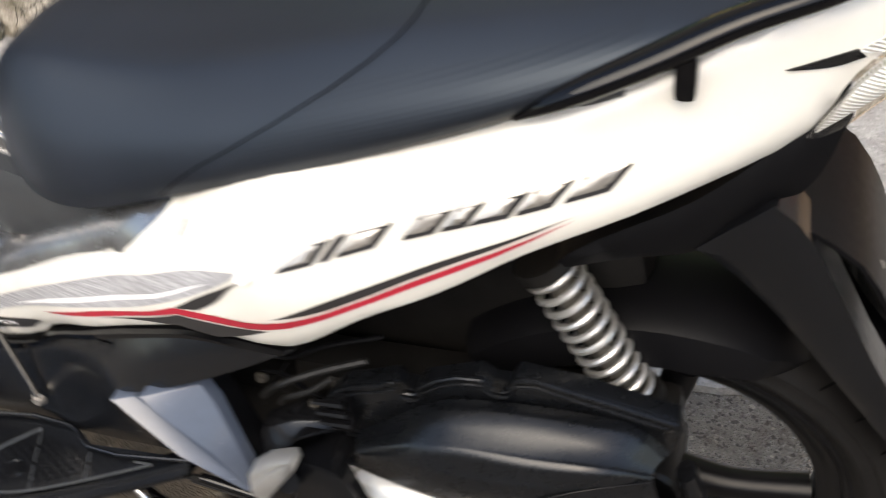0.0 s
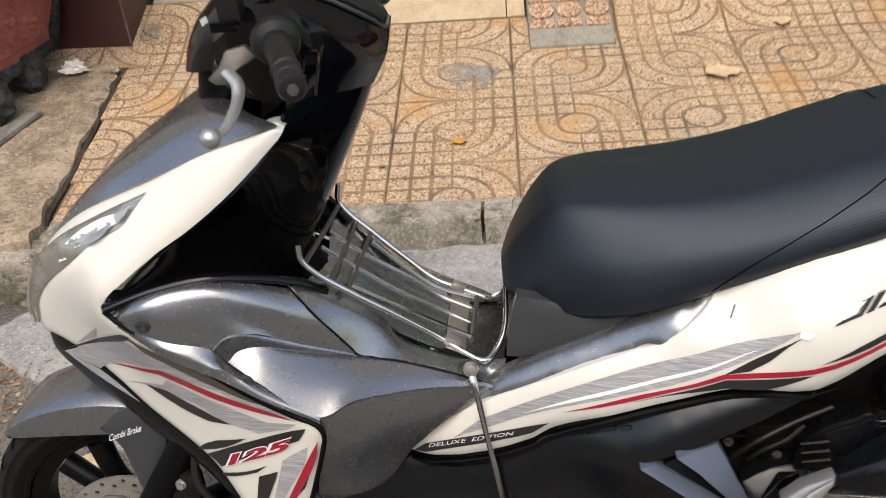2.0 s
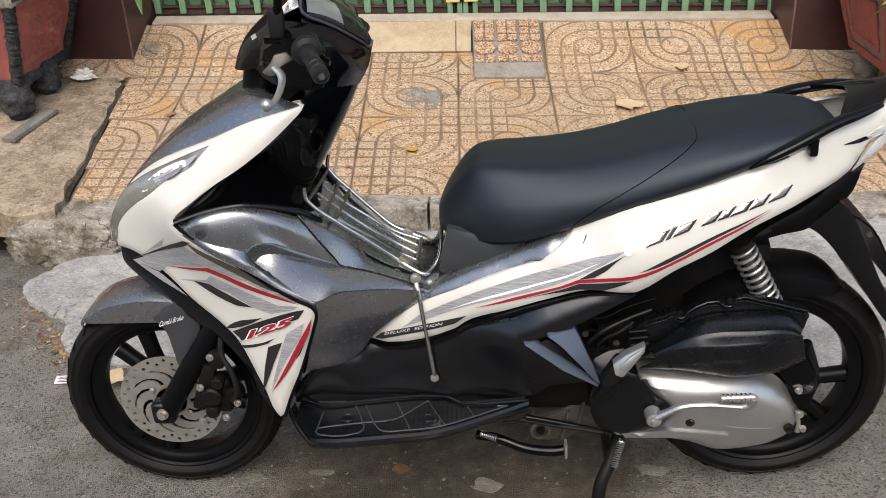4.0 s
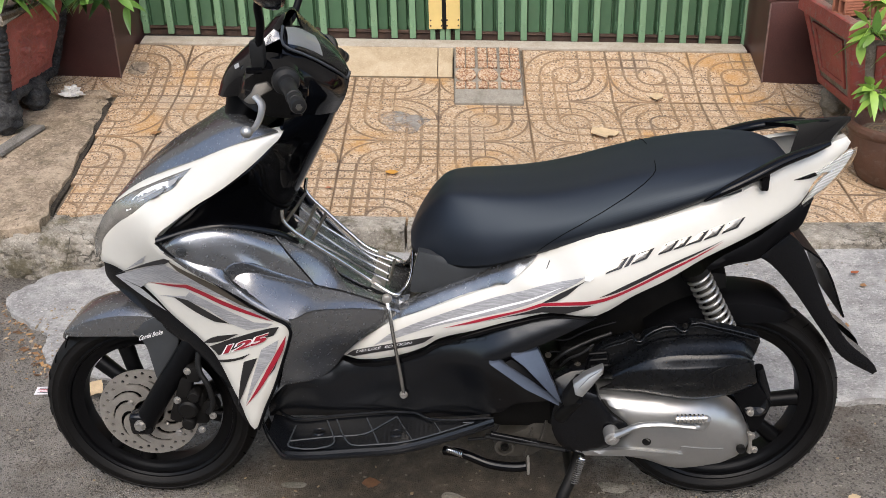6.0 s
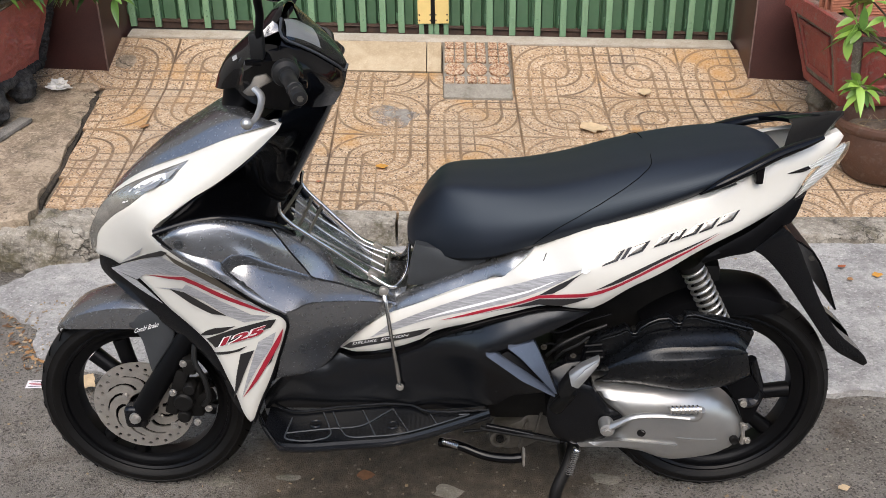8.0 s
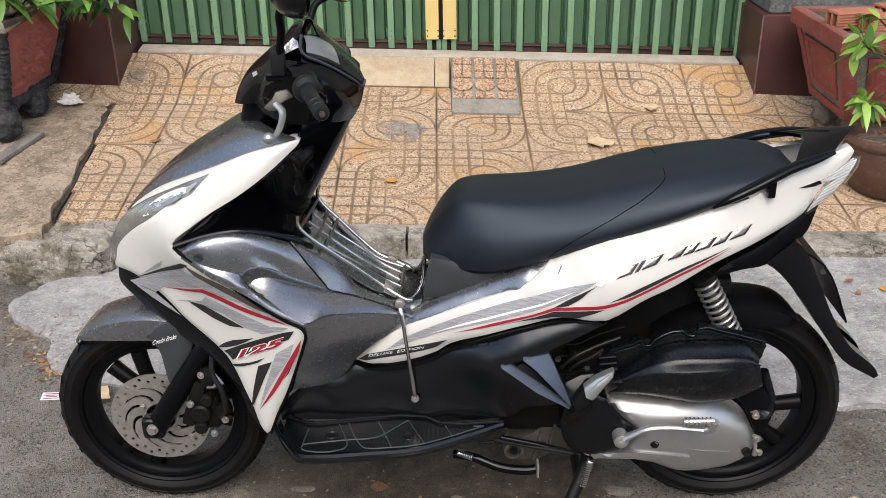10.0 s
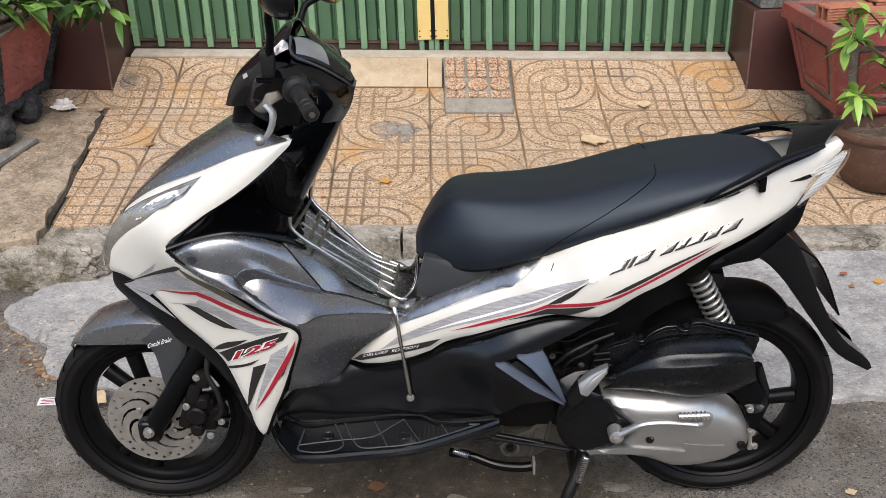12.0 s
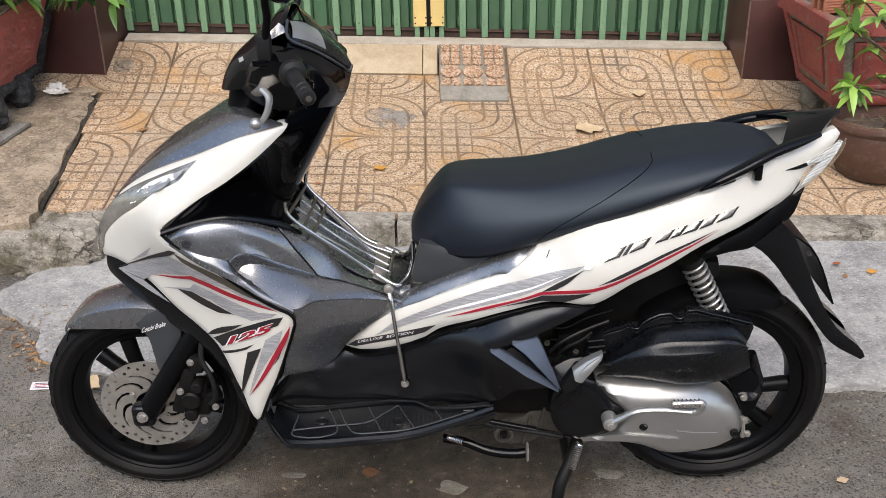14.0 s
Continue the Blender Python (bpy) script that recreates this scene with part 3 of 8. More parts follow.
def terrazzo():
    """Pressed terrazzo: a round boss, two corners of ring grooves and two of straight grooves, chips, rust stains."""
    g = Graph("terrazzo_tile")
    sep = g.t.nodes.new("ShaderNodeSeparateXYZ")
    g.link(g.coords(), sep.inputs[0])
    x = g.math("DIVIDE", sep.outputs[0], TILE)
    y = g.math("DIVIDE", sep.outputs[1], TILE)
    r = g.math("SQRT", g.math("ADD", g.math("MULTIPLY", x, x), g.math("MULTIPLY", y, y)))
    arc = g.math("LESS_THAN", g.math("MULTIPLY", x, y), 0.0)

    def away(v, at):
        return g.math("ABSOLUTE", g.math("SUBTRACT", v, at))

    ring = g.math("MINIMUM", away(r, 0.31), away(r, 0.488))
    ax, ay = g.math("ABSOLUTE", x), g.math("ABSOLUTE", y)
    bars = None
    for v in (ax, ay):
        for at in (0.0, 0.16, 0.32):
            d = away(v, at)
            bars = d if bars is None else g.math("MINIMUM", bars, d)
    bars = g.math("ADD", bars, g.math("MULTIPLY", g.math("LESS_THAN", r, 0.16), 1.0))
    d = g.math("ADD", g.math("MULTIPLY", arc, ring), g.math("MULTIPLY", g.math("SUBTRACT", 1.0, arc), bars))
    d = g.math("MINIMUM", d, away(r, 0.16))
    d = g.math("MINIMUM", d, g.math("SUBTRACT", 0.5, g.math("MAXIMUM", ax, ay)))
    wob = g.math("MULTIPLY", g.math("SUBTRACT", g.noise(60, 3), 0.5), 0.012)
    groove = g.ramp(g.math("ADD", d, wob), [(0.009, 1.0), (0.019, 0.0)])
    geo = g.t.nodes.new("ShaderNodeNewGeometry").outputs["Position"]
    groove = g.math("MULTIPLY", groove, g.ramp(g.noise(5.5, 7, 0.7, geo), [(0.34, 0.45), (0.60, 1.0)]))
    vor = g.t.nodes.new("ShaderNodeTexVoronoi")
    vor.inputs["Scale"].default_value = 185
    g.link(geo, vor.inputs["Vector"])
    chip = g.t.nodes.new("ShaderNodeSeparateColor")
    g.link(vor.outputs["Color"], chip.inputs[0])
    tint = g.t.nodes.new("ShaderNodeObjectInfo").outputs["Random"]
    base = g.ramp(g.noise(3.1, 6, 0.6, geo), [(0.3, (0.335, 0.210, 0.112)), (0.5, (0.400, 0.262, 0.152)), (0.7, (0.435, 0.310, 0.200))])
    base = g.mix(g.math("MULTIPLY", tint, 0.35), base, (0.345, 0.228, 0.132))
    base = g.mix(g.ramp(chip.outputs[0], [(0.58, 0.0), (0.68, 0.75)]), base, (0.58, 0.46, 0.335))
    base = g.mix(g.ramp(chip.outputs[1], [(0.84, 0.0), (0.89, 0.9)]), base, (0.085, 0.055, 0.038))
    base = g.mix(g.ramp(chip.outputs[2], [(0.84, 0.0), (0.92, 0.5)]), base, (0.38, 0.23, 0.12))
    stain = g.ramp(g.noise(2.9, 6, 0.62, geo), [(0.56, 0.0), (0.67, 0.65)])
    base = g.mix(stain, base, (0.46, 0.235, 0.065))
    worn = g.ramp(g.noise(2.1, 8, 0.72, geo), [(0.34, 0.55), (0.44, 0.0)])
    base = g.mix(worn, base, (0.36, 0.30, 0.235))
    grime = g.ramp(g.noise(1.7, 8, 0.7, geo), [(0.52, 0.0), (0.75, 0.5)])
    base = g.mix(grime, base, (0.27, 0.22, 0.165))
    base = g.mix(groove, base, g.ramp(g.noise(4.1, 5, 0.6, geo), [(0.35, (0.115, 0.075, 0.05)), (0.65, (0.27, 0.165, 0.085))]))
    g.set(Base_Color=base, Roughness=0.7)
    hgt = g.math("SUBTRACT", g.math("MULTIPLY", g.noise(150, 4, 0.7, geo), 0.25), groove)
    g.bump(hgt, 0.8, 0.004)
    return g.m


TERRAZZO = terrazzo()
PAVE_AT = Vector((0.5656, 2.2145, pave(0.5656, 2.2145)))
_n = Vector((-SLOPE_X, -SLOPE_Y, 1)).normalized()
_u = Vector((math.cos(TURN), math.sin(TURN), SLOPE_Y * math.sin(TURN) + SLOPE_X * math.cos(TURN))).normalized()
_v = _n.cross(_u)
PAVE_M = Matrix((_u, _v, _n)).transposed().to_4x4()
PAVE_M.translation = PAVE_AT

STONE = concrete("tan_stone", (0.36, 0.275, 0.175), (0.42, 0.33, 0.22), (0.46, 0.375, 0.26), relief=0.12)
SILL = concrete("pale_stone_sill", (0.34, 0.29, 0.225), (0.40, 0.35, 0.285), (0.45, 0.40, 0.33), relief=0.12)


# the last row of tiles before the gate is a steeper ramp
RAMP_M = PAVE_M @ pose(0, 0, 0, 12.5)


def pavement():
    base = bmesh.new()

    def bed(ring, m, low):
        top = [base.verts.new(m @ Vector((u, v, -0.012))) for u, v in ring]
        foot = [base.verts.new((p.co.x, p.co.y, low)) for p in top]
        base.faces.new(top)
        for i in range(4):
            base.faces.new((top[i], top[(i + 1) % 4], foot[(i + 1) % 4], foot[i]))
    bed([(-2.45, -0.93), (2.85, -0.93), (2.85, 0.85), (-2.45, 0.85)], PAVE_M, -0.05)
    bed([(-2.45, 0.002), (-2 * TILE, 0.002), (-2 * TILE, 0.392), (-2.45, 0.392)], RAMP_M, 0.1)
    bed([(TILE, 0.002), (2.85, 0.002), (2.85, 0.392), (TILE, 0.392)], RAMP_M, 0.1)
    floor = tagged(link_mesh("pavement", base, GROUT, smooth=False), "sloping pavement of cream terrazzo tiles with rust stains", "pavement", kind="structure")
    meshes = {}

    def tile_mesh(x0, x1, y0, y1):
        key = (x0, x1, y0, y1)
        if key not in meshes:
            bm = box_bm(x1 - x0 - 0.0012, y1 - y0 - 0.0012, 0.03, 0.0012, 1, ((x0 + x1) / 2, (y0 + y1) / 2, -0.015))
            me = bpy.data.meshes.new("tile")
            bm.to_mesh(me)
            bm.free()
            me.materials.append(TERRAZZO)
            meshes[key] = me
        return meshes[key]
    h = TILE / 2
    for row in range(-3, 1):
        for col in range(-6, 7):
            if row < 0 and col < -4:
                continue
            x0, x1, y0, y1 = -h, h, -h, h
            if row == -3:
                y0 = -0.0145
            if col == -4 and row < 0:
                x0 = h - 0.2585 - 0.03 * (row + 1)
            level = row == 0 and -3 < col < 1
            if level:
                y1 = -h + 0.225
            spin = 90 if (row + col) % 2 == 0 else 0
            if spin == 90:
                x0, x1, y0, y1 = y0, y1, -x1, -x0
            ob = new("tile", tile_mesh(round(x0, 4), round(x1, 4), round(y0, 4), round(y1, 4)))
            m = RAMP_M if row == 0 and not level else PAVE_M
            ob.matrix_basis = m @ pose((col + 0.5) * TILE + 0.0095, (row + 0.5) * TILE, random.uniform(-0.001, 0.0012), random.uniform(-0.2, 0.2), random.uniform(-0.2, 0.2), spin + random.uniform(-0.15, 0.15))
            ob.parent = floor
    return floor


floor = pavement()


def set_in_pavement(name, m, u0, u1, v0, v1, lift, material, label, category, bevel=0.004):
    ob = link_mesh(name, box_bm(u1 - u0, v1 - v0, 0.05, bevel, 2, (0, 0, -0.025)), material)
    ob.matrix_basis = m @ pose((u0 + u1) / 2, (v0 + v1) / 2, lift)
    return tagged(ob, label, category, kind="structure")


STEP_M = PAVE_M @ pose(0, 0.227, 0.006, 26.5)
set_in_pavement("step_slab", STEP_M, -0.52, -0.001, 0.0, 0.174, 0, STONE, "smooth tan stone slab let into the pavement", "stone slab")
set_in_pavement("step_slab", STEP_M, 0.002, 0.069, 0.0, 0.174, 0, STONE, "narrow stained piece of tan stone slab", "stone slab")
sill = set_in_pavement("sill", PAVE_M, -1.414, 1.414, -0.0447, 0.0447, 0, SILL, "pale stone sill under the folding gate", "sill")
sill.matrix_basis = Matrix.Translation(Vector((0.586, 2.6265, 0.4215)) - PAVE_AT) @ sill.matrix_basis


def cement_patch():
    patch = set_in_pavement("ramp_patch", RAMP_M, 0.075, 0.378, -0.047, 0.372, 0.022, CEMENT, "raised grey cement patch with broken tile pieces", "patch", 0.012)
    cells = 0
    for a, b in ((0.080, 0.171), (0.179, 0.270), (0.278, 0.372)):
        for c, d in ((0.050, 0.094), (0.100, 0.192), (0.199, 0.243), (0.249, 0.296), (0.302, 0.352)):
            bm = bmesh.new()
            if c == 0.100:
                bmesh.ops.create_cone(bm, cap_ends=True, segments=24, radius1=0.0465, radius2=0.045, depth=0.012)
            else:
                box_bm((b - a) / 2 - 0.004, d - c, 0.012, 0.003, 1, (-(b - a) / 4, 0, 0), bm)
                box_bm((b - a) / 2 - 0.004, d - c, 0.012, 0.003, 1, ((b - a) / 4, 0, 0), bm)
            ob = link_mesh("tile_piece", bm, CHIPS, patch)
            ob.matrix_parent_inverse = Matrix.Identity(4)
            ob.matrix_basis = pose((a + b) / 2 - 0.2265, (c + d) / 2 - 0.1625, 0.003 + 0.001 * (cells % 3))
            cells += 1


def chips():
    g = Graph("exposed_red_aggregate")
    vor = g.t.nodes.new("ShaderNodeTexVoronoi")
    vor.inputs["Scale"].default_value = 190
    g.link(g.t.nodes.new("ShaderNodeNewGeometry").outputs["Position"], vor.inputs["Vector"])
    s = g.t.nodes.new("ShaderNodeSeparateColor")
    g.link(vor.outputs["Color"], s.inputs[0])
    col = g.ramp(s.outputs[0], [(0.1, (0.17, 0.075, 0.04)), (0.35, (0.36, 0.185, 0.095)), (0.6, (0.43, 0.29, 0.18)), (0.95, (0.52, 0.41, 0.30))])
    g.set(Base_Color=col, Roughness=0.8)
    g.bump(vor.outputs["Distance"], 0.7, 0.003)
    return g.m


CHIPS = chips()
cement_patch()

# neighbouring slab, broken along its edge
fill_flat("concrete_slab", [(-0.748, 1.085), (-0.757, 1.2), (-0.775, 1.27), (-0.772, 1.4), (-0.795, 1.6), (-0.812, 1.8), (-0.83, 2.0), (-0.84, 2.10), (-0.90, 2.16), (-1.1, 2.165), (-1.9, 2.19), (-1.9, 1.05), (-1.3, 1.06), (-0.95, 1.072), (-0.80, 1.075)],
          lambda x, y: pave(x, y) + 0.012 + 0.035 * max(0, 2.1 - y), 0.09, SLAB, "stained brown-grey concrete pavement slab, edge broken", "concrete slab", wob=0.012, grid=0.022, k=8, chip=0.022)
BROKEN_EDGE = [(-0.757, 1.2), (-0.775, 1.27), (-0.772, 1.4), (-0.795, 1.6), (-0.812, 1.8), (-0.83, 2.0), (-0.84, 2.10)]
# Dark strip beside the slab; the gap's shade is put into its colour.
GAPSHADE = concrete("slab_gap_shade", (0.03, 0.025, 0.02), (0.05, 0.042, 0.033), (0.085, 0.07, 0.055), relief=0.8)
fill_flat("slab_gap", [(x - 0.02, y) for x, y in BROKEN_EDGE] + [(x + 0.011 + 0.004 * (i % 2), y) for i, (x, y) in enumerate(BROKEN_EDGE)][::-1],
          lambda x, y: pave(x, y) + 0.007, 0.012, GAPSHADE, "dark strip standing in for the shaded gap beside the slab", "joint", wob=0.006, grid=0.015)


def cement_smear():
    """A thin worn film of cement trodden into the tiles."""
    g = Graph("cement_smear")
    n = g.noise(14, 7, 0.7)
    g.set(Base_Color=g.ramp(g.noise(40, 4), [(0.3, (0.24, 0.22, 0.20)), (0.7, (0.36, 0.34, 0.31))]), Roughness=0.8, Alpha=g.ramp(n, [(0.40, 0.0), (0.62, 0.75)]))
    ring = [(0.43 + (0.10 + 0.02 * math.sin(3 * a)) * math.cos(a), 1.99 + (0.10 + 0.025 * math.cos(2 * a + 1)) * math.sin(a)) for a in (6.2832 * k / 18 for k in range(18))]
    fill_flat("cement_smear", ring, lambda x, y: pave(x, y) + 0.0085, 0.0001, g.m, "thin grey smear of old cement on the tiles", "stain", wob=0.02, grid=0.03)


cement_smear()
# Near-black wall: the shade inside the drain mouth is put into its colour.
DRAINSHADE = concrete("drain_mouth_shade", (0.02, 0.018, 0.015), (0.035, 0.03, 0.025), (0.06, 0.05, 0.04), relief=0.8)
tagged(link_mesh("drain_wall", box_bm(1.0, 0.05, 0.2, 0.01, 1, (-1.42, 1.21, 0.06)), DRAINSHADE), "drain mouth under the concrete slab, its shade put into the colour", "drain", kind="structure")
fill_flat("cement_disc", [(-0.785 + 0.06 * math.cos(a), 2.354 + 0.057 * math.sin(a)) for a in (6.2832 * k / 20 for k in range(20))], lambda x, y: pave(x, y) + 0.0035, 0.006, SLAB, "round grey cement patch on a tile", "patch", grid=0.03)
boulder("mortar_lump", (-0.90, 2.13, pave(-0.9, 2.13) + 0.015), (0.06, 0.03, 0.022), 8.0, SLAB, "lump of old mortar beside the slab", "mortar")

# ---- folding gate, pillars, wall ----
GREEN = stock("green_gate_paint", (0.050, 0.115, 0.058), 0.5, var=0.12, scale=5, dust=0.12)
GREENLIGHT = stock("light_green_gate_paint", (0.165, 0.285, 0.165), 0.45, var=0.1, scale=8, dust=0.12)
YELLOW = stock("yellow_gate_paint", (0.70, 0.52, 0.20), 0.42, var=0.06, scale=8, dust=0.12)
RUST = stock("rusty_iron", (0.055, 0.030, 0.019), 0.75, var=0.5, scale=18, bump=0.4, bscale=120)
GATE_Y = 2.689


def gate_y(x):
    return GATE_Y + TURN * (x - 0.57)


def gate_foot(x):
    """Height of the sill under the gate, which falls slightly along its length."""
    return 0.4107 - 0.0423 * (x - 0.709)


def gate():
    root = thing("folding_gate", "green folding steel gate, closed, with yellow lock plates", "gate")
    tagged(root, kind="structure")
    xs = [-0.821, -0.705, -0.584, -0.473, -0.359, -0.245, -0.122, 0.018, 0.151, 0.257, 0.351, 0.438, 0.749, 0.854, 0.962, 1.081, 1.202, 1.304, 1.418, 1.52, 1.614, 1.716, 1.807, 1.915, 2.008]
    top = 1.95
    # folded sheet panels between the upright channels
    line = [-0.934] + xs[:12] + [0.522, 0.657] + xs[12:] + [2.104]
    for a, b in zip(line, line[1:]):
        bm = bmesh.new()
        pts = [(0.0, 0.0), (0.12, 0.0), (0.16, 0.014), (0.20, 0.0), (0.62, 0.002), (0.68, 0.024), (0.74, 0.024), (0.80, 0.002), (1.0, 0.0)]
        rows = []
        for u, dpt in pts:
            x = a + (b - a) * u
            z0 = gate_foot(x) + 0.042
            rows.append([bm.verts.new((x, gate_y(x) + 0.035 + dpt, z)) for z in (z0, top)])
        for p, q in zip(rows, rows[1:]):
            bm.faces.new((p[0], q[0], q[1], p[1]))
        link_mesh("panel", thicken(bm, 0.0015), GREEN, root, smooth=False)
    for x in xs + [0.532, 0.577, 0.604, 0.648]:
        low = x in (0.532, 0.577, 0.604, 0.648)
        z0 = gate_foot(x) + (0.005 if low else 0.012)
        wide = 0.024 if low else 0.030
        bm = box_bm(wide, 0.016, (0.2 if low else top - z0), 0.004, 2, (x, gate_y(x), z0 + (0.1 if low else (top - z0) / 2)))
        slat = link_mesh("slat", bm, GREENLIGHT, root)
        if not low:
            bm = box_bm(0.008, 0.012, 0.04, 0.001, 1, (x - 0.020, gate_y(x) + 0.006, z0 + 0.075))
            part("clip", bm, GREEN, slat)
            for dz in (0.058, 0.082):
                rv = bmesh.new()
                bmesh.ops.create_uvsphere(rv, u_segments=8, v_segments=5, radius=0.0045)
                bmesh.ops.translate(rv, vec=(x, gate_y(x) - 0.008, z0 + dz), verts=rv.verts)
                part("rivet", rv, GREENLIGHT, slat)
    for a, b in ((0.516, 0.583), (0.593, 0.662)):
        z0 = gate_foot(0.58) + 0.062
        bm = box_bm(b - a, 0.03, 1.6, 0.003, 2, ((a + b) / 2, gate_y(0.58) - 0.006, z0 + 0.8))
        plate = part("lock_plate", bm, YELLOW, root, "yellow painted lock plate")
        for px_ in (a + 0.008, b - 0.008):
            for dz in (0.016, 0.042):
                rv = bmesh.new()
                bmesh.ops.create_uvsphere(rv, u_segments=8, v_segments=5, radius=0.004)
                bmesh.ops.translate(rv, vec=(px_, gate_y(0.58) - 0.022, z0 + dz), verts=rv.verts)
                part("rivet", rv, RUST, plate)
    # Dark bar added to fill in for the black slot between the lock plates.
    bm = box_bm(0.022, 0.012, 1.5, 0.002, 1, (0.588, gate_y(0.58) - 0.016, gate_foot(0.58) + 0.062 + 0.75))
    part("lock_slot", bm, DKMETAL, root, "dark bar standing in for the slot between the lock plates")
    bm = bmesh.new()
    for deep, tall, dy, dz in ((0.05, 0.044, 0.045, 0.022), (0.012, 0.006, 0.016, 0.036)):
        box_bm(3.04, deep, tall, 0.002, 1, (0.58, dy, dz), bm)
    for v in bm.verts:
        v.co.y += gate_y(v.co.x)
        v.co.z += gate_foot(v.co.x)
    part("rail", bm, RUST, root, "rusty brown bottom rail")
    return root


gate()


def granite():
    g = Graph("dark_red_granite")
    n, f = g.noise(3, 6, 0.6), g.noise(160, 4, 0.7)
    col = g.ramp(g.math("ADD", g.math("MULTIPLY", n, 0.6), g.math("MULTIPLY", f, 0.4)), [(0.35, (0.035, 0.014, 0.012)), (0.55, (0.065, 0.025, 0.021)), (0.72, (0.11, 0.042, 0.034))])
    g.set(Base_Color=col, Roughness=g.math("ADD", 0.22, g.math("MULTIPLY", n, 0.2)))
    return g.m


GRANITE = granite()


def pillar(name, x0, x1, y0, y1, splay, tops, inner):
    """Granite slabs with pale worn joints; the side towards the gate may run back at a slight angle."""
    root = thing(name, "house pillar clad in polished dark red granite slabs", "pillar")
    tagged(root, kind="structure")
    z0 = -0.02
    for z1 in tops:
        bm = box_bm(x1 - x0, y1 - y0, z1 - z0, 0.006, 2, ((x0 + x1) / 2, (y0 + y1) / 2, (z0 + z1) / 2))
        for v in bm.verts:
            if (v.co.x > (x0 + x1) / 2) == (inner == x1):
                v.co.x += splay * (v.co.y - y0)
        part("slab", bm, GRANITE, root)
        part("joint", tube_bm([(inner, y0 + 0.001, z0 + 0.01), (inner, y0 + 0.001, z1 - 0.005)], 0.0042, 6, 1), JOINT, root, "pale worn corner joint")
        z0 = z1 + 0.003
    part("shaft", box_bm(x1 - x0 - 0.06, y1 - y0 - 0.06, 2.4 - z0, 0.01, 2, ((x0 + x1) / 2, (y0 + y1) / 2, (z0 + 2.4) / 2)), SHAFT, root, "rough grey stone shaft")
    return root


JOINT = stock("worn_pale_joint", (0.14, 0.085, 0.07), 0.7, var=0.5, scale=30, bump=0.3, bscale=90)
SHAFT = concrete("rough_grey_shaft", (0.10, 0.10, 0.095), (0.16, 0.16, 0.15), (0.24, 0.24, 0.225), relief=0.8, grain=70)
pillar("pillar_left", -1.60, -0.844, 2.287, 3.2, 0.0, (1.0, 1.9, 2.3), -0.844)
pillar("pillar_right", 2.016, 2.9, 2.406, 3.2, -0.03, (0.628,), 2.016)
# Unseen walls, added; heights and tones are set to shape light and reflections.
WALL = stock("unseen_wall_plaster", (0.20, 0.19, 0.175), 0.8, var=0.08, scale=3, bump=0.2, bscale=80)
FARWALL = stock("grey_wall_plaster", (0.36, 0.34, 0.31), 0.85, var=0.15, scale=1.5)
for nm, sx, sy, sz, at in (("wall_north", 3.9, 0.2, 6.6, (0.6, 3.3, 5.2)), ("wall_northwest", 9.0, 0.2, 8.5, (-5.86, 3.3, 4.25)), ("wall_northeast", 9.0, 0.2, 8.5, (7.06, 3.3, 4.25))):
    tagged(link_mesh(nm, box_bm(sx, sy, sz, 0.01, 1, at), WALL), "plain house front out of view, added to shape the light", "wall", kind="structure")
tagged(link_mesh("wall_south", box_bm(24, 0.3, 3.2, 0.01, 1, (0.6, -8.5, 1.6)), FARWALL), "plain house front across the road, out of view, added to shape the light", "wall", kind="structure")


# ---- the scooter: nose towards -x, wheels on y = 0 ----
flip = lambda row: [(x, 2 * MIDDLE - y, z) for x, y, z in row]
scooter = thing("motor_scooter", "pearl white and grey scooter with red stripes on its stand", "scooter")

FRONT = Skin([(-0.044, 0.588, 0.03), (-0.043, 0.641, 0.03), (0.001, 0.724, 0.05), (0.128, 0.809, 0.085), (0.205, 0.828, 0.115), (0.288, 0.876, 0.12), (0.383, 0.899, 0.122), (0.343, 0.855, 0.135), (0.253, 0.789, 0.155), (0.133, 0.706, 0.165), (0.078, 0.732, 0.11), (0.176, 0.681, 0.18), (0.25, 0.602, 0.19), (0.378, 0.516, 0.2), (0.33, 0.498, 0.188), (0.362, 0.472, 0.195), (0.269, 0.246, 0.155), (0.217, 0.391, 0.15), (0.155, 0.464, 0.125), (0.065, 0.538, 0.085), (0.103, 0.581, 0.11), (-0.011, 0.579, 0.05)])
fold = [(0.003, 0.679), (0.384, 0.894)]
FRONT = Creased(FRONT, fold[0], fold[1], 0.13)
SIDE = Skin([(0.46, 0.384, 0.083), (0.563, 0.47, 0.1), (0.639, 0.423, 0.115), (0.707, 0.542, 0.125), (0.742, 0.481, 0.145), (0.804, 0.58, 0.135), (0.881, 0.648, 0.112), (0.894, 0.535, 0.172), (0.983, 0.53, 0.175), (0.967, 0.618, 0.177), (1.003, 0.63, 0.173), (1.042, 0.709, 0.125), (1.187, 0.749, 0.105), (1.187, 0.666, 0.135), (1.254, 0.713, 0.108), (1.297, 0.674, 0.108), (1.359, 0.8, 0.062), (1.388, 0.712, 0.065), (1.457, 0.833, 0.02), (1.484, 0.821, 0.012), (1.12, 0.596, 0.155), (1.109, 0.728, 0.118), (0.838, 0.607, 0.14)])
fold = [(1.225, 0.660), (1.45, 0.757)]
SIDE = Creased(SIDE, fold[0], fold[1], 0.4)
SIDE = Creased(SIDE, (1.40, 0.795), (0.89, 0.640), 0.45)
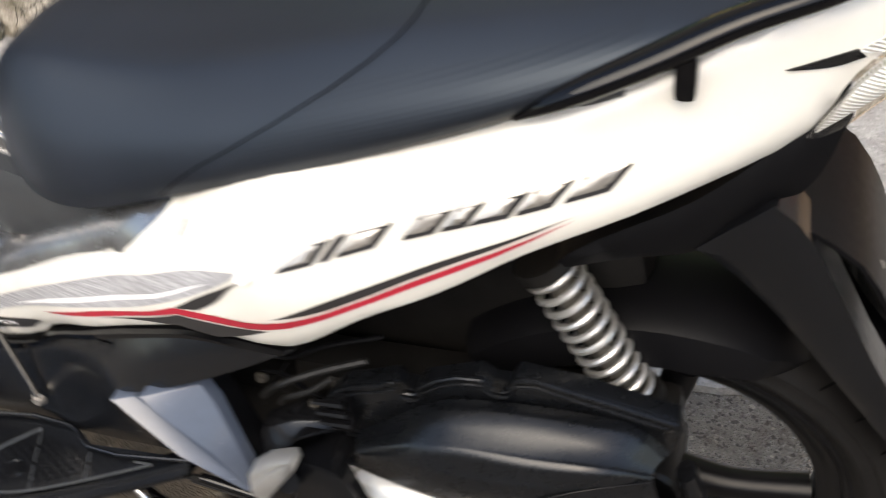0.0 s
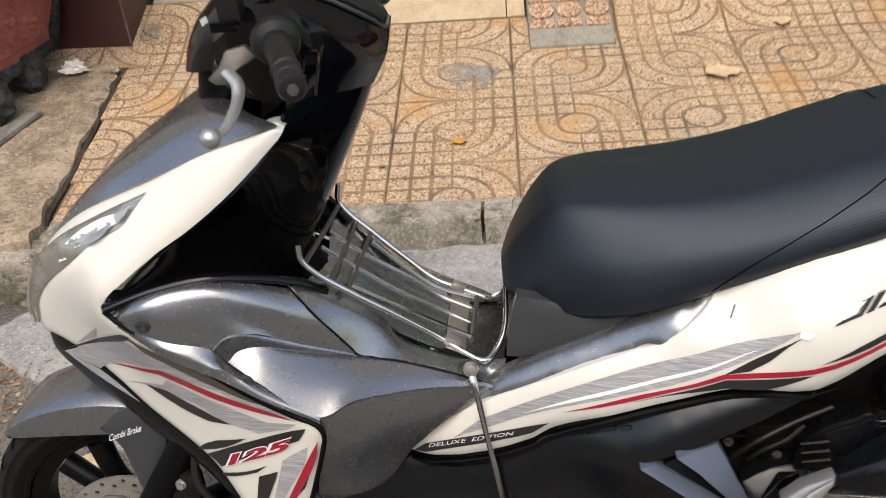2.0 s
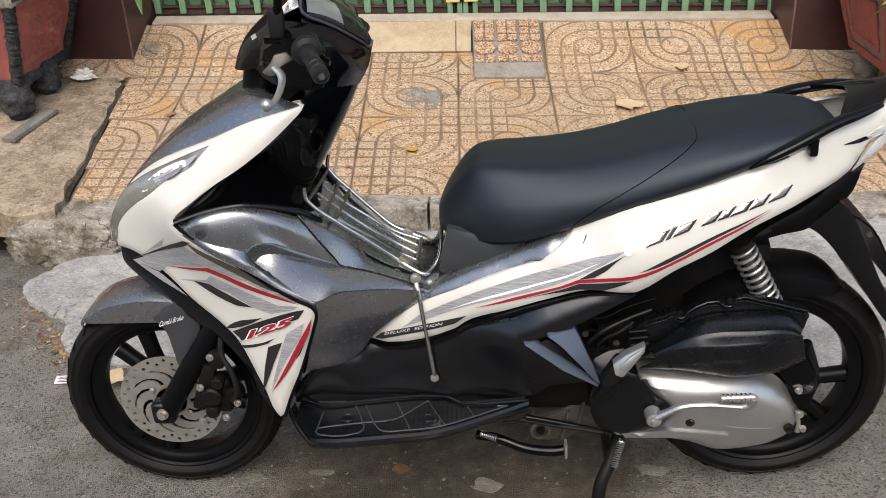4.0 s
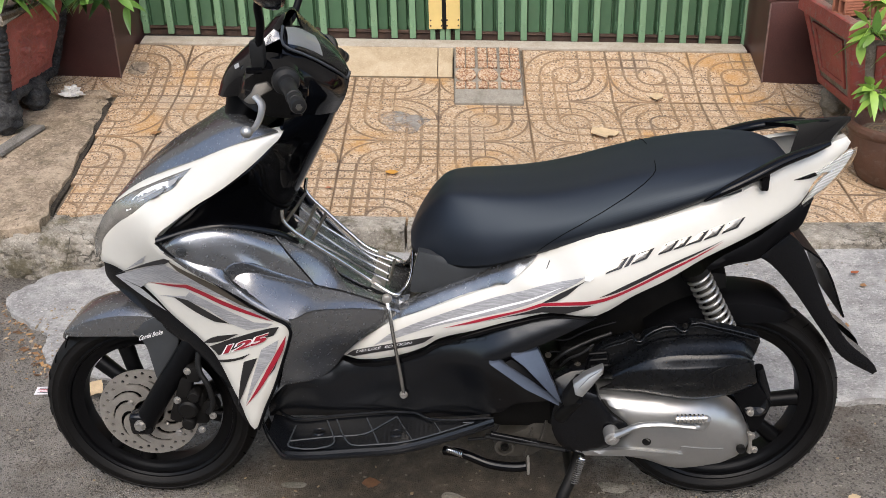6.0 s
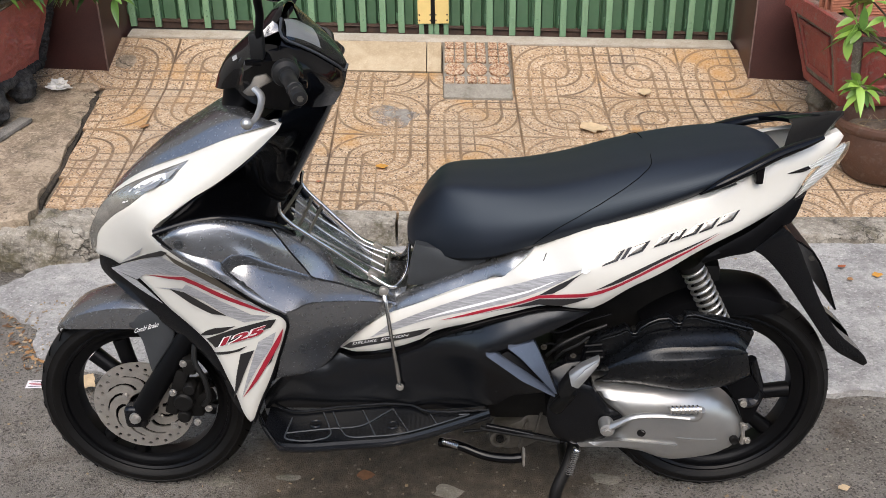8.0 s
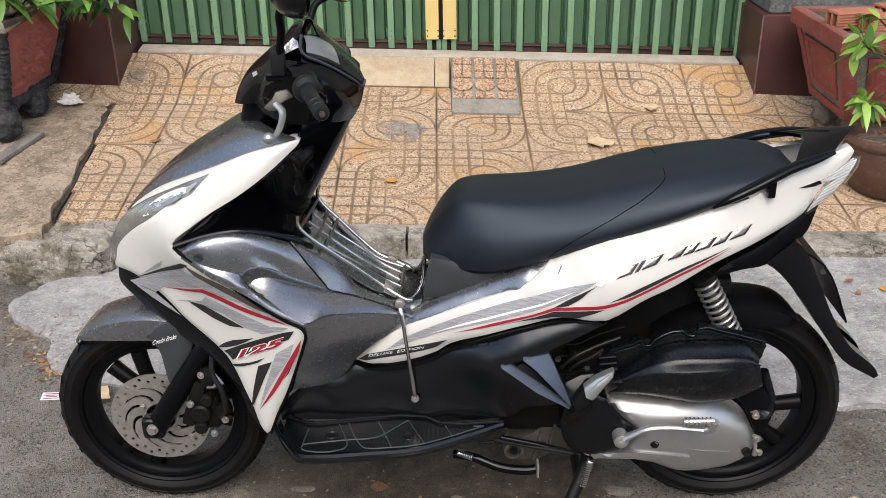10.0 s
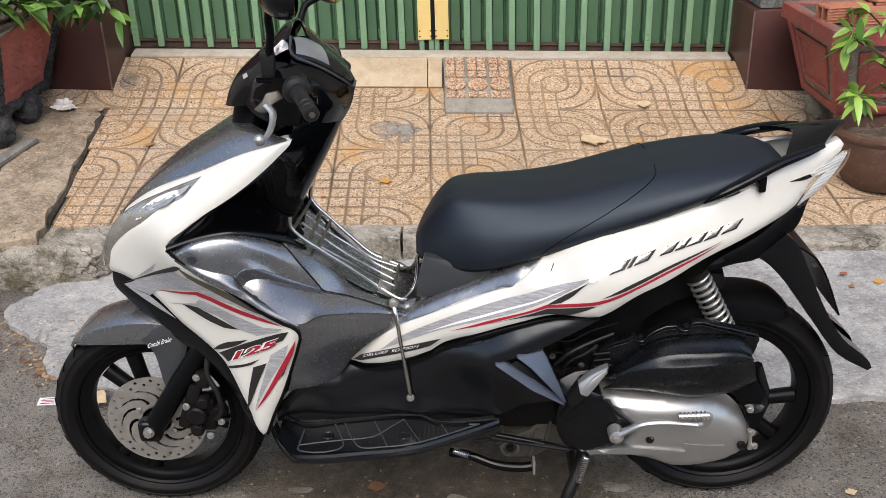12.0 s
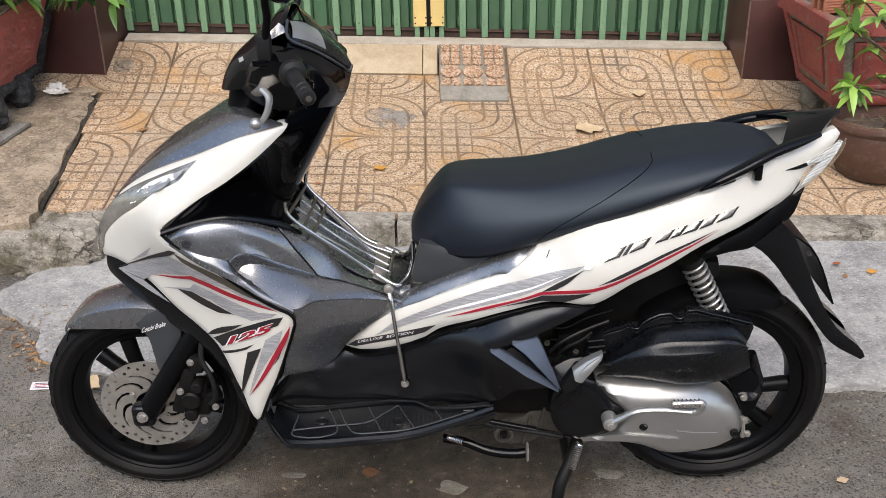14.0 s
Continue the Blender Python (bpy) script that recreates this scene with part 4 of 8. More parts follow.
LOBE = Skin([(0.377, 0.533, 0.186), (0.391, 0.54, 0.18), (0.417, 0.54, 0.166), (0.458, 0.53, 0.14), (0.512, 0.516, 0.112), (0.567, 0.5, 0.088), (0.594, 0.485, 0.079), (0.337, 0.355, 0.142), (0.4, 0.355, 0.128), (0.465, 0.398, 0.098), (0.42, 0.46, 0.155), (0.5, 0.46, 0.115), (0.37, 0.45, 0.17)])
LOWER = Skin([(0.356, 0.35, 0.105), (0.459, 0.372, 0.08), (0.639, 0.417, 0.112), (0.742, 0.469, 0.134), (0.895, 0.524, 0.16), (0.983, 0.524, 0.17), (0.776, 0.426, 0.178), (0.895, 0.34, 0.195), (0.792, 0.282, 0.16), (0.553, 0.247, 0.104), (0.428, 0.25, 0.104), (0.328, 0.251, 0.104), (0.557, 0.329, 0.105), (0.68, 0.371, 0.13)])

fold = [(0.596, 0.386), (0.797, 0.429)]
LOWER = Creased(LOWER, fold[0], fold[1], 0.22)


def wheel(name, axle, radius, width, label, spokes, turn, fork):
    hub = new(name)
    hub.parent = scooter
    hub.location = axle
    w, r = width / 2, radius
    prof = [(r - 0.056, -w * 0.62), (r - 0.05, -w * 0.80), (r - 0.038, -w * 0.98), (r - 0.036, -w * 1.01), (r - 0.033, -w * 1.01), (r - 0.032, -w * 0.99), (r - 0.022, -w * 0.965), (r - 0.021, -w * 0.985), (r - 0.019, -w * 0.98), (r - 0.018, -w * 0.93), (r - 0.007, -w * 0.7), (r - 0.0015, -w * 0.38), (r, 0), (r - 0.0015, w * 0.38), (r - 0.007, w * 0.7), (r - 0.018, w * 0.93), (r - 0.034, w), (r - 0.05, w * 0.80), (r - 0.056, w * 0.62)]
    tyre = part("tyre", spin_bm(prof, 96), RUBBER, hub, "black road tyre with a grooved tread")
    # tread grooves as slanted near-black bars on the shoulder, groove shade put into colour
    bm = bmesh.new()
    for i in range(30):
        for s in (-1, 1):
            a = 2 * math.pi * (i + (0.25 if s > 0 else 0)) / 30
            pts = []
            for u, da in ((0.25, 0.0), (0.55, 0.03), (0.85, 0.075)):
                y = s * w * u
                rr = r - 0.0021 - 0.0165 * max(0, u - 0.42) ** 1.6 * 2.0
                pts.append((rr * math.cos(a + da), y, rr * math.sin(a + da)))
            tube_bm(pts, [0.0008, 0.0016, 0.0012], 5, 2, bm=bm)
    tagged(part("tread", bm, TREAD, tyre), kind="stuff")
    rim = [(r - 0.05, -w * 0.7), (r - 0.048, -w * 0.82), (r - 0.053, -w * 0.86), (r - 0.058, -w * 0.78), (r - 0.060, -w * 0.62), (r - 0.070, -w * 0.56), (r - 0.073, -w * 0.48), (r - 0.084, -w * 0.42), (r - 0.086, 0), (r - 0.084, w * 0.42), (r - 0.070, w * 0.56), (r - 0.060, w * 0.62), (r - 0.058, w * 0.78), (r - 0.053, w * 0.86), (r - 0.048, w * 0.82), (r - 0.05, w * 0.7)]
    part("rim", spin_bm(rim, 96, closed=True), RIM, hub, "black painted alloy rim")
    for i in range(spokes):
        a = 2 * math.pi * i / spokes + turn
        for s in (-fork, fork):
            path = [(0.03 * math.cos(a), -0.004, 0.03 * math.sin(a)), (0.09 * math.cos(a + s * 0.8), -0.010, 0.09 * math.sin(a + s * 0.8)), ((r - 0.088) * math.cos(a + s), -0.004, (r - 0.088) * math.sin(a + s))]
            part("spoke", tube_bm(path, [0.024, 0.018, 0.019], 10, 4), RIM, hub)
    part("hub", spin_bm([(0.0, -0.05), (0.034, -0.05), (0.038, -0.045), (0.038, 0.045), (0.034, 0.05), (0.0, 0.05)], 32), RIM, hub)
    return hub


TREAD = stock("tread_groove", (0.002, 0.002, 0.002), 0.9, var=0.1, spec=0.05)
FAX, RAX = (0.003, 0.0, 0.216), (1.288, 0.0, 0.232)
front_wheel = wheel("front_wheel", FAX, 0.244, 0.082, "front wheel", 3, 2.11, 0.25)
rear_wheel = wheel("rear_wheel", RAX, 0.257, 0.094, "rear wheel", 3, -0.36, 0.33)


def brake_disc():
    """Drilled and slotted steel disc on the near side of the front wheel."""
    from mathutils import geometry
    loop, edges, n0 = [], [], 0

    def ring(pts):
        nonlocal n0
        loop.extend(Vector(p) for p in pts)
        edges.extend((n0 + i, n0 + (i + 1) % len(pts)) for i in range(len(pts)))
        n0 += len(pts)
    ring([(0.113 * math.cos(2 * math.pi * i / 72), 0.113 * math.sin(2 * math.pi * i / 72)) for i in range(72)])
    holes = []
    for i in range(36):
        a = 2 * math.pi * i / 36
        rr = 0.104 if i % 2 else 0.095
        holes.append([(rr * math.cos(a) + 0.0043 * math.cos(b), rr * math.sin(a) + 0.0043 * math.sin(b)) for b in (2 * math.pi * k / 8 for k in range(8))])
    for i in range(10):
        a = 2 * math.pi * i / 10
        o, c = [], []
        for u in np.linspace(0, 1, 6):
            rr, aa = 0.042 + 0.043 * u, a + 0.8 * u * u
            o.append((rr * math.cos(aa - 0.10 + 0.02 * u), rr * math.sin(aa - 0.10 + 0.02 * u)))
            c.append((rr * math.cos(aa + 0.10 - 0.05 * u), rr * math.sin(aa + 0.10 - 0.05 * u)))
        holes.append(o + c[::-1])
    for hl in holes:
        ring(hl)
    v2, _, faces, *_ = geometry.delaunay_2d_cdt(loop, edges, [], 1, 1e-6)
    bm = bmesh.new()
    vs = [bm.verts.new((p[0], 0, p[1])) for p in v2]
    for f in faces:
        c = np.mean([v2[i] for i in f], axis=0)
        if not any(inside([c], h)[0] for h in holes):
            bm.faces.new([vs[i] for i in f])
    for w in [w for w in bm.verts if not w.link_faces]:
        bm.verts.remove(w)
    bmesh.ops.translate(bm, vec=(0, -0.050, 0), verts=bm.verts)
    disc = part("brake_disc", thicken(bm, 0.004), STEEL, front_wheel, "drilled steel brake disc", smooth=False)
    for i in range(4):
        a = 2 * math.pi * i / 4 + 0.9
        part("disc_bolt", hex_bm(0.0052, 0.006, (0.047 * math.cos(a), -0.053, 0.047 * math.sin(a))), BOLT, disc)
    part("hub_flange", spin_bm([(0.0, -0.036), (0.086, -0.036), (0.09, -0.032), (0.09, -0.026), (0.0, -0.026)], 40), RIM, disc)
    part("hub_cap", spin_bm([(0.0, -0.075), (0.02, -0.074), (0.024, -0.06), (0.027, -0.05)], 24), RIM, disc)


brake_disc()

# ---- fork, caliper, front mudguard ----
for s in (-1, 1):
    fork = part("fork_leg", tube_bm([(-0.002, s * 0.085, 0.205), (0.062, s * 0.085, 0.305), (0.128, s * 0.083, 0.402), (0.195, s * 0.078, 0.505)], [0.024, 0.024, 0.0225, 0.021], 16, 3), MATTE, scooter, "black fork leg")
    part("axle_nut", hex_bm(0.0098, 0.012, (0.002, s * 0.106, 0.222)), BOLT, fork)
    part("axle_boss", box_bm(0.05, 0.036, 0.055, 0.014, 3, (0.0, s * 0.088, 0.218)), SATIN, fork)


def caliper():
    bm = box_bm(0.062, 0.045, 0.085, 0.014, 3, (0.098, -0.075, 0.245), turn=None)
    body = part("brake_caliper", bm, DKMETAL, scooter, "black brake caliper with zinc bolts")
    bits = bmesh.new()
    for at, r, d in (((0.092, -0.103, 0.255), 0.022, 0.03), ((0.088, -0.1, 0.215), 0.015, 0.03), ((0.108, -0.098, 0.285), 0.014, 0.03)):
        own = spin_bm([(0, -d / 2), (r * 0.8, -d / 2), (r, -d / 2 + 0.004), (r, d / 2), (0, d / 2)], 18)
        bmesh.ops.translate(own, vec=at, verts=own.verts)
        join(bits, own)
    box_bm(0.03, 0.03, 0.12, 0.008, 2, (0.075, -0.085, 0.270), bits, pose(0, 0, 0, 0, 20, 0))
    box_bm(0.05, 0.025, 0.03, 0.008, 2, (0.13, -0.085, 0.250), bits, pose(0, 0, 0, 0, -20, 0))
    box_bm(0.03, 0.03, 0.04, 0.008, 2, (0.115, -0.1, 0.345), bits)
    part("bracket", bits, DKMETAL, body)
    for at in ((0.075, -0.118, 0.285), (0.066, -0.115, 0.198), (0.118, -0.115, 0.206), (0.105, -0.112, 0.355), (0.142, -0.1, 0.232)):
        part("bolt", hex_bm(0.0062, 0.008, at), BOLT, body)
    part("brake_hose", tube_bm([(0.132, -0.1, 0.240), (0.15, -0.115, 0.270), (0.147, -0.118, 0.320), (0.13, -0.112, 0.360), (0.14, -0.09, 0.430), (0.18, -0.07, 0.530)], 0.0062, 8, 6), GRIP, body)
    body.location = (0.024, 0.0, 0.012)


caliper()


def mudguard(name, axle, r, half, a0, a1, material, label, parent, low=0.0, tip=0.02, skirt=0.1):
    """A curved guard over a wheel: U-shaped in section, its skirt cut level."""
    bm = bmesh.new()
    rows = []
    n = 36
    for i in range(n + 1):
        u = i / n
        a = radians(a0 + (a1 - a0) * u)
        rise = 1 - tip * max(0, 1 - u / 0.25) ** 2 / r
        hem = max(min(r * rise - 0.008, low / max(math.sin(a), 0.05)), r - skirt * (min(1, 0.35 + u / 0.45) if skirt < 0.1 else 1))
        nose = math.sqrt(min(1, (u + 0.02) / 0.16))
        row = []
        for t, d in ((-1, 1.0), (-0.99, 0.55), (-0.93, 0.22), (-0.7, 0.05), (-0.3, 0.0), (0.3, 0.0), (0.7, 0.05), (0.93, 0.22), (0.99, 0.55), (1, 1.0)):
            rr = r * rise + (hem - r * rise) * d
            row.append(bm.verts.new((axle[0] + rr * math.cos(a), axle[1] + t * half * nose, axle[2] + rr * math.sin(a))))
        rows.append(row)
    for p, q in zip(rows, rows[1:]):
        for j in range(len(p) - 1):
            bm.faces.new((p[j], p[j + 1], q[j + 1], q[j]))
    return part(name, thicken(bm, 0.003), material, parent, label)


guard = mudguard("front_mudguard", FAX, 0.271, 0.066, 134, 52, GREY, "dark grey painted front mudguard", scooter, low=0.209)
FIN = Skin([(-0.1, 0.3, 0.068), (0.1, 0.3, 0.074), (0.0, 0.5, 0.066), (0.1, 0.5, 0.074)])
fin = shell("guard_stay", [(-0.036, 0.431), (-0.001, 0.443), (0.064, 0.473), (0.115, 0.486), (0.108, 0.43), (0.088, 0.366), (0.058, 0.3), (0.044, 0.313), (0.037, 0.352), (0.025, 0.41), (0.002, 0.429)], FIN, DARKGREY, scooter, "dark grey mudguard stay", thick=0.008)

# ---- front cover, headlamp ----
cover = shell("front_cover", [(-0.051, 0.584), (-0.056, 0.612), (-0.044, 0.654), (-0.018, 0.695), (0.008, 0.728), (0.063, 0.772), (0.128, 0.807), (0.205, 0.84), (0.288, 0.874), (0.344, 0.892), (0.377, 0.902), (0.386, 0.898), (0.381, 0.889), (0.343, 0.854), (0.299, 0.819), (0.253, 0.788), (0.207, 0.761), (0.16, 0.729), (0.132, 0.708), (0.122, 0.694), (0.128, 0.683), (0.143, 0.676), (0.197, 0.641), (0.25, 0.603), (0.302, 0.562), (0.345, 0.535), (0.367, 0.525), (0.375, 0.512), (0.369, 0.486), (0.353, 0.436), (0.328, 0.369), (0.302, 0.312), (0.279, 0.253), (0.268, 0.241), (0.259, 0.251), (0.244, 0.307), (0.23, 0.35), (0.217, 0.391), (0.202, 0.423), (0.187, 0.441), (0.155, 0.467), (0.112, 0.497), (0.065, 0.541), (0.029, 0.567), (-0.011, 0.582)], FRONT, WHITE, scooter, "pearl white front cover", thick=0.02, grid=0.010, soft=0.014, drop=0.006)
rimline = [(x, -float(FRONT([(x, z)])[0]) - 0.001, z) for x, z in [(0.125, 0.691), (0.143, 0.677), (0.197, 0.642), (0.25, 0.605), (0.302, 0.563), (0.345, 0.536), (0.37, 0.525), (0.378, 0.511), (0.372, 0.484), (0.355, 0.435), (0.329, 0.366), (0.303, 0.309), (0.28, 0.25)]]
for s in (-1, 1):
    part("cover_edge", tube_bm(rimline if s < 0 else flip(rimline), 0.0034, 8, 3), MATTE, scooter, "black edge strip of the front cover")
shell("cover_trim", [(-0.051, 0.581), (-0.012, 0.577), (0.028, 0.563), (0.065, 0.537), (0.112, 0.493), (0.154, 0.463), (0.186, 0.436), (0.201, 0.419), (0.216, 0.387), (0.23, 0.345), (0.243, 0.302), (0.258, 0.251), (0.268, 0.238), (0.253, 0.244), (0.228, 0.285), (0.214, 0.337), (0.197, 0.364), (0.174, 0.392), (0.14, 0.417), (0.089, 0.442), (0.026, 0.482), (-0.022, 0.516), (-0.052, 0.543)], FRONT, SATIN, scooter, "black lower edge trim", proud=-0.012, thick=0.03)
lamp = shell("headlamp", [(-0.058, 0.598), (-0.056, 0.629), (-0.045, 0.656), (-0.025, 0.69), (-0.003, 0.717), (0.021, 0.737), (0.067, 0.767), (0.124, 0.794), (0.202, 0.828), (0.177, 0.803), (0.165, 0.79), (0.115, 0.765), (0.068, 0.73), (0.022, 0.696), (-0.017, 0.66), (-0.035, 0.636), (-0.048, 0.602)], FRONT, LAMPGREY, scooter, "clear glass headlamp with reflector piece whose tone stands in for reflected light", proud=0.006, thick=0.012, grid=0.01)
# Patches traced from the lamp's bright streaks; reflected sky is put into their colour.
for pts, mt in (([(0.062, 0.751), (0.09, 0.772), (0.125, 0.79), (0.152, 0.8), (0.154, 0.791), (0.127, 0.777), (0.097, 0.761), (0.076, 0.752)], LAMPGLINT), ([(0.035, 0.729), (0.058, 0.741), (0.067, 0.738), (0.041, 0.725)], LAMPGLINT), ([(0.095, 0.765), (0.149, 0.793), (0.148, 0.79), (0.101, 0.764)], LAMPGREY), ([(0.081, 0.761), (0.128, 0.787), (0.127, 0.785), (0.085, 0.759)], STEEL), ([(0.153, 0.801), (0.179, 0.814), (0.171, 0.804), (0.157, 0.792)], STEEL)):
    flat = mt not in (LAMPGLINT, CHROME)
    shell("reflector", pts, FRONT, mt, lamp, "reflector piece whose tone stands in for reflected light", proud=0.0105 if flat else 0.0085, thick=0.001 if flat else 0.002, grid=0.01, soft=0 if flat else 0.01, drop=0.003)
shell("lens", [(-0.059, 0.599), (-0.056, 0.629), (-0.046, 0.655), (-0.023, 0.689), (-0.002, 0.716), (0.023, 0.737), (0.067, 0.766), (0.124, 0.793), (0.2, 0.826), (0.175, 0.802), (0.163, 0.791), (0.113, 0.765), (0.067, 0.73), (0.02, 0.697), (-0.019, 0.66), (-0.037, 0.637), (-0.049, 0.604)], FRONT, LENS, lamp, "clear headlamp lens", proud=0.0135, thick=0.003, grid=0.01, drop=0.003)

# top cover ahead of the bars: from one arm over the ridge to the other
arm = [(0.005, -0.05, 0.726), (0.059, -0.065, 0.77), (0.128, -0.085, 0.808), (0.205, -0.107, 0.84), (0.288, -0.118, 0.874), (0.345, -0.122, 0.894), (0.378, -0.122, 0.903)]
mid = [(-0.001, -0.03, 0.722), (0.055, -0.043, 0.775), (0.123, -0.06, 0.824), (0.194, -0.075, 0.862), (0.256, -0.085, 0.893), (0.304, -0.085, 0.907), (0.338, -0.08, 0.903)]
ridge = [(-0.024, 0.03, 0.7), (0.029, 0.03, 0.756), (0.096, 0.03, 0.808), (0.161, 0.03, 0.85), (0.201, 0.03, 0.874), (0.239, 0.03, 0.895), (0.275, 0.03, 0.902)]
part("windscreen_base", thicken(loft_bm([arm, mid, ridge, flip(mid), flip(arm)], 28), 0.004), GREY, scooter, "dark grey painted nose cover")
near = [(0.125, -0.16, 0.691), (0.204, -0.15, 0.753), (0.296, -0.138, 0.812), (0.342, -0.13, 0.848), (0.379, -0.118, 0.889), (0.388, -0.095, 0.919), (0.395, -0.06, 0.96)]
inner = [(0.245, -0.12, 0.686), (0.271, -0.095, 0.714), (0.321, -0.075, 0.763), (0.369, -0.062, 0.814), (0.406, -0.055, 0.865), (0.424, -0.045, 0.903), (0.441, -0.03, 0.951)]
spine = [(0.343, 0.03, 0.62), (0.346, 0.03, 0.66), (0.367, 0.03, 0.706), (0.404, 0.03, 0.771), (0.442, 0.03, 0.839), (0.471, 0.03, 0.899), (0.495, 0.03, 0.953)]
part("leg_shield", thicken(loft_bm([near, inner, spine, flip(inner), flip(near)], 30, across=5), 0.006), GLOSS, scooter, "gloss black inner leg shield")
lip = [(0.127, -0.163, 0.688), (0.187, -0.152, 0.704), (0.251, -0.138, 0.709), (0.302, -0.118, 0.695), (0.349, -0.094, 0.672), (0.381, -0.07, 0.641)]
for s in (-1, 1):
    row = lip if s < 0 else flip(lip)
    part("shield_lip", tube_bm(shift(row, 0, 0.004 * -s, 0.007), 0.009, 12, 4, flat=0.7), GLOSS, scooter, "gloss black lip")

# ---- grey leg panels and tunnel ----
shell("panel_gap", [(0.125, 0.691), (0.144, 0.682), (0.198, 0.647), (0.251, 0.612), (0.303, 0.572), (0.346, 0.543), (0.377, 0.53), (0.38, 0.509), (0.364, 0.512), (0.29, 0.558), (0.14, 0.667)], FRONT, MATTE, scooter, "black gap behind the cover edge", proud=-0.016, thick=0.02, soft=0)
def moulding(name, rows, label, n=34, across=3):
    """A moulded panel through lines of points, and its twin on the far side."""
    for turn_ in (lambda r: r, flip):
        ob = part(name, thicken(loft_bm([turn_(r) for r in rows], n, across=across), 0.003), GREY, scooter, label)
        ob["label"] = label


moulding("leg_panel", [[(0.125, -0.15, 0.678), (0.165, -0.158, 0.703), (0.208, -0.147, 0.715), (0.26, -0.134, 0.712), (0.304, -0.117, 0.695), (0.343, -0.097, 0.672)],
    [(0.129, -0.156, 0.677), (0.17, -0.169, 0.7), (0.213, -0.16, 0.71), (0.265, -0.148, 0.706), (0.309, -0.13, 0.689), (0.352, -0.106, 0.664)],
    [(0.132, -0.16, 0.677), (0.174, -0.174, 0.69), (0.217, -0.167, 0.696), (0.269, -0.154, 0.691), (0.318, -0.137, 0.675), (0.366, -0.109, 0.648)],
    [(0.135, -0.163, 0.676), (0.189, -0.177, 0.675), (0.231, -0.171, 0.671), (0.28, -0.157, 0.668), (0.333, -0.135, 0.647), (0.388, -0.106, 0.613)],
    [(0.138, -0.165, 0.675), (0.201, -0.18, 0.656), (0.255, -0.171, 0.635), (0.292, -0.16, 0.648), (0.349, -0.131, 0.611), (0.416, -0.098, 0.567)]], "grey metallic leg panel")
moulding("leg_panel_edge", [[(0.137, -0.16, 0.668), (0.202, -0.187, 0.635), (0.26, -0.19, 0.603), (0.312, -0.191, 0.567), (0.376, -0.19, 0.528)],
    [(0.139, -0.163, 0.67), (0.204, -0.187, 0.646), (0.26, -0.185, 0.619), (0.312, -0.187, 0.575), (0.377, -0.189, 0.532)],
    [(0.141, -0.165, 0.674), (0.204, -0.181, 0.655), (0.255, -0.171, 0.634), (0.264, -0.159, 0.607), (0.31, -0.177, 0.578), (0.377, -0.187, 0.534)]], "grey metallic edge beside the white cover")
moulding("scoop_hollow", [[(0.255, -0.171, 0.635), (0.271, -0.167, 0.648), (0.292, -0.16, 0.648), (0.316, -0.148, 0.635), (0.349, -0.131, 0.611), (0.416, -0.098, 0.567)],
    [(0.259, -0.162, 0.62), (0.274, -0.155, 0.629), (0.295, -0.149, 0.632), (0.323, -0.136, 0.62), (0.359, -0.119, 0.597), (0.415, -0.096, 0.564)],
    [(0.264, -0.158, 0.606), (0.274, -0.148, 0.614), (0.297, -0.14, 0.616), (0.335, -0.124, 0.599), (0.376, -0.108, 0.579), (0.415, -0.094, 0.562)]], "dark hollow above the scoop")
moulding("scoop", [[(0.274, -0.148, 0.614), (0.297, -0.14, 0.616), (0.335, -0.124, 0.599), (0.376, -0.108, 0.579), (0.415, -0.094, 0.562), (0.464, -0.088, 0.545), (0.521, -0.085, 0.524), (0.587, -0.082, 0.494)],
    [(0.269, -0.153, 0.608), (0.304, -0.16, 0.593), (0.361, -0.158, 0.564), (0.424, -0.133, 0.55), (0.478, -0.112, 0.533), (0.533, -0.096, 0.515), (0.589, -0.082, 0.492)],
    [(0.264, -0.158, 0.606), (0.31, -0.176, 0.578), (0.377, -0.186, 0.533), (0.417, -0.166, 0.54), (0.458, -0.14, 0.53), (0.512, -0.112, 0.516), (0.59, -0.081, 0.492)]], "silver-grey scoop with a crisp lower crease", 48)
moulding("rear_leg_panel", [[(0.343, -0.094, 0.675), (0.377, -0.074, 0.649), (0.416, -0.057, 0.619), (0.447, -0.047, 0.586), (0.459, -0.044, 0.556), (0.504, -0.042, 0.526), (0.564, -0.046, 0.508), (0.609, -0.062, 0.524)],
    [(0.344, -0.096, 0.673), (0.381, -0.086, 0.642), (0.42, -0.074, 0.605), (0.453, -0.064, 0.571), (0.474, -0.06, 0.547), (0.518, -0.058, 0.525), (0.571, -0.062, 0.503), (0.603, -0.068, 0.501)],
    [(0.346, -0.098, 0.672), (0.366, -0.108, 0.647), (0.388, -0.106, 0.613), (0.417, -0.098, 0.567), (0.464, -0.09, 0.548), (0.521, -0.087, 0.526), (0.567, -0.084, 0.506), (0.596, -0.08, 0.486)]], "grey metallic panel beside the tunnel")
shell("leg_lobe", [(0.377, 0.532), (0.391, 0.539), (0.417, 0.539), (0.458, 0.529), (0.512, 0.515), (0.567, 0.499), (0.594, 0.484), (0.593, 0.473), (0.562, 0.468), (0.513, 0.446), (0.486, 0.42), (0.465, 0.398), (0.446, 0.373), (0.421, 0.356), (0.377, 0.35), (0.331, 0.347), (0.344, 0.391), (0.36, 0.458)], LOBE, GREY, scooter, "grey lower lobe of the leg panel", thick=0.02, soft=0.005, drop=0.002, grid=0.012, corner=32)
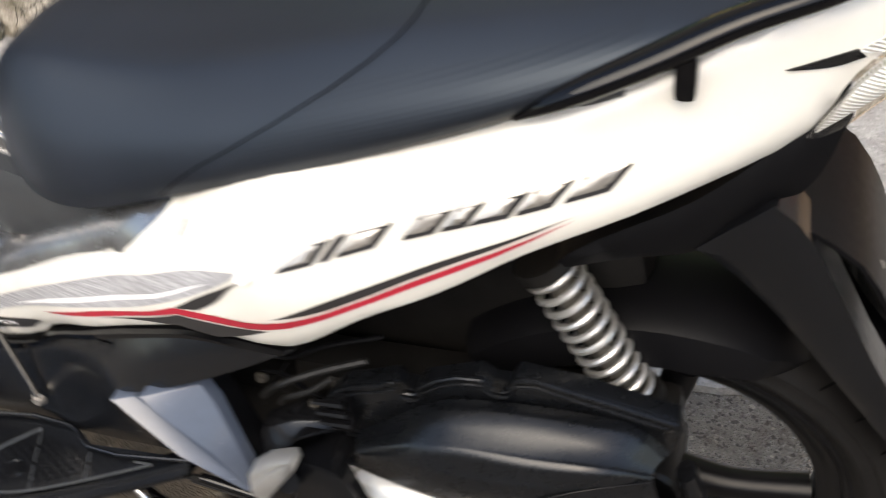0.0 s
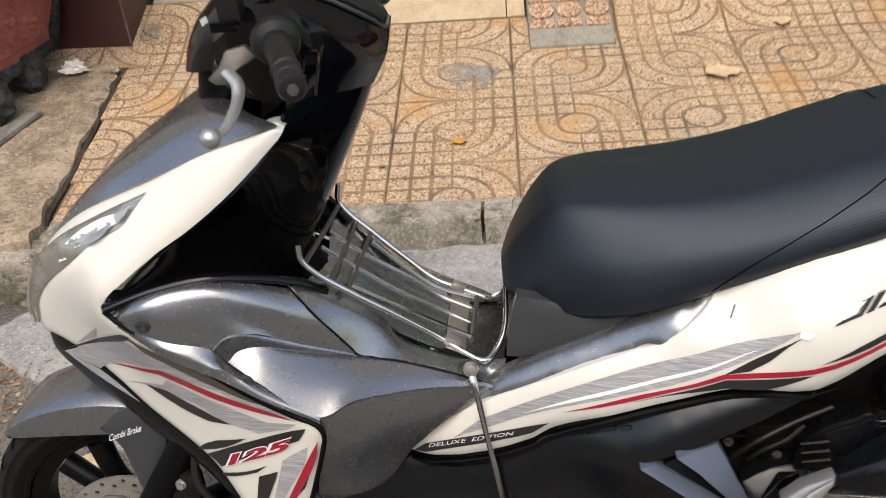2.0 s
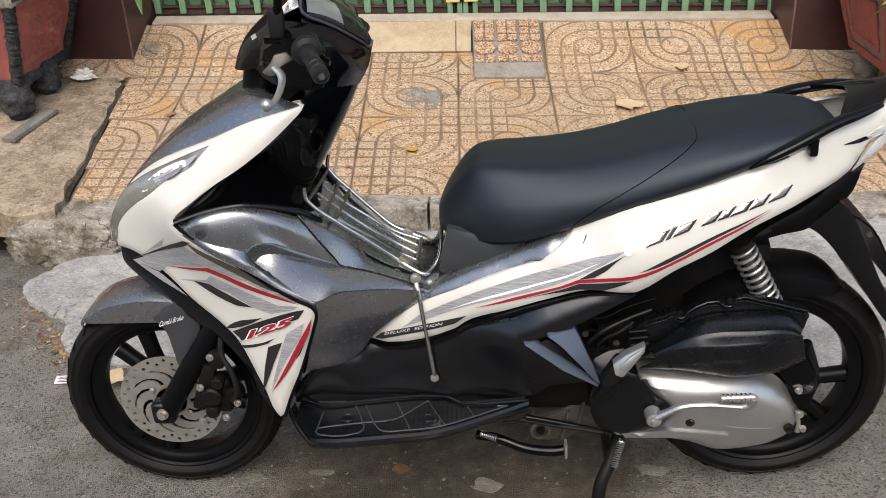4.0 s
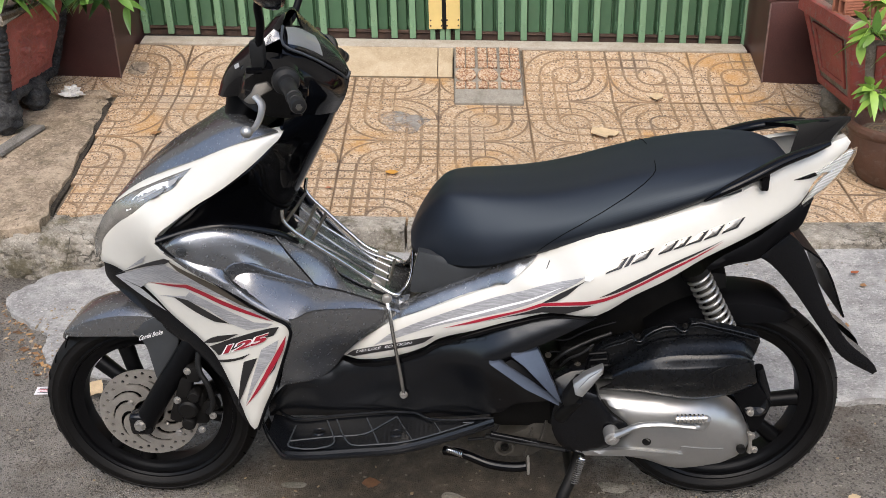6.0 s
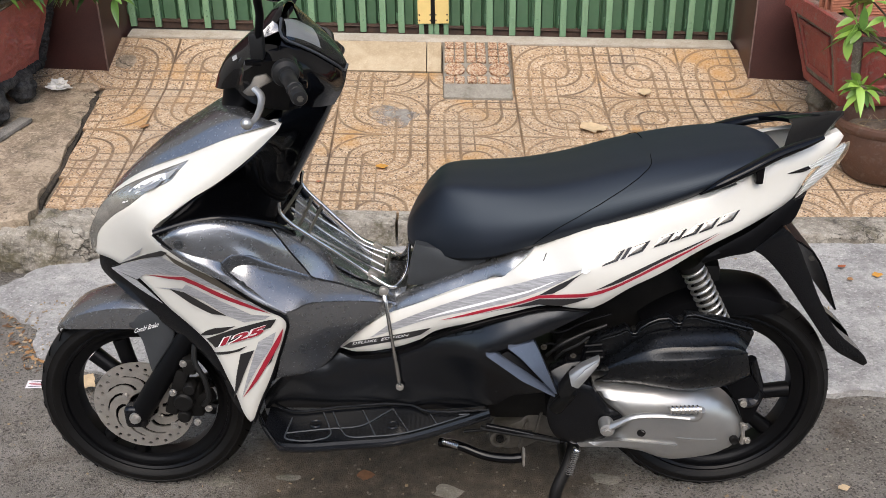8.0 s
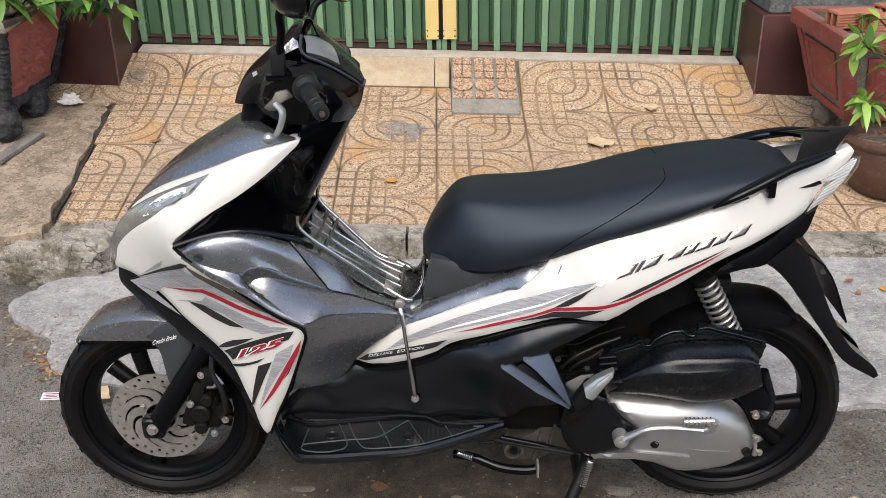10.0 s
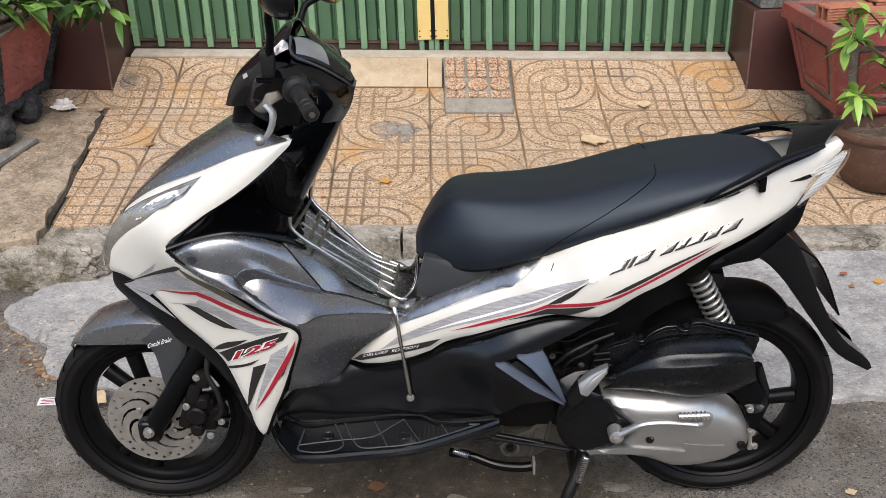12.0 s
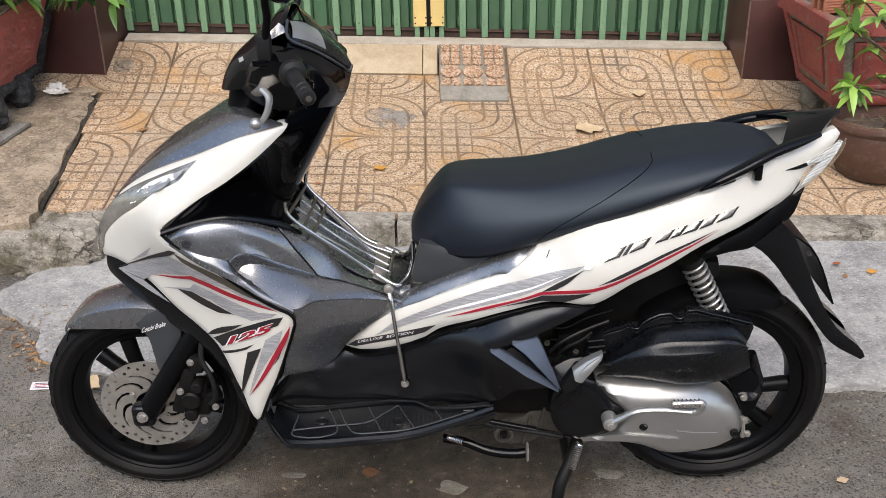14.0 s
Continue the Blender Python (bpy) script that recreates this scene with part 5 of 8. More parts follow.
part("seam", tube_bm([(0.343, -0.097, 0.674), (0.366, -0.109, 0.648), (0.389, -0.107, 0.614), (0.417, -0.099, 0.567)], 0.0016, 6, 3), MATTE, scooter)
part("seam", tube_bm([(0.417, -0.099, 0.567), (0.464, -0.091, 0.548), (0.521, -0.088, 0.527), (0.567, -0.085, 0.506), (0.596, -0.081, 0.486)], 0.0012, 6, 3), MATTE, scooter)
for x, y, z in ((0.178, -0.177, 0.678), (0.29, -0.178, 0.589), (0.396, -float(LOBE([(0.396, 0.433)])[0]), 0.433)):
    bm = spin_bm([(0, -0.001), (0.003, -0.001), (0.0036, -0.003), (0.006, -0.0032), (0.0066, 0.0005), (0.0072, -0.0022), (0.009, -0.0018), (0.0096, 0.001)], 20)
    bmesh.ops.translate(bm, vec=(x, y, z), verts=bm.verts)
    part("screw", bm, DARKGREY, scooter, "recessed black screw")
edge = [(0.355, -0.088, 0.668), (0.397, -0.066, 0.63), (0.445, -0.046, 0.58), (0.501, -0.036, 0.537), (0.561, -0.045, 0.506), (0.603, -0.068, 0.488)]
half = [(0.359, -0.05, 0.66), (0.401, -0.03, 0.631), (0.446, -0.012, 0.582), (0.501, -0.005, 0.536), (0.562, -0.012, 0.507), (0.601, -0.02, 0.479)]
crown = [(0.364, 0.03, 0.638), (0.404, 0.03, 0.617), (0.451, 0.03, 0.576), (0.508, 0.03, 0.531), (0.565, 0.03, 0.499), (0.601, 0.03, 0.471)]
part("tunnel", thicken(loft_bm([edge, half, crown, flip(half), flip(edge)], 24), 0.004), GREY, scooter, "grey centre tunnel")
lid = [(0.439, -0.012, 0.587), (0.435, -0.028, 0.581), (0.445, -0.038, 0.569), (0.501, -0.035, 0.533), (0.561, -0.042, 0.508)]
part("filler_lid", tube_bm(lid, 0.0022, 6, 4, flat=0.6), MATTE, scooter, "black shut line of the filler lid")

# ---- lower black covers and footboards ----
shell("lower_cover", [(0.293, 0.272), (0.354, 0.347), (0.421, 0.341), (0.457, 0.37), (0.496, 0.369), (0.639, 0.414), (0.742, 0.467), (0.895, 0.522), (0.985, 0.522), (0.933, 0.494), (0.874, 0.466), (0.776, 0.427), (0.848, 0.381), (0.915, 0.337), (0.867, 0.325), (0.827, 0.312), (0.792, 0.277), (0.552, 0.243), (0.328, 0.244), (0.292, 0.242)], LOWER, COVERBLACK, scooter, "satin black lower side cover", thick=0.02, soft=0.02)
for pts in [[(0.69, 0.442), (0.71, 0.45), (0.71, 0.444), (0.69, 0.437)], [(0.714, 0.451), (0.722, 0.455), (0.722, 0.449), (0.714, 0.445)], [(0.725, 0.455), (0.745, 0.463), (0.745, 0.458), (0.725, 0.45)], [(0.75, 0.464), (0.764, 0.47), (0.764, 0.465), (0.75, 0.459)]]:
    shell("raised_bar", pts, LOWER, COVERBLACK, scooter, "raised black bar", proud=0.0015, thick=0.002, grid=0.01, soft=0, k=1, both=False)
part("frame_cover", facet_bm([(0.798, -0.16, 0.425), (0.87, -0.156, 0.447), (0.92, -0.172, 0.326), (0.909, -0.174, 0.328)], 0.03), MATTE, scooter, "triangular black frame cover")
# Bars coloured with sky sheen; the matte piece fills the dark gap between.
for pts, mt in (([(0.772, -0.186, 0.429), (0.793, -0.176, 0.428), (0.857, -0.182, 0.386), (0.915, -0.19, 0.345), (0.913, -0.206, 0.342), (0.845, -0.204, 0.38)], FINSKY), ([(0.798, -0.17, 0.419), (0.817, -0.166, 0.428), (0.846, -0.172, 0.411), (0.909, -0.186, 0.343), (0.901, -0.188, 0.35)], MATTE), ([(0.816, -0.192, 0.45), (0.87, -0.166, 0.451), (0.881, -0.168, 0.428), (0.919, -0.196, 0.342), (0.91, -0.204, 0.352), (0.843, -0.2, 0.431)], FINSKY)):
    part("frame_bar", facet_bm(pts, 0.015, 0.001), mt, scooter, "piece of the black frame bars, sheen and gap coloured in")
part("peg_beam", facet_bm([(0.905, -0.15, 0.369), (0.943, -0.14, 0.384), (1.007, -0.125, 0.383), (0.992, -0.135, 0.372), (0.953, -0.16, 0.377), (0.933, -0.175, 0.359), (0.915, -0.175, 0.337)], 0.03, 0.004), SATIN, scooter, "satin black beam that carries the foot peg")


def footboard(s):
    side = (lambda row: row) if s < 0 else flip
    lip = [(0.284, -0.131, 0.26), (0.301, -0.169, 0.26), (0.337, -0.228, 0.26), (0.346, -0.241, 0.26), (0.356, -0.245, 0.26), (0.503, -0.236, 0.26), (0.591, -0.224, 0.26), (0.691, -0.18, 0.26), (0.781, -0.131, 0.26)]
    floor_line = [(0.352, -0.13, 0.257), (0.443, -0.119, 0.257), (0.611, -0.109, 0.257), (0.648, -0.133, 0.257), (0.781, -0.127, 0.257), (0.691, -0.175, 0.257), (0.591, -0.22, 0.257), (0.503, -0.232, 0.257), (0.348, -0.241, 0.257), (0.307, -0.181, 0.257), (0.306, -0.112, 0.257)]
    bm = bmesh.new()
    bm.faces.new([bm.verts.new(p) for p in side(floor_line)])
    for g in bmesh.ops.extrude_face_region(bm, geom=bm.faces[:])["geom"]:
        if isinstance(g, bmesh.types.BMVert):
            g.co.z -= 0.012
    board = part("footboard", bm, COVERBLACK, scooter, "black plastic footboard", smooth=False)
    rows = [shift(lip, 0, 0.003, -0.003), lip, shift(lip, 0.0, -0.003, 0.0), shift(lip, 0.001, -0.006, -0.006), shift(lip, 0.002, -0.014, -0.007), shift(lip, 0.002, -0.018, -0.004), shift(lip, 0.002, -0.019, -0.008), shift(lip, 0.0, -0.012, -0.016), shift(lip, 0.0, 0.05, -0.030)]
    part("rim", loft_bm([side(r) for r in rows], 60, across=1), COVERBLACK, board, "double-lipped rim")
    back = [(0.285, -0.064, 0.262), (0.353, -0.137, 0.262), (0.445, -0.126, 0.262), (0.611, -0.116, 0.262), (0.649, -0.14, 0.262), (0.781, -0.134, 0.262)]
    part("rim", tube_bm(side(back), 0.0028, 8, 3), COVERBLACK, board)
    # raised ribs that frame the non-slip pads
    for path in ([(0.361, -0.157, 0.258), (0.356, -0.213, 0.258), (0.356, -0.225, 0.258), (0.366, -0.233, 0.258), (0.439, -0.229, 0.258), (0.45, -0.215, 0.258), (0.447, -0.199, 0.258), (0.425, -0.139, 0.258)], [(0.356, -0.211, 0.258), (0.405, -0.202, 0.258), (0.452, -0.195, 0.258), (0.505, -0.188, 0.258), (0.522, -0.178, 0.258), (0.545, -0.154, 0.258), (0.573, -0.125, 0.258)], [(0.446, -0.137, 0.258), (0.472, -0.203, 0.258), (0.488, -0.223, 0.258), (0.535, -0.222, 0.258), (0.589, -0.215, 0.258), (0.626, -0.202, 0.258), (0.67, -0.181, 0.258), (0.738, -0.145, 0.258), (0.716, -0.146, 0.258)], [(0.509, -0.13, 0.258), (0.527, -0.176, 0.258), (0.543, -0.22, 0.258)], [(0.574, -0.125, 0.258), (0.593, -0.167, 0.258), (0.611, -0.206, 0.258)], [(0.655, -0.145, 0.258), (0.67, -0.181, 0.258)]):
        part("rib", tube_bm(side(path), 0.0017, 6, 3), DARKGREY, board)
    dots = bmesh.new()
    pads = [[p[:2] for p in pad] for pad in ([(0.527, -0.178, 0.258), (0.575, -0.133, 0.258), (0.65, -0.143, 0.258), (0.728, -0.146, 0.258), (0.667, -0.174, 0.258), (0.612, -0.198, 0.258), (0.549, -0.215, 0.258)], [(0.362, -0.219, 0.258), (0.446, -0.205, 0.258), (0.441, -0.225, 0.258), (0.363, -0.229, 0.258)], [(0.479, -0.202, 0.258), (0.525, -0.182, 0.258), (0.538, -0.214, 0.258), (0.49, -0.218, 0.258)])]
    for i in range(48):
        for j in range(14):
            x, y = 0.33 + 0.0095 * i, -0.25 + 0.0095 * j + 0.00475 * (i % 2)
            if any(inside([(x, y)], pad)[0] for pad in pads):
                box_bm(0.004, 0.004, 0.003, 0, 1, (x, y if s < 0 else 2 * MIDDLE - y, 0.258), dots)
    tagged(part("grip_studs", dots, SATIN, board), kind="stuff")
    for x, y, z in side([(0.414, -0.179, 0.257), (0.577, -0.184, 0.257)]):
        bm = spin_bm([(0, 0.0005), (0.003, 0.0005), (0.0035, 0.003), (0.0065, 0.003), (0.007, 0.0005), (0.010, 0.0005), (0.0115, 0.0025), (0.013, 0)], 20, "Z")
        bmesh.ops.translate(bm, vec=(x, y, z + 0.0005), verts=bm.verts)
        part("screw", bm, SATIN, board)


for s in (-1, 1):
    footboard(s)
belly = bmesh.new()
box_bm(0.52, 0.20, 0.14, 0.04, 3, (0.56, MIDDLE, 0.285), belly)
part("belly_cover", belly, MATTE, scooter, "matte black underbody")

# ---- side covers, trim, tail ----
side_cover = shell("side_cover", [(0.46, 0.384), (0.487, 0.411), (0.519, 0.439), (0.563, 0.47), (0.636, 0.506), (0.707, 0.541), (0.765, 0.565), (0.804, 0.58), (0.838, 0.607), (0.861, 0.626), (0.881, 0.648), (0.922, 0.668), (0.976, 0.689), (1.042, 0.709), (1.109, 0.729), (1.187, 0.751), (1.277, 0.779), (1.358, 0.805), (1.407, 0.819), (1.457, 0.834), (1.478, 0.838), (1.488, 0.827), (1.481, 0.814), (1.449, 0.787), (1.413, 0.758), (1.387, 0.714), (1.297, 0.676), (1.194, 0.638), (1.12, 0.597), (1.05, 0.569), (0.991, 0.532), (0.979, 0.528), (0.894, 0.534), (0.819, 0.509), (0.742, 0.479), (0.67, 0.448), (0.648, 0.431), (0.636, 0.421), (0.497, 0.377)], SIDE, WHITE, scooter, "pearl white side cover with stripes", thick=0.02, soft=0.016, drop=0.008)
TRIM = Skin([(0.563, 0.468, 0.095), (0.578, 0.502, 0.08), (0.636, 0.537, 0.085), (0.754, 0.589, 0.1), (0.882, 0.645, 0.105), (0.838, 0.605, 0.135), (0.765, 0.562, 0.125), (0.683, 0.526, 0.115)])
shell("trim_panel", [(0.565, 0.468), (0.563, 0.482), (0.583, 0.5), (0.636, 0.531), (0.684, 0.554), (0.742, 0.58), (0.8, 0.611), (0.882, 0.644), (0.861, 0.623), (0.838, 0.604), (0.804, 0.579), (0.788, 0.577), (0.765, 0.561), (0.707, 0.536), (0.636, 0.503)], TRIM, GREY, scooter, "dark grey trim under the seat", proud=-0.003, thick=0.015)
shell("seam", [(0.462, 0.375), (0.497, 0.371), (0.635, 0.415), (0.652, 0.43), (0.742, 0.476), (0.819, 0.506), (0.894, 0.53), (0.979, 0.524), (0.894, 0.526), (0.819, 0.501), (0.741, 0.469), (0.655, 0.424), (0.638, 0.408), (0.496, 0.364)], SIDE, GLOSS, scooter, proud=0.001, thick=0.01, soft=0)
UNDER = Skin([(0.5, 0.5, 0.07), (0.9, 0.5, 0.10), (0.5, 0.8, 0.07), (1.3, 0.75, 0.10), (0.9, 0.75, 0.10)])
shell("seat_base", [(0.61, 0.535), (0.616, 0.575), (0.63, 0.629), (0.674, 0.619), (0.743, 0.598), (0.916, 0.652), (1.138, 0.74), (1.244, 0.793), (1.26, 0.762), (1.14, 0.714), (0.884, 0.634), (0.755, 0.579), (0.636, 0.535)], UNDER, DARKGREY, scooter, "dark grey body under the seat", thick=0.02)
part("body_core", box_bm(0.36, 0.15, 0.14, 0.03, 2, (0.90, 0, 0.60), turn=None), MATTE, scooter)
part("body_core", box_bm(0.34, 0.07, 0.08, 0.03, 2, (1.16, MIDDLE, 0.69), turn=pose(0, 0, 0, 0, -18, 0)), MATTE, scooter)


SEAT_X = [0.609, 0.620, 0.637, 0.660, 0.688, 0.73, 0.78, 0.867, 0.95, 1.034, 1.11, 1.185, 1.27, 1.33, 1.362]
SEAT_LOW = [0.606, 0.603, 0.602, 0.602, 0.604, 0.608, 0.617, 0.646, 0.672, 0.70, 0.727, 0.755, 0.787, 0.802, 0.803]
SEAT_TOP = [0.634, 0.660, 0.689, 0.719, 0.742, 0.747, 0.746, 0.749, 0.762, 0.784, 0.800, 0.811, 0.819, 0.816, 0.806]
SEAT_HALF = [0.020, 0.045, 0.068, 0.092, 0.113, 0.132, 0.143, 0.150, 0.153, 0.154, 0.153, 0.148, 0.125, 0.09, 0.05]
SEAT_CUT = [(1.0, 0.0), (1.03, 0.15), (1.015, 0.32), (0.965, 0.50), (0.88, 0.66), (0.79, 0.79), (0.69, 0.90), (0.60, 0.955), (0.32, 0.985), (0.0, 1.0)]


def seat_spot(x, f, side=-1):
    """A spot on the seat: x along it, f from the hem (0) to the crown (1)."""
    lo, hi, w = [float(np.interp(x, SEAT_X, c)) for c in (SEAT_LOW, SEAT_TOP, SEAT_HALF)]
    u = float(np.interp(f, [c[1] for c in SEAT_CUT], [c[0] for c in SEAT_CUT]))
    return (x, MIDDLE + side * u * w, lo + (hi - lo) * f)


rows = [[seat_spot(x, f) for x in SEAT_X] for u, f in SEAT_CUT]
seat = part("seat", loft_bm(rows + [flip(r) for r in rows[-2::-1]], 64, across=3), None, scooter, "black vinyl dual seat with ribbed sides")
under = [(x, MIDDLE + (y - MIDDLE) * 0.9, z - 0.012) for x, y, z in rows[0]]
part("seat_pan", thicken(loft_bm([rows[0], under, flip(under), flip(rows[0])], 30), 0.003), MATTE, scooter, "black seat pan")



def seat_vinyl():
    """Grained vinyl; the lower rear flanks carry fine ribs behind the seam."""
    g = Graph("seat_vinyl")
    sep = g.t.nodes.new("ShaderNodeSeparateXYZ")
    g.link(g.coords(), sep.inputs[0])
    x, z = sep.outputs[0], sep.outputs[2]
    tilt = g.math("SUBTRACT", z, g.math("MULTIPLY", x, 0.30))
    ribs = g.math("SINE", g.math("MULTIPLY", tilt, 2 * math.pi / 0.0036))
    behind = g.math("LESS_THAN", z, g.math("ADD", 0.640, g.math("MULTIPLY", g.math("SUBTRACT", x, 0.868), 0.68)))
    below = g.math("LESS_THAN", z, g.math("ADD", 0.742, g.math("MULTIPLY", g.math("SUBTRACT", x, 0.95), 0.22)))
    mask = g.math("MULTIPLY", g.math("MULTIPLY", behind, below), g.math("LESS_THAN", x, 1.27))
    big, fine = g.noise(7, 5), g.noise(900, 3)
    # The sky's blue sheen is put into the base colour and specular tint.
    col = g.ramp(big, [(0.3, (0.0060, 0.0078, 0.0118)), (0.7, (0.0085, 0.0106, 0.0158))])
    col = g.mix(g.math("MULTIPLY", mask, g.math("ADD", 0.25, g.math("MULTIPLY", ribs, 0.10))), col, (0.005, 0.005, 0.0055))
    g.set(Base_Color=col, Roughness=g.math("ADD", 0.44, g.math("MULTIPLY", big, 0.10)))
    g.b.inputs["Specular IOR Level"].default_value = 0.46
    g.b.inputs["Specular Tint"].default_value = (0.74, 0.87, 1.0, 1.0)
    g.bump(g.math("ADD", g.math("MULTIPLY", fine, 0.35), g.math("MULTIPLY", mask, g.math("MULTIPLY", ribs, 0.28))), 0.15, 0.0009)
    return g.m


seat.data.materials.clear()
seat.data.materials.append(seat_vinyl())
from mathutils.bvhtree import BVHTree

knots = ((0.868, 0.0), (0.90, 0.186), (0.952, 0.39), (1.004, 0.525), (1.04, 0.661), (1.072, 0.797), (1.092, 0.93), (1.106, 0.98), (1.108, 1.0))
along = np.arange(len(knots))
curve_x, curve_f = np.polyfit(along, [k[0] for k in knots], 4), np.polyfit(along, [k[1] for k in knots], 4)
skin_tree = BVHTree.FromPolygons([v.co for v in seat.data.vertices], [tuple(p.vertices) for p in seat.data.polygons])
for s in (-1, 1):
    path = []
    for k in np.linspace(0, len(knots) - 1, 60):
        if np.polyval(curve_f, k) > 0.985:
            break
        spot, _, _, _ = skin_tree.find_nearest(Vector(seat_spot(float(np.polyval(curve_x, k)), min(1.0, max(0.0, float(np.polyval(curve_f, k)))), s)))
        path.append(spot + Vector((0, s * 0.0006, 0.0010)))
    part("stitching", tube_bm([tuple(p) for p in path], 0.0007, 6, 1), TREAD, seat)


# ---- decals ----
def decal(name, pts, skin, material, parent, label="", proud=0.0012):
    return shell(name, pts, skin, material, parent, label, proud=proud, thick=0, grid=0.012, soft=0, k=3, corner=13)


decal("decal", [(-0.015, 0.564), (0.045, 0.551), (0.071, 0.533), (0.103, 0.507), (0.048, 0.53)], FRONT, BRUSHED, cover, "brushed grey stripe decal", 0.0014)
decal("decal", [(-0.015, 0.564), (0.016, 0.58), (0.129, 0.638), (0.157, 0.626), (0.207, 0.605), (0.258, 0.579), (0.309, 0.551), (0.342, 0.532), (0.307, 0.543), (0.249, 0.576), (0.172, 0.598), (0.072, 0.571), (0.048, 0.552)], FRONT, BRUSHED, cover, "brushed grey stripe decal", 0.0014)
decal("decal", [(0.089, 0.542), (0.16, 0.561), (0.172, 0.576), (0.208, 0.565), (0.252, 0.547), (0.304, 0.523), (0.343, 0.523), (0.331, 0.514), (0.287, 0.502), (0.251, 0.514), (0.207, 0.542), (0.158, 0.553)], FRONT, BRUSHED, cover, "brushed grey stripe decal", 0.0014)
decal("decal", [(0.127, 0.55), (0.163, 0.553), (0.206, 0.536), (0.251, 0.514), (0.217, 0.513), (0.178, 0.526)], FRONT, BLACKDECAL, cover, "black decal wedge", 0.0024)
decal("decal", [(-0.013, 0.569), (0.037, 0.597), (0.1, 0.635), (0.135, 0.655), (0.149, 0.653), (0.136, 0.642), (0.076, 0.613), (0.016, 0.583)], FRONT, BLACKDECAL, cover, "black decal wedge", 0.0024)
decal("decal", [(0.018, 0.588), (0.054, 0.618), (0.087, 0.646), (0.07, 0.621)], FRONT, BRUSHED, cover, "grey decal sliver", 0.0018)
decal("decal", [(0.139, 0.652), (0.179, 0.632), (0.219, 0.616), (0.261, 0.595), (0.31, 0.562), (0.331, 0.549), (0.292, 0.56), (0.25, 0.583), (0.207, 0.605), (0.158, 0.628)], FRONT, BRONZE, cover, "dark bronze stripe decal", 0.002)
decal("decal", [(0.072, 0.571), (0.121, 0.581), (0.172, 0.597), (0.203, 0.589), (0.248, 0.571), (0.308, 0.546), (0.346, 0.529), (0.307, 0.539), (0.245, 0.56), (0.2, 0.578), (0.166, 0.586), (0.114, 0.575)], FRONT, RED, cover, "red stripe decal", 0.003)
decal("decal", [(0.195, 0.446), (0.26, 0.481), (0.33, 0.51), (0.355, 0.517), (0.341, 0.495), (0.277, 0.465), (0.213, 0.428), (0.205, 0.438)], FRONT, BLACKDECAL, cover, "dark field behind the number", 0.0018)
decal("decal", [(0.181, 0.451), (0.198, 0.466), (0.22, 0.478), (0.267, 0.491), (0.234, 0.47), (0.201, 0.456)], FRONT, BLACKDECAL, cover, "black decal wedge", 0.0024)
decal("decal", [(0.211, 0.417), (0.253, 0.429), (0.287, 0.446), (0.268, 0.43), (0.236, 0.417), (0.215, 0.412)], FRONT, BLACKDECAL, cover, "black decal wedge", 0.0024)
decal("decal", [(0.269, 0.423), (0.3, 0.437), (0.277, 0.388), (0.255, 0.337), (0.24, 0.305), (0.253, 0.366)], FRONT, BLACKDECAL, cover, "black decal wedge", 0.0024)
decal("decal", [(0.311, 0.458), (0.351, 0.486), (0.339, 0.451), (0.313, 0.411), (0.286, 0.365), (0.258, 0.309), (0.279, 0.372)], FRONT, BRUSHED, cover, "brushed grey stripe decal", 0.0016)
decal("decal", [(0.368, 0.499), (0.361, 0.472), (0.351, 0.45), (0.328, 0.411), (0.298, 0.361), (0.259, 0.308), (0.287, 0.356), (0.318, 0.412), (0.348, 0.465)], FRONT, RED, cover, "red stripe decal", 0.003)
decal("decal", [(0.347, 0.444), (0.335, 0.415), (0.316, 0.39), (0.288, 0.346), (0.31, 0.38), (0.331, 0.414)], FRONT, BLACKDECAL, cover, "black decal wedge", 0.0024)
decal("decal", [(0.528, 0.418), (0.566, 0.452), (0.627, 0.485), (0.698, 0.521), (0.755, 0.545), (0.811, 0.566), (0.866, 0.587), (0.92, 0.604), (0.958, 0.618), (0.941, 0.603), (0.904, 0.578), (0.866, 0.559), (0.811, 0.533), (0.755, 0.514), (0.697, 0.494), (0.65, 0.475), (0.602, 0.453)], SIDE, BRUSHED, side_cover, "brushed grey stripe decal", 0.0012)
decal("decal", [(0.626, 0.469), (0.697, 0.504), (0.778, 0.534), (0.855, 0.564), (0.92, 0.594), (0.855, 0.56), (0.777, 0.529), (0.697, 0.499)], SIDE, WHITEDECAL, side_cover, "thin white line across the brushed stripe", 0.0018)
decal("decal", [(0.96, 0.613), (0.933, 0.594), (0.904, 0.576), (0.875, 0.557), (0.904, 0.564), (0.926, 0.579), (0.943, 0.597)], SIDE, BLACKDECAL, side_cover, "black sliver decal", 0.0024)
decal("decal", [(0.676, 0.479), (0.755, 0.511), (0.833, 0.538), (0.873, 0.557), (0.921, 0.564), (0.974, 0.571), (1.035, 0.59), (1.139, 0.632), (1.231, 0.673), (1.142, 0.628), (1.037, 0.585), (0.978, 0.564), (0.921, 0.557), (0.877, 0.552), (0.839, 0.536), (0.755, 0.505)], SIDE, RED, side_cover, "long red stripe decal", 0.0028)
decal("decal", [(0.755, 0.503), (0.839, 0.533), (0.877, 0.55), (0.921, 0.554), (0.975, 0.56), (0.954, 0.55), (0.921, 0.539), (0.877, 0.539), (0.811, 0.521)], SIDE, BLACKDECAL, side_cover, "black stripe decal", 0.002)
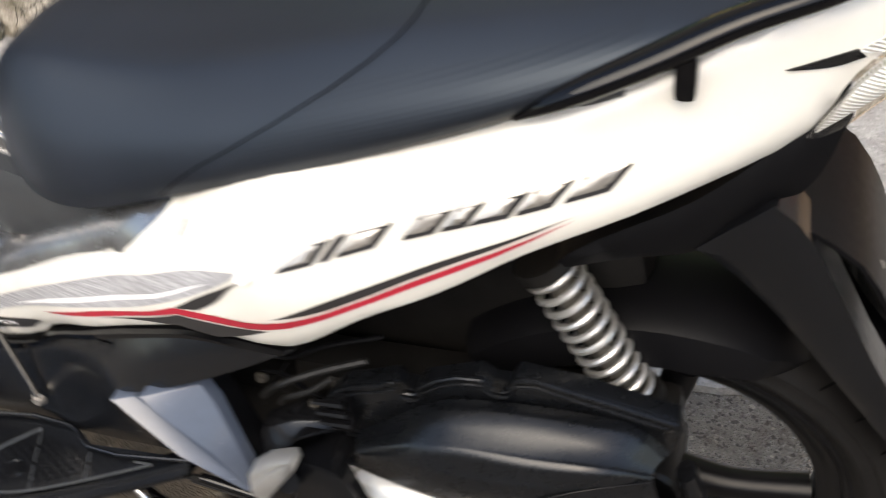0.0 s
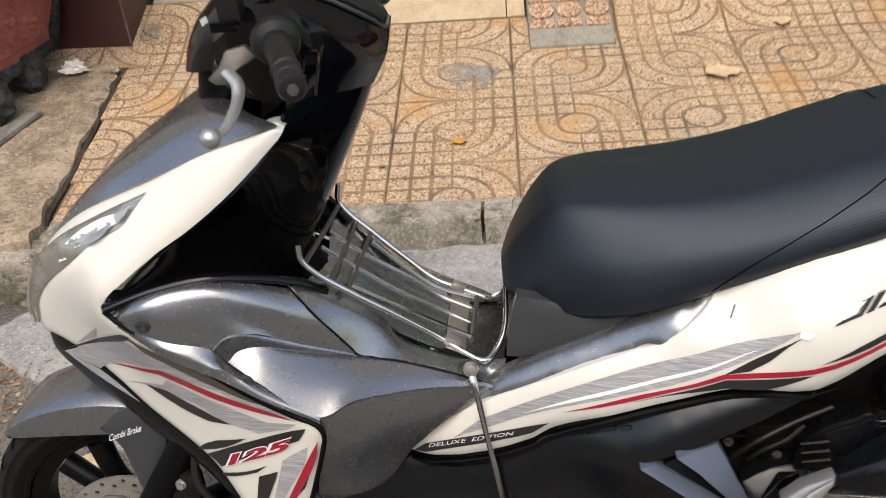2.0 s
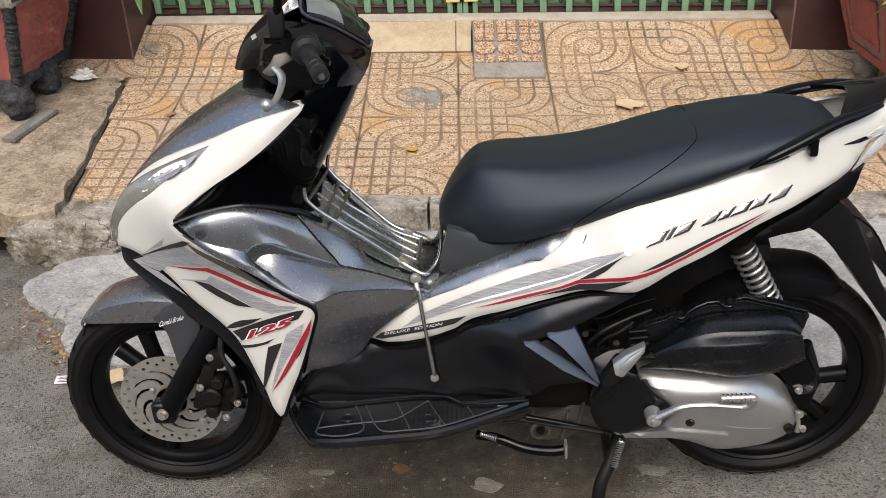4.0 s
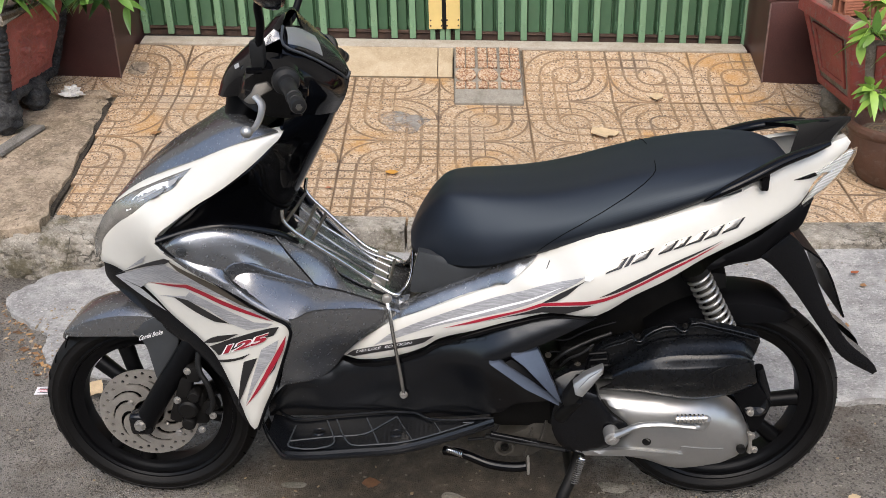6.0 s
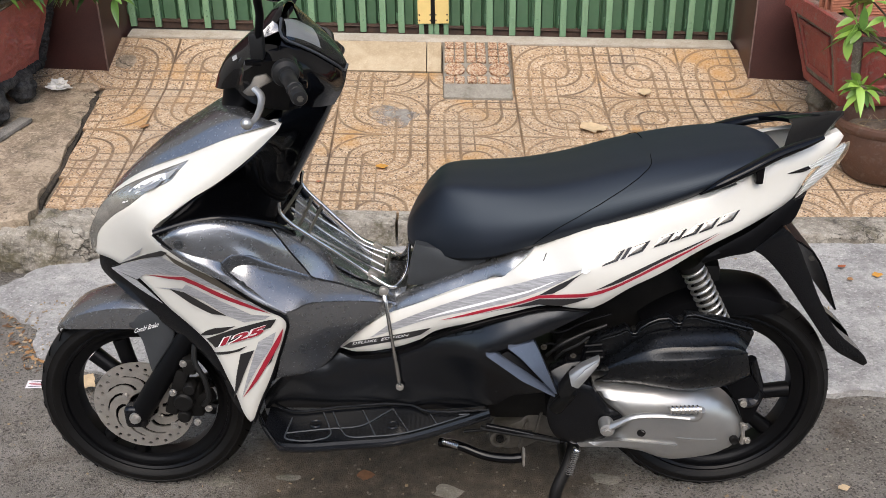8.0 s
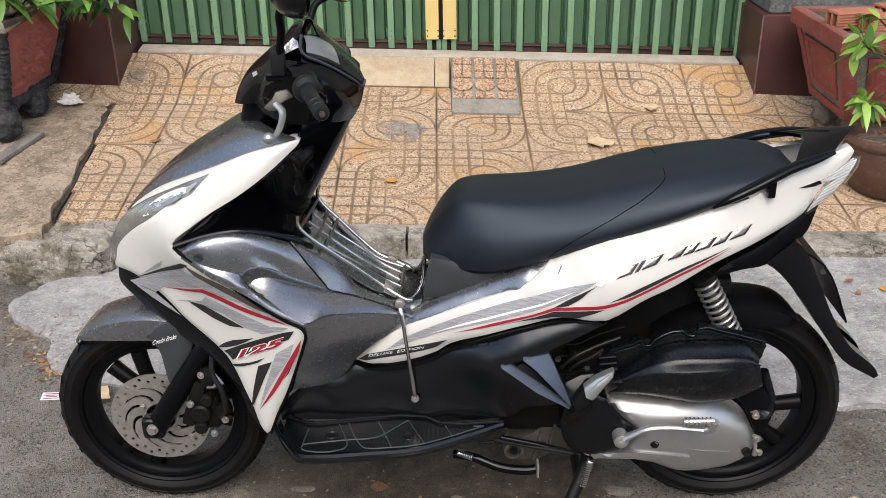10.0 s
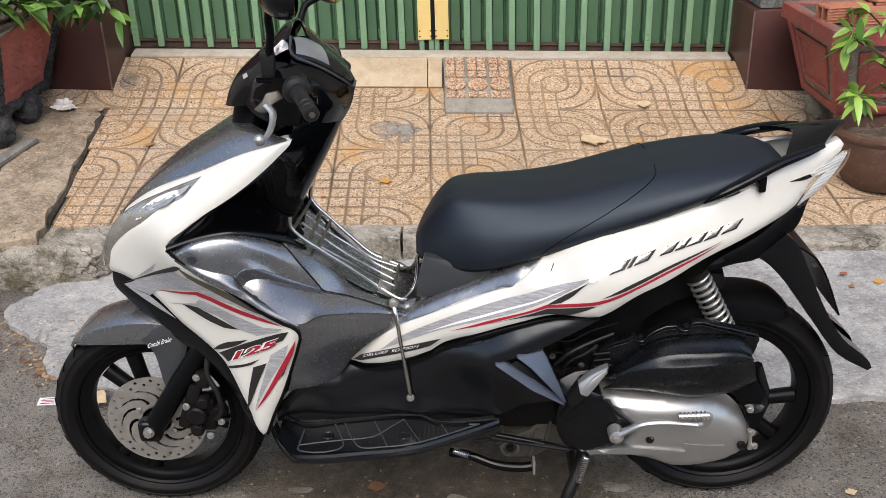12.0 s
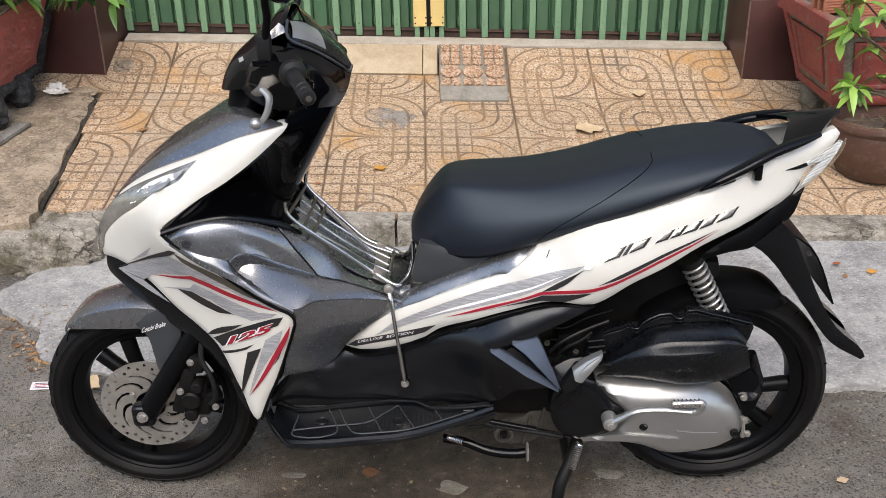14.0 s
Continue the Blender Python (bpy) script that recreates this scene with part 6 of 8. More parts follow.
decal("decal", [(0.983, 0.577), (1.028, 0.598), (1.083, 0.618), (1.149, 0.644), (1.23, 0.675), (1.138, 0.634), (1.035, 0.592)], SIDE, BLACKDECAL, side_cover, "black stripe decal", 0.002)
shell("scuff", [(0.884, 0.618), (0.887, 0.620), (0.893, 0.633), (0.891, 0.633)], SIDE, BLACKDECAL, side_cover, "short black scuff", proud=0.0015, thick=0, grid=0.01, soft=0, k=1, both=False)
shell("scuff", [(0.958, 0.621), (0.973, 0.619), (0.966, 0.612), (0.956, 0.613)], SIDE, WHITEDECAL, side_cover, "curled white decal tip", proud=0.004, thick=0.002, grid=0.01, soft=0, k=1, both=False)
decal("decal", [(0.469, 0.391), (0.486, 0.404), (0.549, 0.423), (0.616, 0.443), (0.661, 0.459), (0.637, 0.438), (0.616, 0.429), (0.485, 0.389)], SIDE, BLACKDECAL, side_cover, "black band behind the words", 0.002)


def on_skin(skin, origin, along, up, proud, side=-1):
    """Sets words out on a panel: origin, the end of the base line, and the top of the first letter, in (x, z)."""
    o, a, b = np.array(origin), np.array(along) - np.array(origin), np.array(up) - np.array(origin)

    def place(u, v):
        p = o + a * u + b * v
        return (p[0], side * (float(skin([p])[0]) + proud), p[1])
    return place


a, b, c = [(0.214, 0.431), (0.322, 0.480), (0.232, 0.462)]
lettering("125", 0.1, on_skin(FRONT, a, b, c, 0.0034), "number", WHITEDECAL, cover, bold=0.009)
lettering("125", 0.1, on_skin(FRONT, a, b, c, 0.0042), "number", RED, cover, bold=0.004)
a, b, c = [(0.489, 0.398), (0.610, 0.432), (0.493, 0.408)]
lettering("DELUXE  EDITION", 0.1, on_skin(SIDE, a, b, c, 0.0034), "words", WHITEDECAL, side_cover)
a, b, c = [(0.019, 0.419), (0.075, 0.438), (0.026, 0.437)]
lettering("Combi Brake", 0.1, on_skin(FIN, a, b, c, 0.006), "words", WHITEDECAL, fin, bold=0.001)

# chrome emblem: plain slanted shapes
base0, base1, up0 = [np.array(p) for p in [(0.996, 0.628), (1.259, 0.697), (1.006, 0.645)]]
for u0, u1, notch in ((0.0, 0.11, 0.55), (0.135, 0.165, 0.0), (0.19, 0.30, 0.0), (0.39, 0.48, 0.0), (0.505, 0.575, 0.0), (0.59, 0.70, 0.55), (0.725, 0.82, 0.0), (0.86, 0.975, 0.0)):
    o, d, e = base0, base1 - base0, (up0 - base0) + (base1 - base0) * 0.015
    top_left = u0 + (u1 - u0) * notch
    pts = [o + d * u0, o + d * u1, o + d * u1 + e, o + d * top_left + e]
    c = sum(pts) / 4
    low = [c + (p - c) * 1.06 + np.array((0.0010, -0.0014)) for p in pts]
    shell("emblem_edge", [tuple(p) for p in low], SIDE, BLACKDECAL, side_cover, "dark edge of the emblem", proud=0.0022, thick=0.002, grid=0.008, soft=0, k=1, both=False)
    shell("emblem", [tuple(p) for p in pts], SIDE, STEEL, side_cover, "chrome emblem shape", proud=0.004, thick=0.002, grid=0.006, soft=0.004, drop=0.003, k=1, both=False)

# ---- tail, grab rail, rear guard ----
TAIL = Skin([(1.2, 0.6, 0.095), (1.45, 0.75, 0.04), (1.55, 0.85, 0.01), (1.35, 0.65, 0.07), (1.3, 0.5, 0.075)])
shell("tail_cover", [(1.201, 0.584), (1.217, 0.602), (1.312, 0.656), (1.388, 0.715), (1.416, 0.726), (1.391, 0.662), (1.372, 0.655), (1.32, 0.606), (1.269, 0.598)], TAIL, MATTE, scooter, "matte black cover under the tail", thick=0.05)
shell("tail_lamp_back", [(1.392, 0.716), (1.416, 0.753), (1.452, 0.783), (1.483, 0.809), (1.493, 0.812), (1.489, 0.802), (1.463, 0.769), (1.43, 0.741)], SIDE, RIBBED, scooter, "silver tail lamp reflector", proud=0.0, thick=0.006, soft=0.003, drop=0.001, grid=0.006, k=2)
shell("tail_lamp", [(1.387, 0.714), (1.413, 0.756), (1.449, 0.785), (1.485, 0.813), (1.5, 0.818), (1.497, 0.801), (1.47, 0.767), (1.434, 0.738), (1.398, 0.712)], SIDE, LENS, scooter, "clear tail lamp lens", proud=0.003, thick=0.003, soft=0.004, drop=0.002, grid=0.006)
shell("indicator_reflector", [(1.408, 0.778), (1.427, 0.787), (1.455, 0.799), (1.485, 0.816), (1.481, 0.8), (1.454, 0.782), (1.429, 0.777)], SIDE, RIBBED, scooter, "ribbed silver indicator reflector", proud=0.0025, thick=0.003, soft=0.003, drop=0.001, k=2)
shell("indicator_reflector", [(1.365, 0.772), (1.41, 0.781), (1.416, 0.775), (1.397, 0.771)], SIDE, GLOSS, scooter, "dark indicator corner", proud=0.0025, thick=0.002, soft=0)
shell("indicator", [(1.365, 0.772), (1.409, 0.781), (1.439, 0.797), (1.487, 0.819), (1.484, 0.8), (1.454, 0.78), (1.41, 0.772)], SIDE, LENS, scooter, "clear rear indicator lens", proud=0.005, thick=0.002, soft=0.004, drop=0.002)
lo = [(1.185, -0.112, 0.749), (1.217, -0.115, 0.769), (1.274, -0.1, 0.792), (1.332, -0.08, 0.815), (1.39, -0.06, 0.830), (1.430, -0.042, 0.838)]
for s in (-1, 1):
    path = [(x, y if s < 0 else 2 * MIDDLE - y, z) for x, y, z in lo]
    part("grab_rail", tube_bm(path, [0.004, 0.012, 0.0150, 0.0150, 0.0135, 0.008], 14, 5, flat=0.7), GLOSS, scooter, "gloss black grab rail")
    x, y, z = (1.301, -0.092, 0.781)
    part("rail_stay", box_bm(0.016, 0.02, 0.036, 0.005, 2, (x, y if s < 0 else 2 * MIDDLE - y, z)), GLOSS, scooter)
wa = [(1.350, -0.066, 0.828), (1.39, -0.056, 0.835), (1.433, -0.040, 0.843)]
wb = [(1.372, -0.018, 0.842), (1.418, -0.012, 0.851), (1.466, -0.002, 0.859)]
wc = [(1.392, 0.03, 0.849), (1.44, 0.03, 0.861), (1.493, 0.03, 0.869)]
part("rail_wing", thicken(loft_bm([wa, wb, wc, flip(wb), flip(wa)], 14), 0.008), GLOSS, scooter, "gloss black grab rail end")
PLATE = Skin([(1.4, 0.3, 0.06), (1.6, 0.3, 0.055), (1.5, 0.6, 0.07), (1.4, 0.6, 0.075)])
shell("rear_guard", [(1.317, 0.61), (1.371, 0.66), (1.392, 0.642), (1.434, 0.566), (1.48, 0.476), (1.529, 0.402), (1.596, 0.341), (1.605, 0.324), (1.597, 0.317), (1.523, 0.363), (1.463, 0.439), (1.391, 0.538), (1.34, 0.594)], PLATE, SATIN, scooter, "black rear mudguard and plate carrier", thick=0.05)
q = [(1.394, -0.06, 0.633), (1.443, -0.06, 0.597), (1.512, -0.06, 0.463)]
pl = loft_bm([[q[0], tuple(np.array(q[1]) + (0.004, 0, 0)), q[2]], flip([q[0], tuple(np.array(q[1]) + (0.004, 0, 0)), q[2]])], 8)
part("rear_plate", thicken(pl, 0.004), MATTE, scooter, "rear plate seen edge-on")
part("plate_bolt", hex_bm(0.006, 0.005, (1.46, -0.02, 0.566)), BOLT, scooter)
mudguard("inner_guard", RAX, 0.274, 0.064, 58, 132, MATTE, "matte black inner mudguard", scooter, skirt=0.05)

# ---- shock absorber ----
top, bot = Vector((1.194, -0.07, 0.576)), Vector((1.275, -0.075, 0.421))
shock = part("shock_absorber", tube_bm([tuple(top), tuple(top.lerp(bot, 0.5)), tuple(bot)], [0.014, 0.012, 0.015], 14, 2), ALLOYDARK, scooter, "rear shock absorber")
ax = (bot - top).normalized()
e1 = ax.orthogonal().normalized()
e2 = ax.cross(e1)
turns, steps = 11.5, 22
coil = [top.lerp(bot, i / (turns * steps)) + (e1 * math.cos(2 * math.pi * i / steps) + e2 * math.sin(2 * math.pi * i / steps)) * 0.0230 for i in range(int(turns * steps) + 1)]
part("spring", tube_bm([tuple(p) for p in coil], 0.0036, 8, 1), ALLOY, shock, "silver coil spring")
for p in (top, bot):
    part("collar", tube_bm([tuple(p - ax * 0.006), tuple(p + ax * 0.006)], 0.029, 18, 1), DKMETAL, shock)

# ---- engine, air box, drive cover ----
plate = [(0.975, -0.132, 0.396), (0.985, -0.134, 0.422), (1.007, -0.136, 0.446), (1.046, -0.136, 0.46), (1.061, -0.136, 0.467), (1.069, -0.136, 0.456), (1.082, -0.136, 0.456), (1.089, -0.136, 0.468), (1.144, -0.136, 0.49), (1.157, -0.136, 0.48), (1.171, -0.136, 0.48), (1.179, -0.136, 0.496), (1.231, -0.134, 0.487), (1.318, -0.13, 0.461), (1.323, -0.13, 0.448), (1.317, -0.13, 0.42), (1.292, -0.13, 0.365), (1.054, -0.13, 0.354), (0.994, -0.13, 0.358)]
part("air_box_plate", facet_bm(plate, 0.02, 0.002), AIRBOX, scooter, "black air box back plate with bolt lugs")
rows = [[(1.015, -0.143, 0.388), (1.043, -0.143, 0.408), (1.109, -0.142, 0.456), (1.153, -0.141, 0.464), (1.233, -0.139, 0.464), (1.282, -0.137, 0.456), (1.315, -0.136, 0.423)],
    [(1.017, -0.149, 0.389), (1.047, -0.149, 0.409), (1.108, -0.149, 0.457), (1.153, -0.149, 0.466), (1.231, -0.147, 0.466), (1.278, -0.146, 0.458), (1.311, -0.142, 0.426)],
    [(1.017, -0.154, 0.389), (1.049, -0.155, 0.41), (1.108, -0.156, 0.457), (1.153, -0.156, 0.466), (1.229, -0.155, 0.467), (1.275, -0.153, 0.458), (1.308, -0.148, 0.428)],
    [(1.021, -0.163, 0.39), (1.092, -0.18, 0.437), (1.125, -0.183, 0.448), (1.202, -0.183, 0.451), (1.265, -0.177, 0.447), (1.301, -0.162, 0.424)],
    [(1.022, -0.166, 0.389), (1.093, -0.184, 0.435), (1.125, -0.187, 0.446), (1.201, -0.188, 0.45), (1.265, -0.182, 0.447), (1.302, -0.165, 0.424)],
    [(1.022, -0.169, 0.387), (1.1, -0.193, 0.425), (1.146, -0.196, 0.428), (1.201, -0.196, 0.431), (1.261, -0.188, 0.431), (1.303, -0.167, 0.421)],
    [(1.024, -0.17, 0.383), (1.102, -0.196, 0.42), (1.146, -0.199, 0.423), (1.201, -0.199, 0.426), (1.261, -0.19, 0.425), (1.304, -0.168, 0.417)],
    [(1.019, -0.168, 0.37), (1.107, -0.198, 0.392), (1.204, -0.2, 0.397), (1.261, -0.192, 0.401), (1.309, -0.168, 0.397)],
    [(1.003, -0.158, 0.352), (1.074, -0.182, 0.365), (1.131, -0.186, 0.357), (1.177, -0.186, 0.35), (1.268, -0.18, 0.36), (1.318, -0.158, 0.366)],
    [(1.001, -0.14, 0.336), (1.078, -0.165, 0.348), (1.136, -0.165, 0.337), (1.183, -0.165, 0.33), (1.275, -0.16, 0.341), (1.326, -0.14, 0.35)]]
bead = [(x, y - 0.003, z - 0.002) for x, y, z in plate[:14]]
part("rim_bead", tube_bm(bead, 0.0024, 8, 3), AIRBOX, scooter, "rounded bead along the air box rim")
part("rim_bead", tube_bm([(x * 0.985 + 0.017, y - 0.004, z - 0.009) for x, y, z in plate[1:14]], 0.0018, 8, 3), AIRBOX, scooter)
part("air_box_cover", thicken(loft_bm(rows, 40, across=2), 0.004), AIRBOX, scooter, "black air box cover with moulded ridges", sharp=60)
part("cover_line", tube_bm([(1.154, -0.185, 0.358), (1.192, -0.202, 0.403), (1.24, -0.196, 0.428), (1.303, -0.17, 0.425)], 0.0011, 6, 3), MATTE, scooter)
part("cover_line", tube_bm([(1.216, -0.184, 0.365), (1.267, -0.18, 0.368), (1.305, -0.165, 0.365)], 0.0013, 6, 3), SATIN, scooter)
part("air_duct", facet_bm([(1.007, -0.14, 0.444), (1.019, -0.15, 0.401), (1.01, -0.15, 0.392), (0.972, -0.14, 0.384), (0.978, -0.138, 0.409)], 0.02, 0.002), MATTE, scooter, "black air duct")
for i in range(3):
    a, b = [(0.976, -0.148, 0.43), (1.01, -0.15, 0.435)]
    part("cooling_rib", tube_bm(shift([a, b], 0.002 * i, 0, -0.015 * i), [0.0035, 0.005], 6, 1, flat=0.6), MATTE, scooter)
for p in [(1.072, -0.14, 0.469), (1.165, -0.14, 0.493), (1.313, -0.134, 0.453)]:
    part("bolt", hex_bm(0.0045, 0.007, (p[0], p[1] - 0.004, p[2])), DKMETAL, scooter)
DRIVE = Skin([(0.869, 0.299, 0.165), (0.929, 0.28, 0.17), (0.995, 0.335, 0.17), (1.046, 0.274, 0.185), (1.259, 0.316, 0.165), (1.327, 0.214, 0.15), (1.28, 0.143, 0.15), (1.169, 0.134, 0.155), (0.969, 0.183, 0.16), (1.126, 0.284, 0.192), (1.214, 0.242, 0.185), (1.097, 0.215, 0.185)])
drive = shell("drive_cover", [(0.993, 0.333), (1.066, 0.336), (1.159, 0.330), (1.236, 0.311), (1.288, 0.277), (1.317, 0.242), (1.328, 0.211), (1.322, 0.175), (1.279, 0.147), (1.218, 0.135), (1.163, 0.134), (1.103, 0.166), (1.029, 0.179), (0.963, 0.181), (0.957, 0.191), (1.038, 0.213), (1.058, 0.26), (1.028, 0.292)], DRIVE, ALLOY, scooter, "silver alloy drive cover", proud=0.0, thick=0.06, soft=0.03, drop=0.022, both=False)
shell("drive_cover_front", [(0.911, 0.325), (0.928, 0.35), (0.991, 0.343), (1.002, 0.328), (1.027, 0.297), (1.054, 0.282), (1.064, 0.266), (1.047, 0.246), (1.031, 0.224), (0.992, 0.196), (0.969, 0.19), (0.933, 0.201), (0.914, 0.225), (0.901, 0.278)], DRIVE, SATIN, scooter, "black front of the drive cover", proud=0.004, thick=0.05, soft=0.012, drop=0.006, both=False)
shell("drive_rib", [(0.968, 0.199), (1.061, 0.219), (1.132, 0.214), (1.176, 0.206), (1.063, 0.199), (0.975, 0.189)], DRIVE, ALLOY, drive, proud=0.010, thick=0.01, soft=0.006, both=False)
# the maker's mark as a plain raised bar, and the round plug
shell("mark", [(1.17, 0.23), (1.263, 0.209), (1.263, 0.199), (1.17, 0.22)], DRIVE, ALLOY, drive, proud=0.0025, thick=0.003, soft=0.002, drop=0.001, both=False)
for p in [(1.098, -0.186, 0.242), (1.302, -0.162, 0.203)]:
    bm = spin_bm([(0, 0.0), (0.006, 0.0), (0.0085, -0.0015), (0.0095, 0.001), (0.0095, 0.008)], 20)
    bmesh.ops.translate(bm, vec=(p[0], p[1] - 0.004, p[2]), verts=bm.verts)
    part("plug", bm, DKMETAL, drive)
kick = [(1.022, -0.208, 0.268), (1.042, -0.215, 0.284), (1.072, -0.222, 0.305), (1.118, -0.225, 0.311), (1.187, -0.225, 0.305)]
lever = part("kick_starter", tube_bm(kick, [0.012, 0.0095, 0.008, 0.008, 0.0085], 10, 5, flat=0.8), ALLOY, scooter, "silver kick-start lever")
x, y, z = kick[0]
bm = spin_bm([(0, -0.012), (0.008, -0.012), (0.015, -0.009), (0.016, 0.02), (0, 0.02)], 20)
bmesh.ops.translate(bm, vec=(x, y, z), verts=bm.verts)
boss = part("boss", bm, ALLOY, lever)
part("bolt", hex_bm(0.007, 0.006, (x, y - 0.012, z)), BOLT, lever)
ka, kb = [(1.141, -0.235, 0.331), (1.203, -0.235, 0.333)]
part("pedal", tube_bm([ka, kb], 0.0075, 10, 1), STEEL, lever, "ribbed kick pedal")
part("riser", tube_bm([kick[-1], tuple(np.array(kick[-1]) + (0.012, -0.004, 0.006)), kb], 0.009, 10, 3), ALLOY, lever)
for i in range(7):
    p = Vector(ka).lerp(Vector(kb), (i + 0.5) / 7.5)
    part("pedal_ring", tube_bm([tuple(p - Vector((0.0015, 0, 0))), tuple(p + Vector((0.0015, 0, 0)))], 0.0095, 10, 1), CHROME, lever)
part("carrier_arm", tube_bm([(1.306, -0.12, 0.296), (1.327, -0.125, 0.282), (1.346, -0.125, 0.291), (1.329, -0.12, 0.38)], [0.02, 0.026, 0.02, 0.014], 10, 3, flat=0.7), SATIN, scooter, "black rear bracket")
part("bracket_plate", facet_bm([(1.276, -0.142, 0.329), (1.324, -0.142, 0.354), (1.361, -0.14, 0.301), (1.344, -0.14, 0.245), (1.328, -0.14, 0.22), (1.307, -0.142, 0.275)], 0.012, 0.003), MATTE, scooter, "black rear engine bracket")
for p in [(1.315, -0.15, 0.288), (1.324, -0.15, 0.23), (1.333, -0.15, 0.194)]:
    part("bolt", hex_bm(0.0058, 0.008, p), STEEL, scooter)
part("adjuster", tube_bm([(1.319, -0.148, 0.236), (1.324, -0.15, 0.208), (1.325, -0.148, 0.185)], [0.005, 0.004, 0.006], 8, 2), STEEL, scooter, "brake cable adjuster")
# dark crankcase and frame seen between the covers
for size, at in (((0.36, 0.10, 0.20), (1.10, 0.03, 0.45)), ((0.30, 0.18, 0.16), (0.92, 0, 0.28)), ((0.20, 0.14, 0.12), (1.10, 0, 0.25)), ((0.40, 0.05, 0.06), (1.12, -0.06, 0.38))):
    part("crankcase", box_bm(*size, 0.03 if min(size) > 0.06 else 0.015, 2, at), DKMETAL, scooter, "near-black crankcase block")
part("crankcase_wall", facet_bm([(0.783, -0.085, 0.147), (0.795, -0.085, 0.171), (0.821, -0.085, 0.184), (0.852, -0.085, 0.197), (0.879, -0.085, 0.23), (0.898, -0.085, 0.24), (0.914, -0.085, 0.194), (0.93, -0.085, 0.159), (0.946, -0.085, 0.136), (0.922, -0.085, 0.129), (0.891, -0.085, 0.142), (0.866, -0.085, 0.126), (0.822, -0.085, 0.121), (0.795, -0.085, 0.13)], 0.05, 0.004), ALLOYDARK, scooter, "dirty grey alloy crankcase wall")
bm = spin_bm([(0, -0.006), (0.008, -0.006), (0.009, 0.002), (0.015, 0.002), (0.016, -0.008), (0.022, -0.007), (0.024, 0.02)], 28)
bmesh.ops.translate(bm, vec=(0.806, -0.105, 0.167), verts=bm.verts)
part("crankcase_boss", bm, ALLOYDARK, scooter)
part("bolt", hex_bm(0.007, 0.008, (0.806, -0.109, 0.167)), DKMETAL, scooter)
for at in [(0.859, -0.088, 0.165), (0.89, -0.088, 0.187)]:
    part("case_rib", box_bm(0.006, 0.012, 0.075, 0.002, 2, at, turn=pose(0, 0, 0, 0, 12, 0)), ALLOYDARK, scooter)
part("frame_tube", tube_bm([(0.775, -0.12, 0.21), (0.851, -0.12, 0.192), (0.945, -0.12, 0.167)], 0.0062, 10, 3), SATIN, scooter, "black lower frame tube")
for path, r in (([(0.988, -0.12, 0.435), (0.964, -0.13, 0.421), (0.935, -0.13, 0.405), (0.919, -0.12, 0.381)], 0.003), ([(0.901, -0.12, 0.389), (0.929, -0.13, 0.422), (0.976, -0.12, 0.442), (1.024, -0.11, 0.456)], 0.004), ([(0.763, -0.12, 0.205), (0.838, -0.12, 0.189), (0.936, -0.13, 0.176)], 0.006), ([(0.726, -0.11, 0.188), (0.801, -0.11, 0.194), (0.876, -0.11, 0.185)], 0.004)):
    part("cable", tube_bm(path, r, 8, 5), GRIP, scooter)

for path, r in zip([[(0.935, -0.11, 0.436), (0.912, -0.12, 0.405), (0.898, -0.12, 0.373)], [(0.895, -0.1, 0.439), (0.93, -0.105, 0.437), (0.976, -0.1, 0.457), (1.035, -0.09, 0.471)], [(0.89, -0.1, 0.402), (0.914, -0.1, 0.406), (0.944, -0.1, 0.381), (0.968, -0.1, 0.367)], [(0.884, -0.09, 0.431), (0.907, -0.09, 0.465), (0.966, -0.08, 0.479)]], (0.0012, 0.0028, 0.003, 0.004)):
    part("cable", tube_bm(path, r, 8, 5), MATTE, scooter)
for at in [(0.957, -0.115, 0.384), (0.896, -0.105, 0.401), (0.985, -0.11, 0.418)]:
    part("clip_bolt", hex_bm(0.005, 0.006, at), ALLOYDARK, scooter)
# ---- foot peg, stands ----
peg = part("foot_peg", facet_bm([(0.995, -0.235, 0.452), (0.994, -0.232, 0.436), (0.97, -0.238, 0.405), (0.955, -0.238, 0.384), (0.941, -0.236, 0.388), (0.937, -0.226, 0.406), (0.961, -0.226, 0.428)], 0.02, 0.003), ALLOY, scooter, "folded silver pillion foot peg")
part("peg_face", facet_bm([(0.992, -0.238, 0.45), (0.984, -0.24, 0.43), (0.96, -0.242, 0.403), (0.947, -0.242, 0.408), (0.965, -0.236, 0.427)], 0.003, 0.001), ALLOY, peg)
part("peg_knuckle", facet_bm([(0.938, -0.222, 0.401), (0.954, -0.232, 0.38), (0.941, -0.228, 0.361), (0.922, -0.215, 0.344), (0.919, -0.208, 0.356)], 0.03, 0.004), DKMETAL, peg, "dark grey knuckle")
part("peg_bracket", tube_bm([(0.92, -0.165, 0.29), (0.933, -0.18, 0.318), (0.951, -0.19, 0.347)], [0.016, 0.014, 0.011], 10, 3), DKMETAL, scooter)
part("side_stand", tube_bm([(0.675, -0.12, 0.166), (0.713, -0.14, 0.173), (0.774, -0.155, 0.156), (0.829, -0.165, 0.156), (0.851, -0.165, 0.159)], [0.011, 0.0105, 0.0105, 0.011, 0.011], 12, 4), GLOSS, scooter, "black side stand, folded up")
part("side_stand_foot", box_bm(0.006, 0.026, 0.036, 0.004, 2, (0.855, -0.165, 0.161)), STEEL, scooter)


def coil_spring(name, a, b, r, wire, turns, material, parent):
    a, b = Vector(a), Vector(b)
    t = (b - a).normalized()
    u = t.orthogonal().normalized()
    w = t.cross(u)
    n = int(turns * 14)
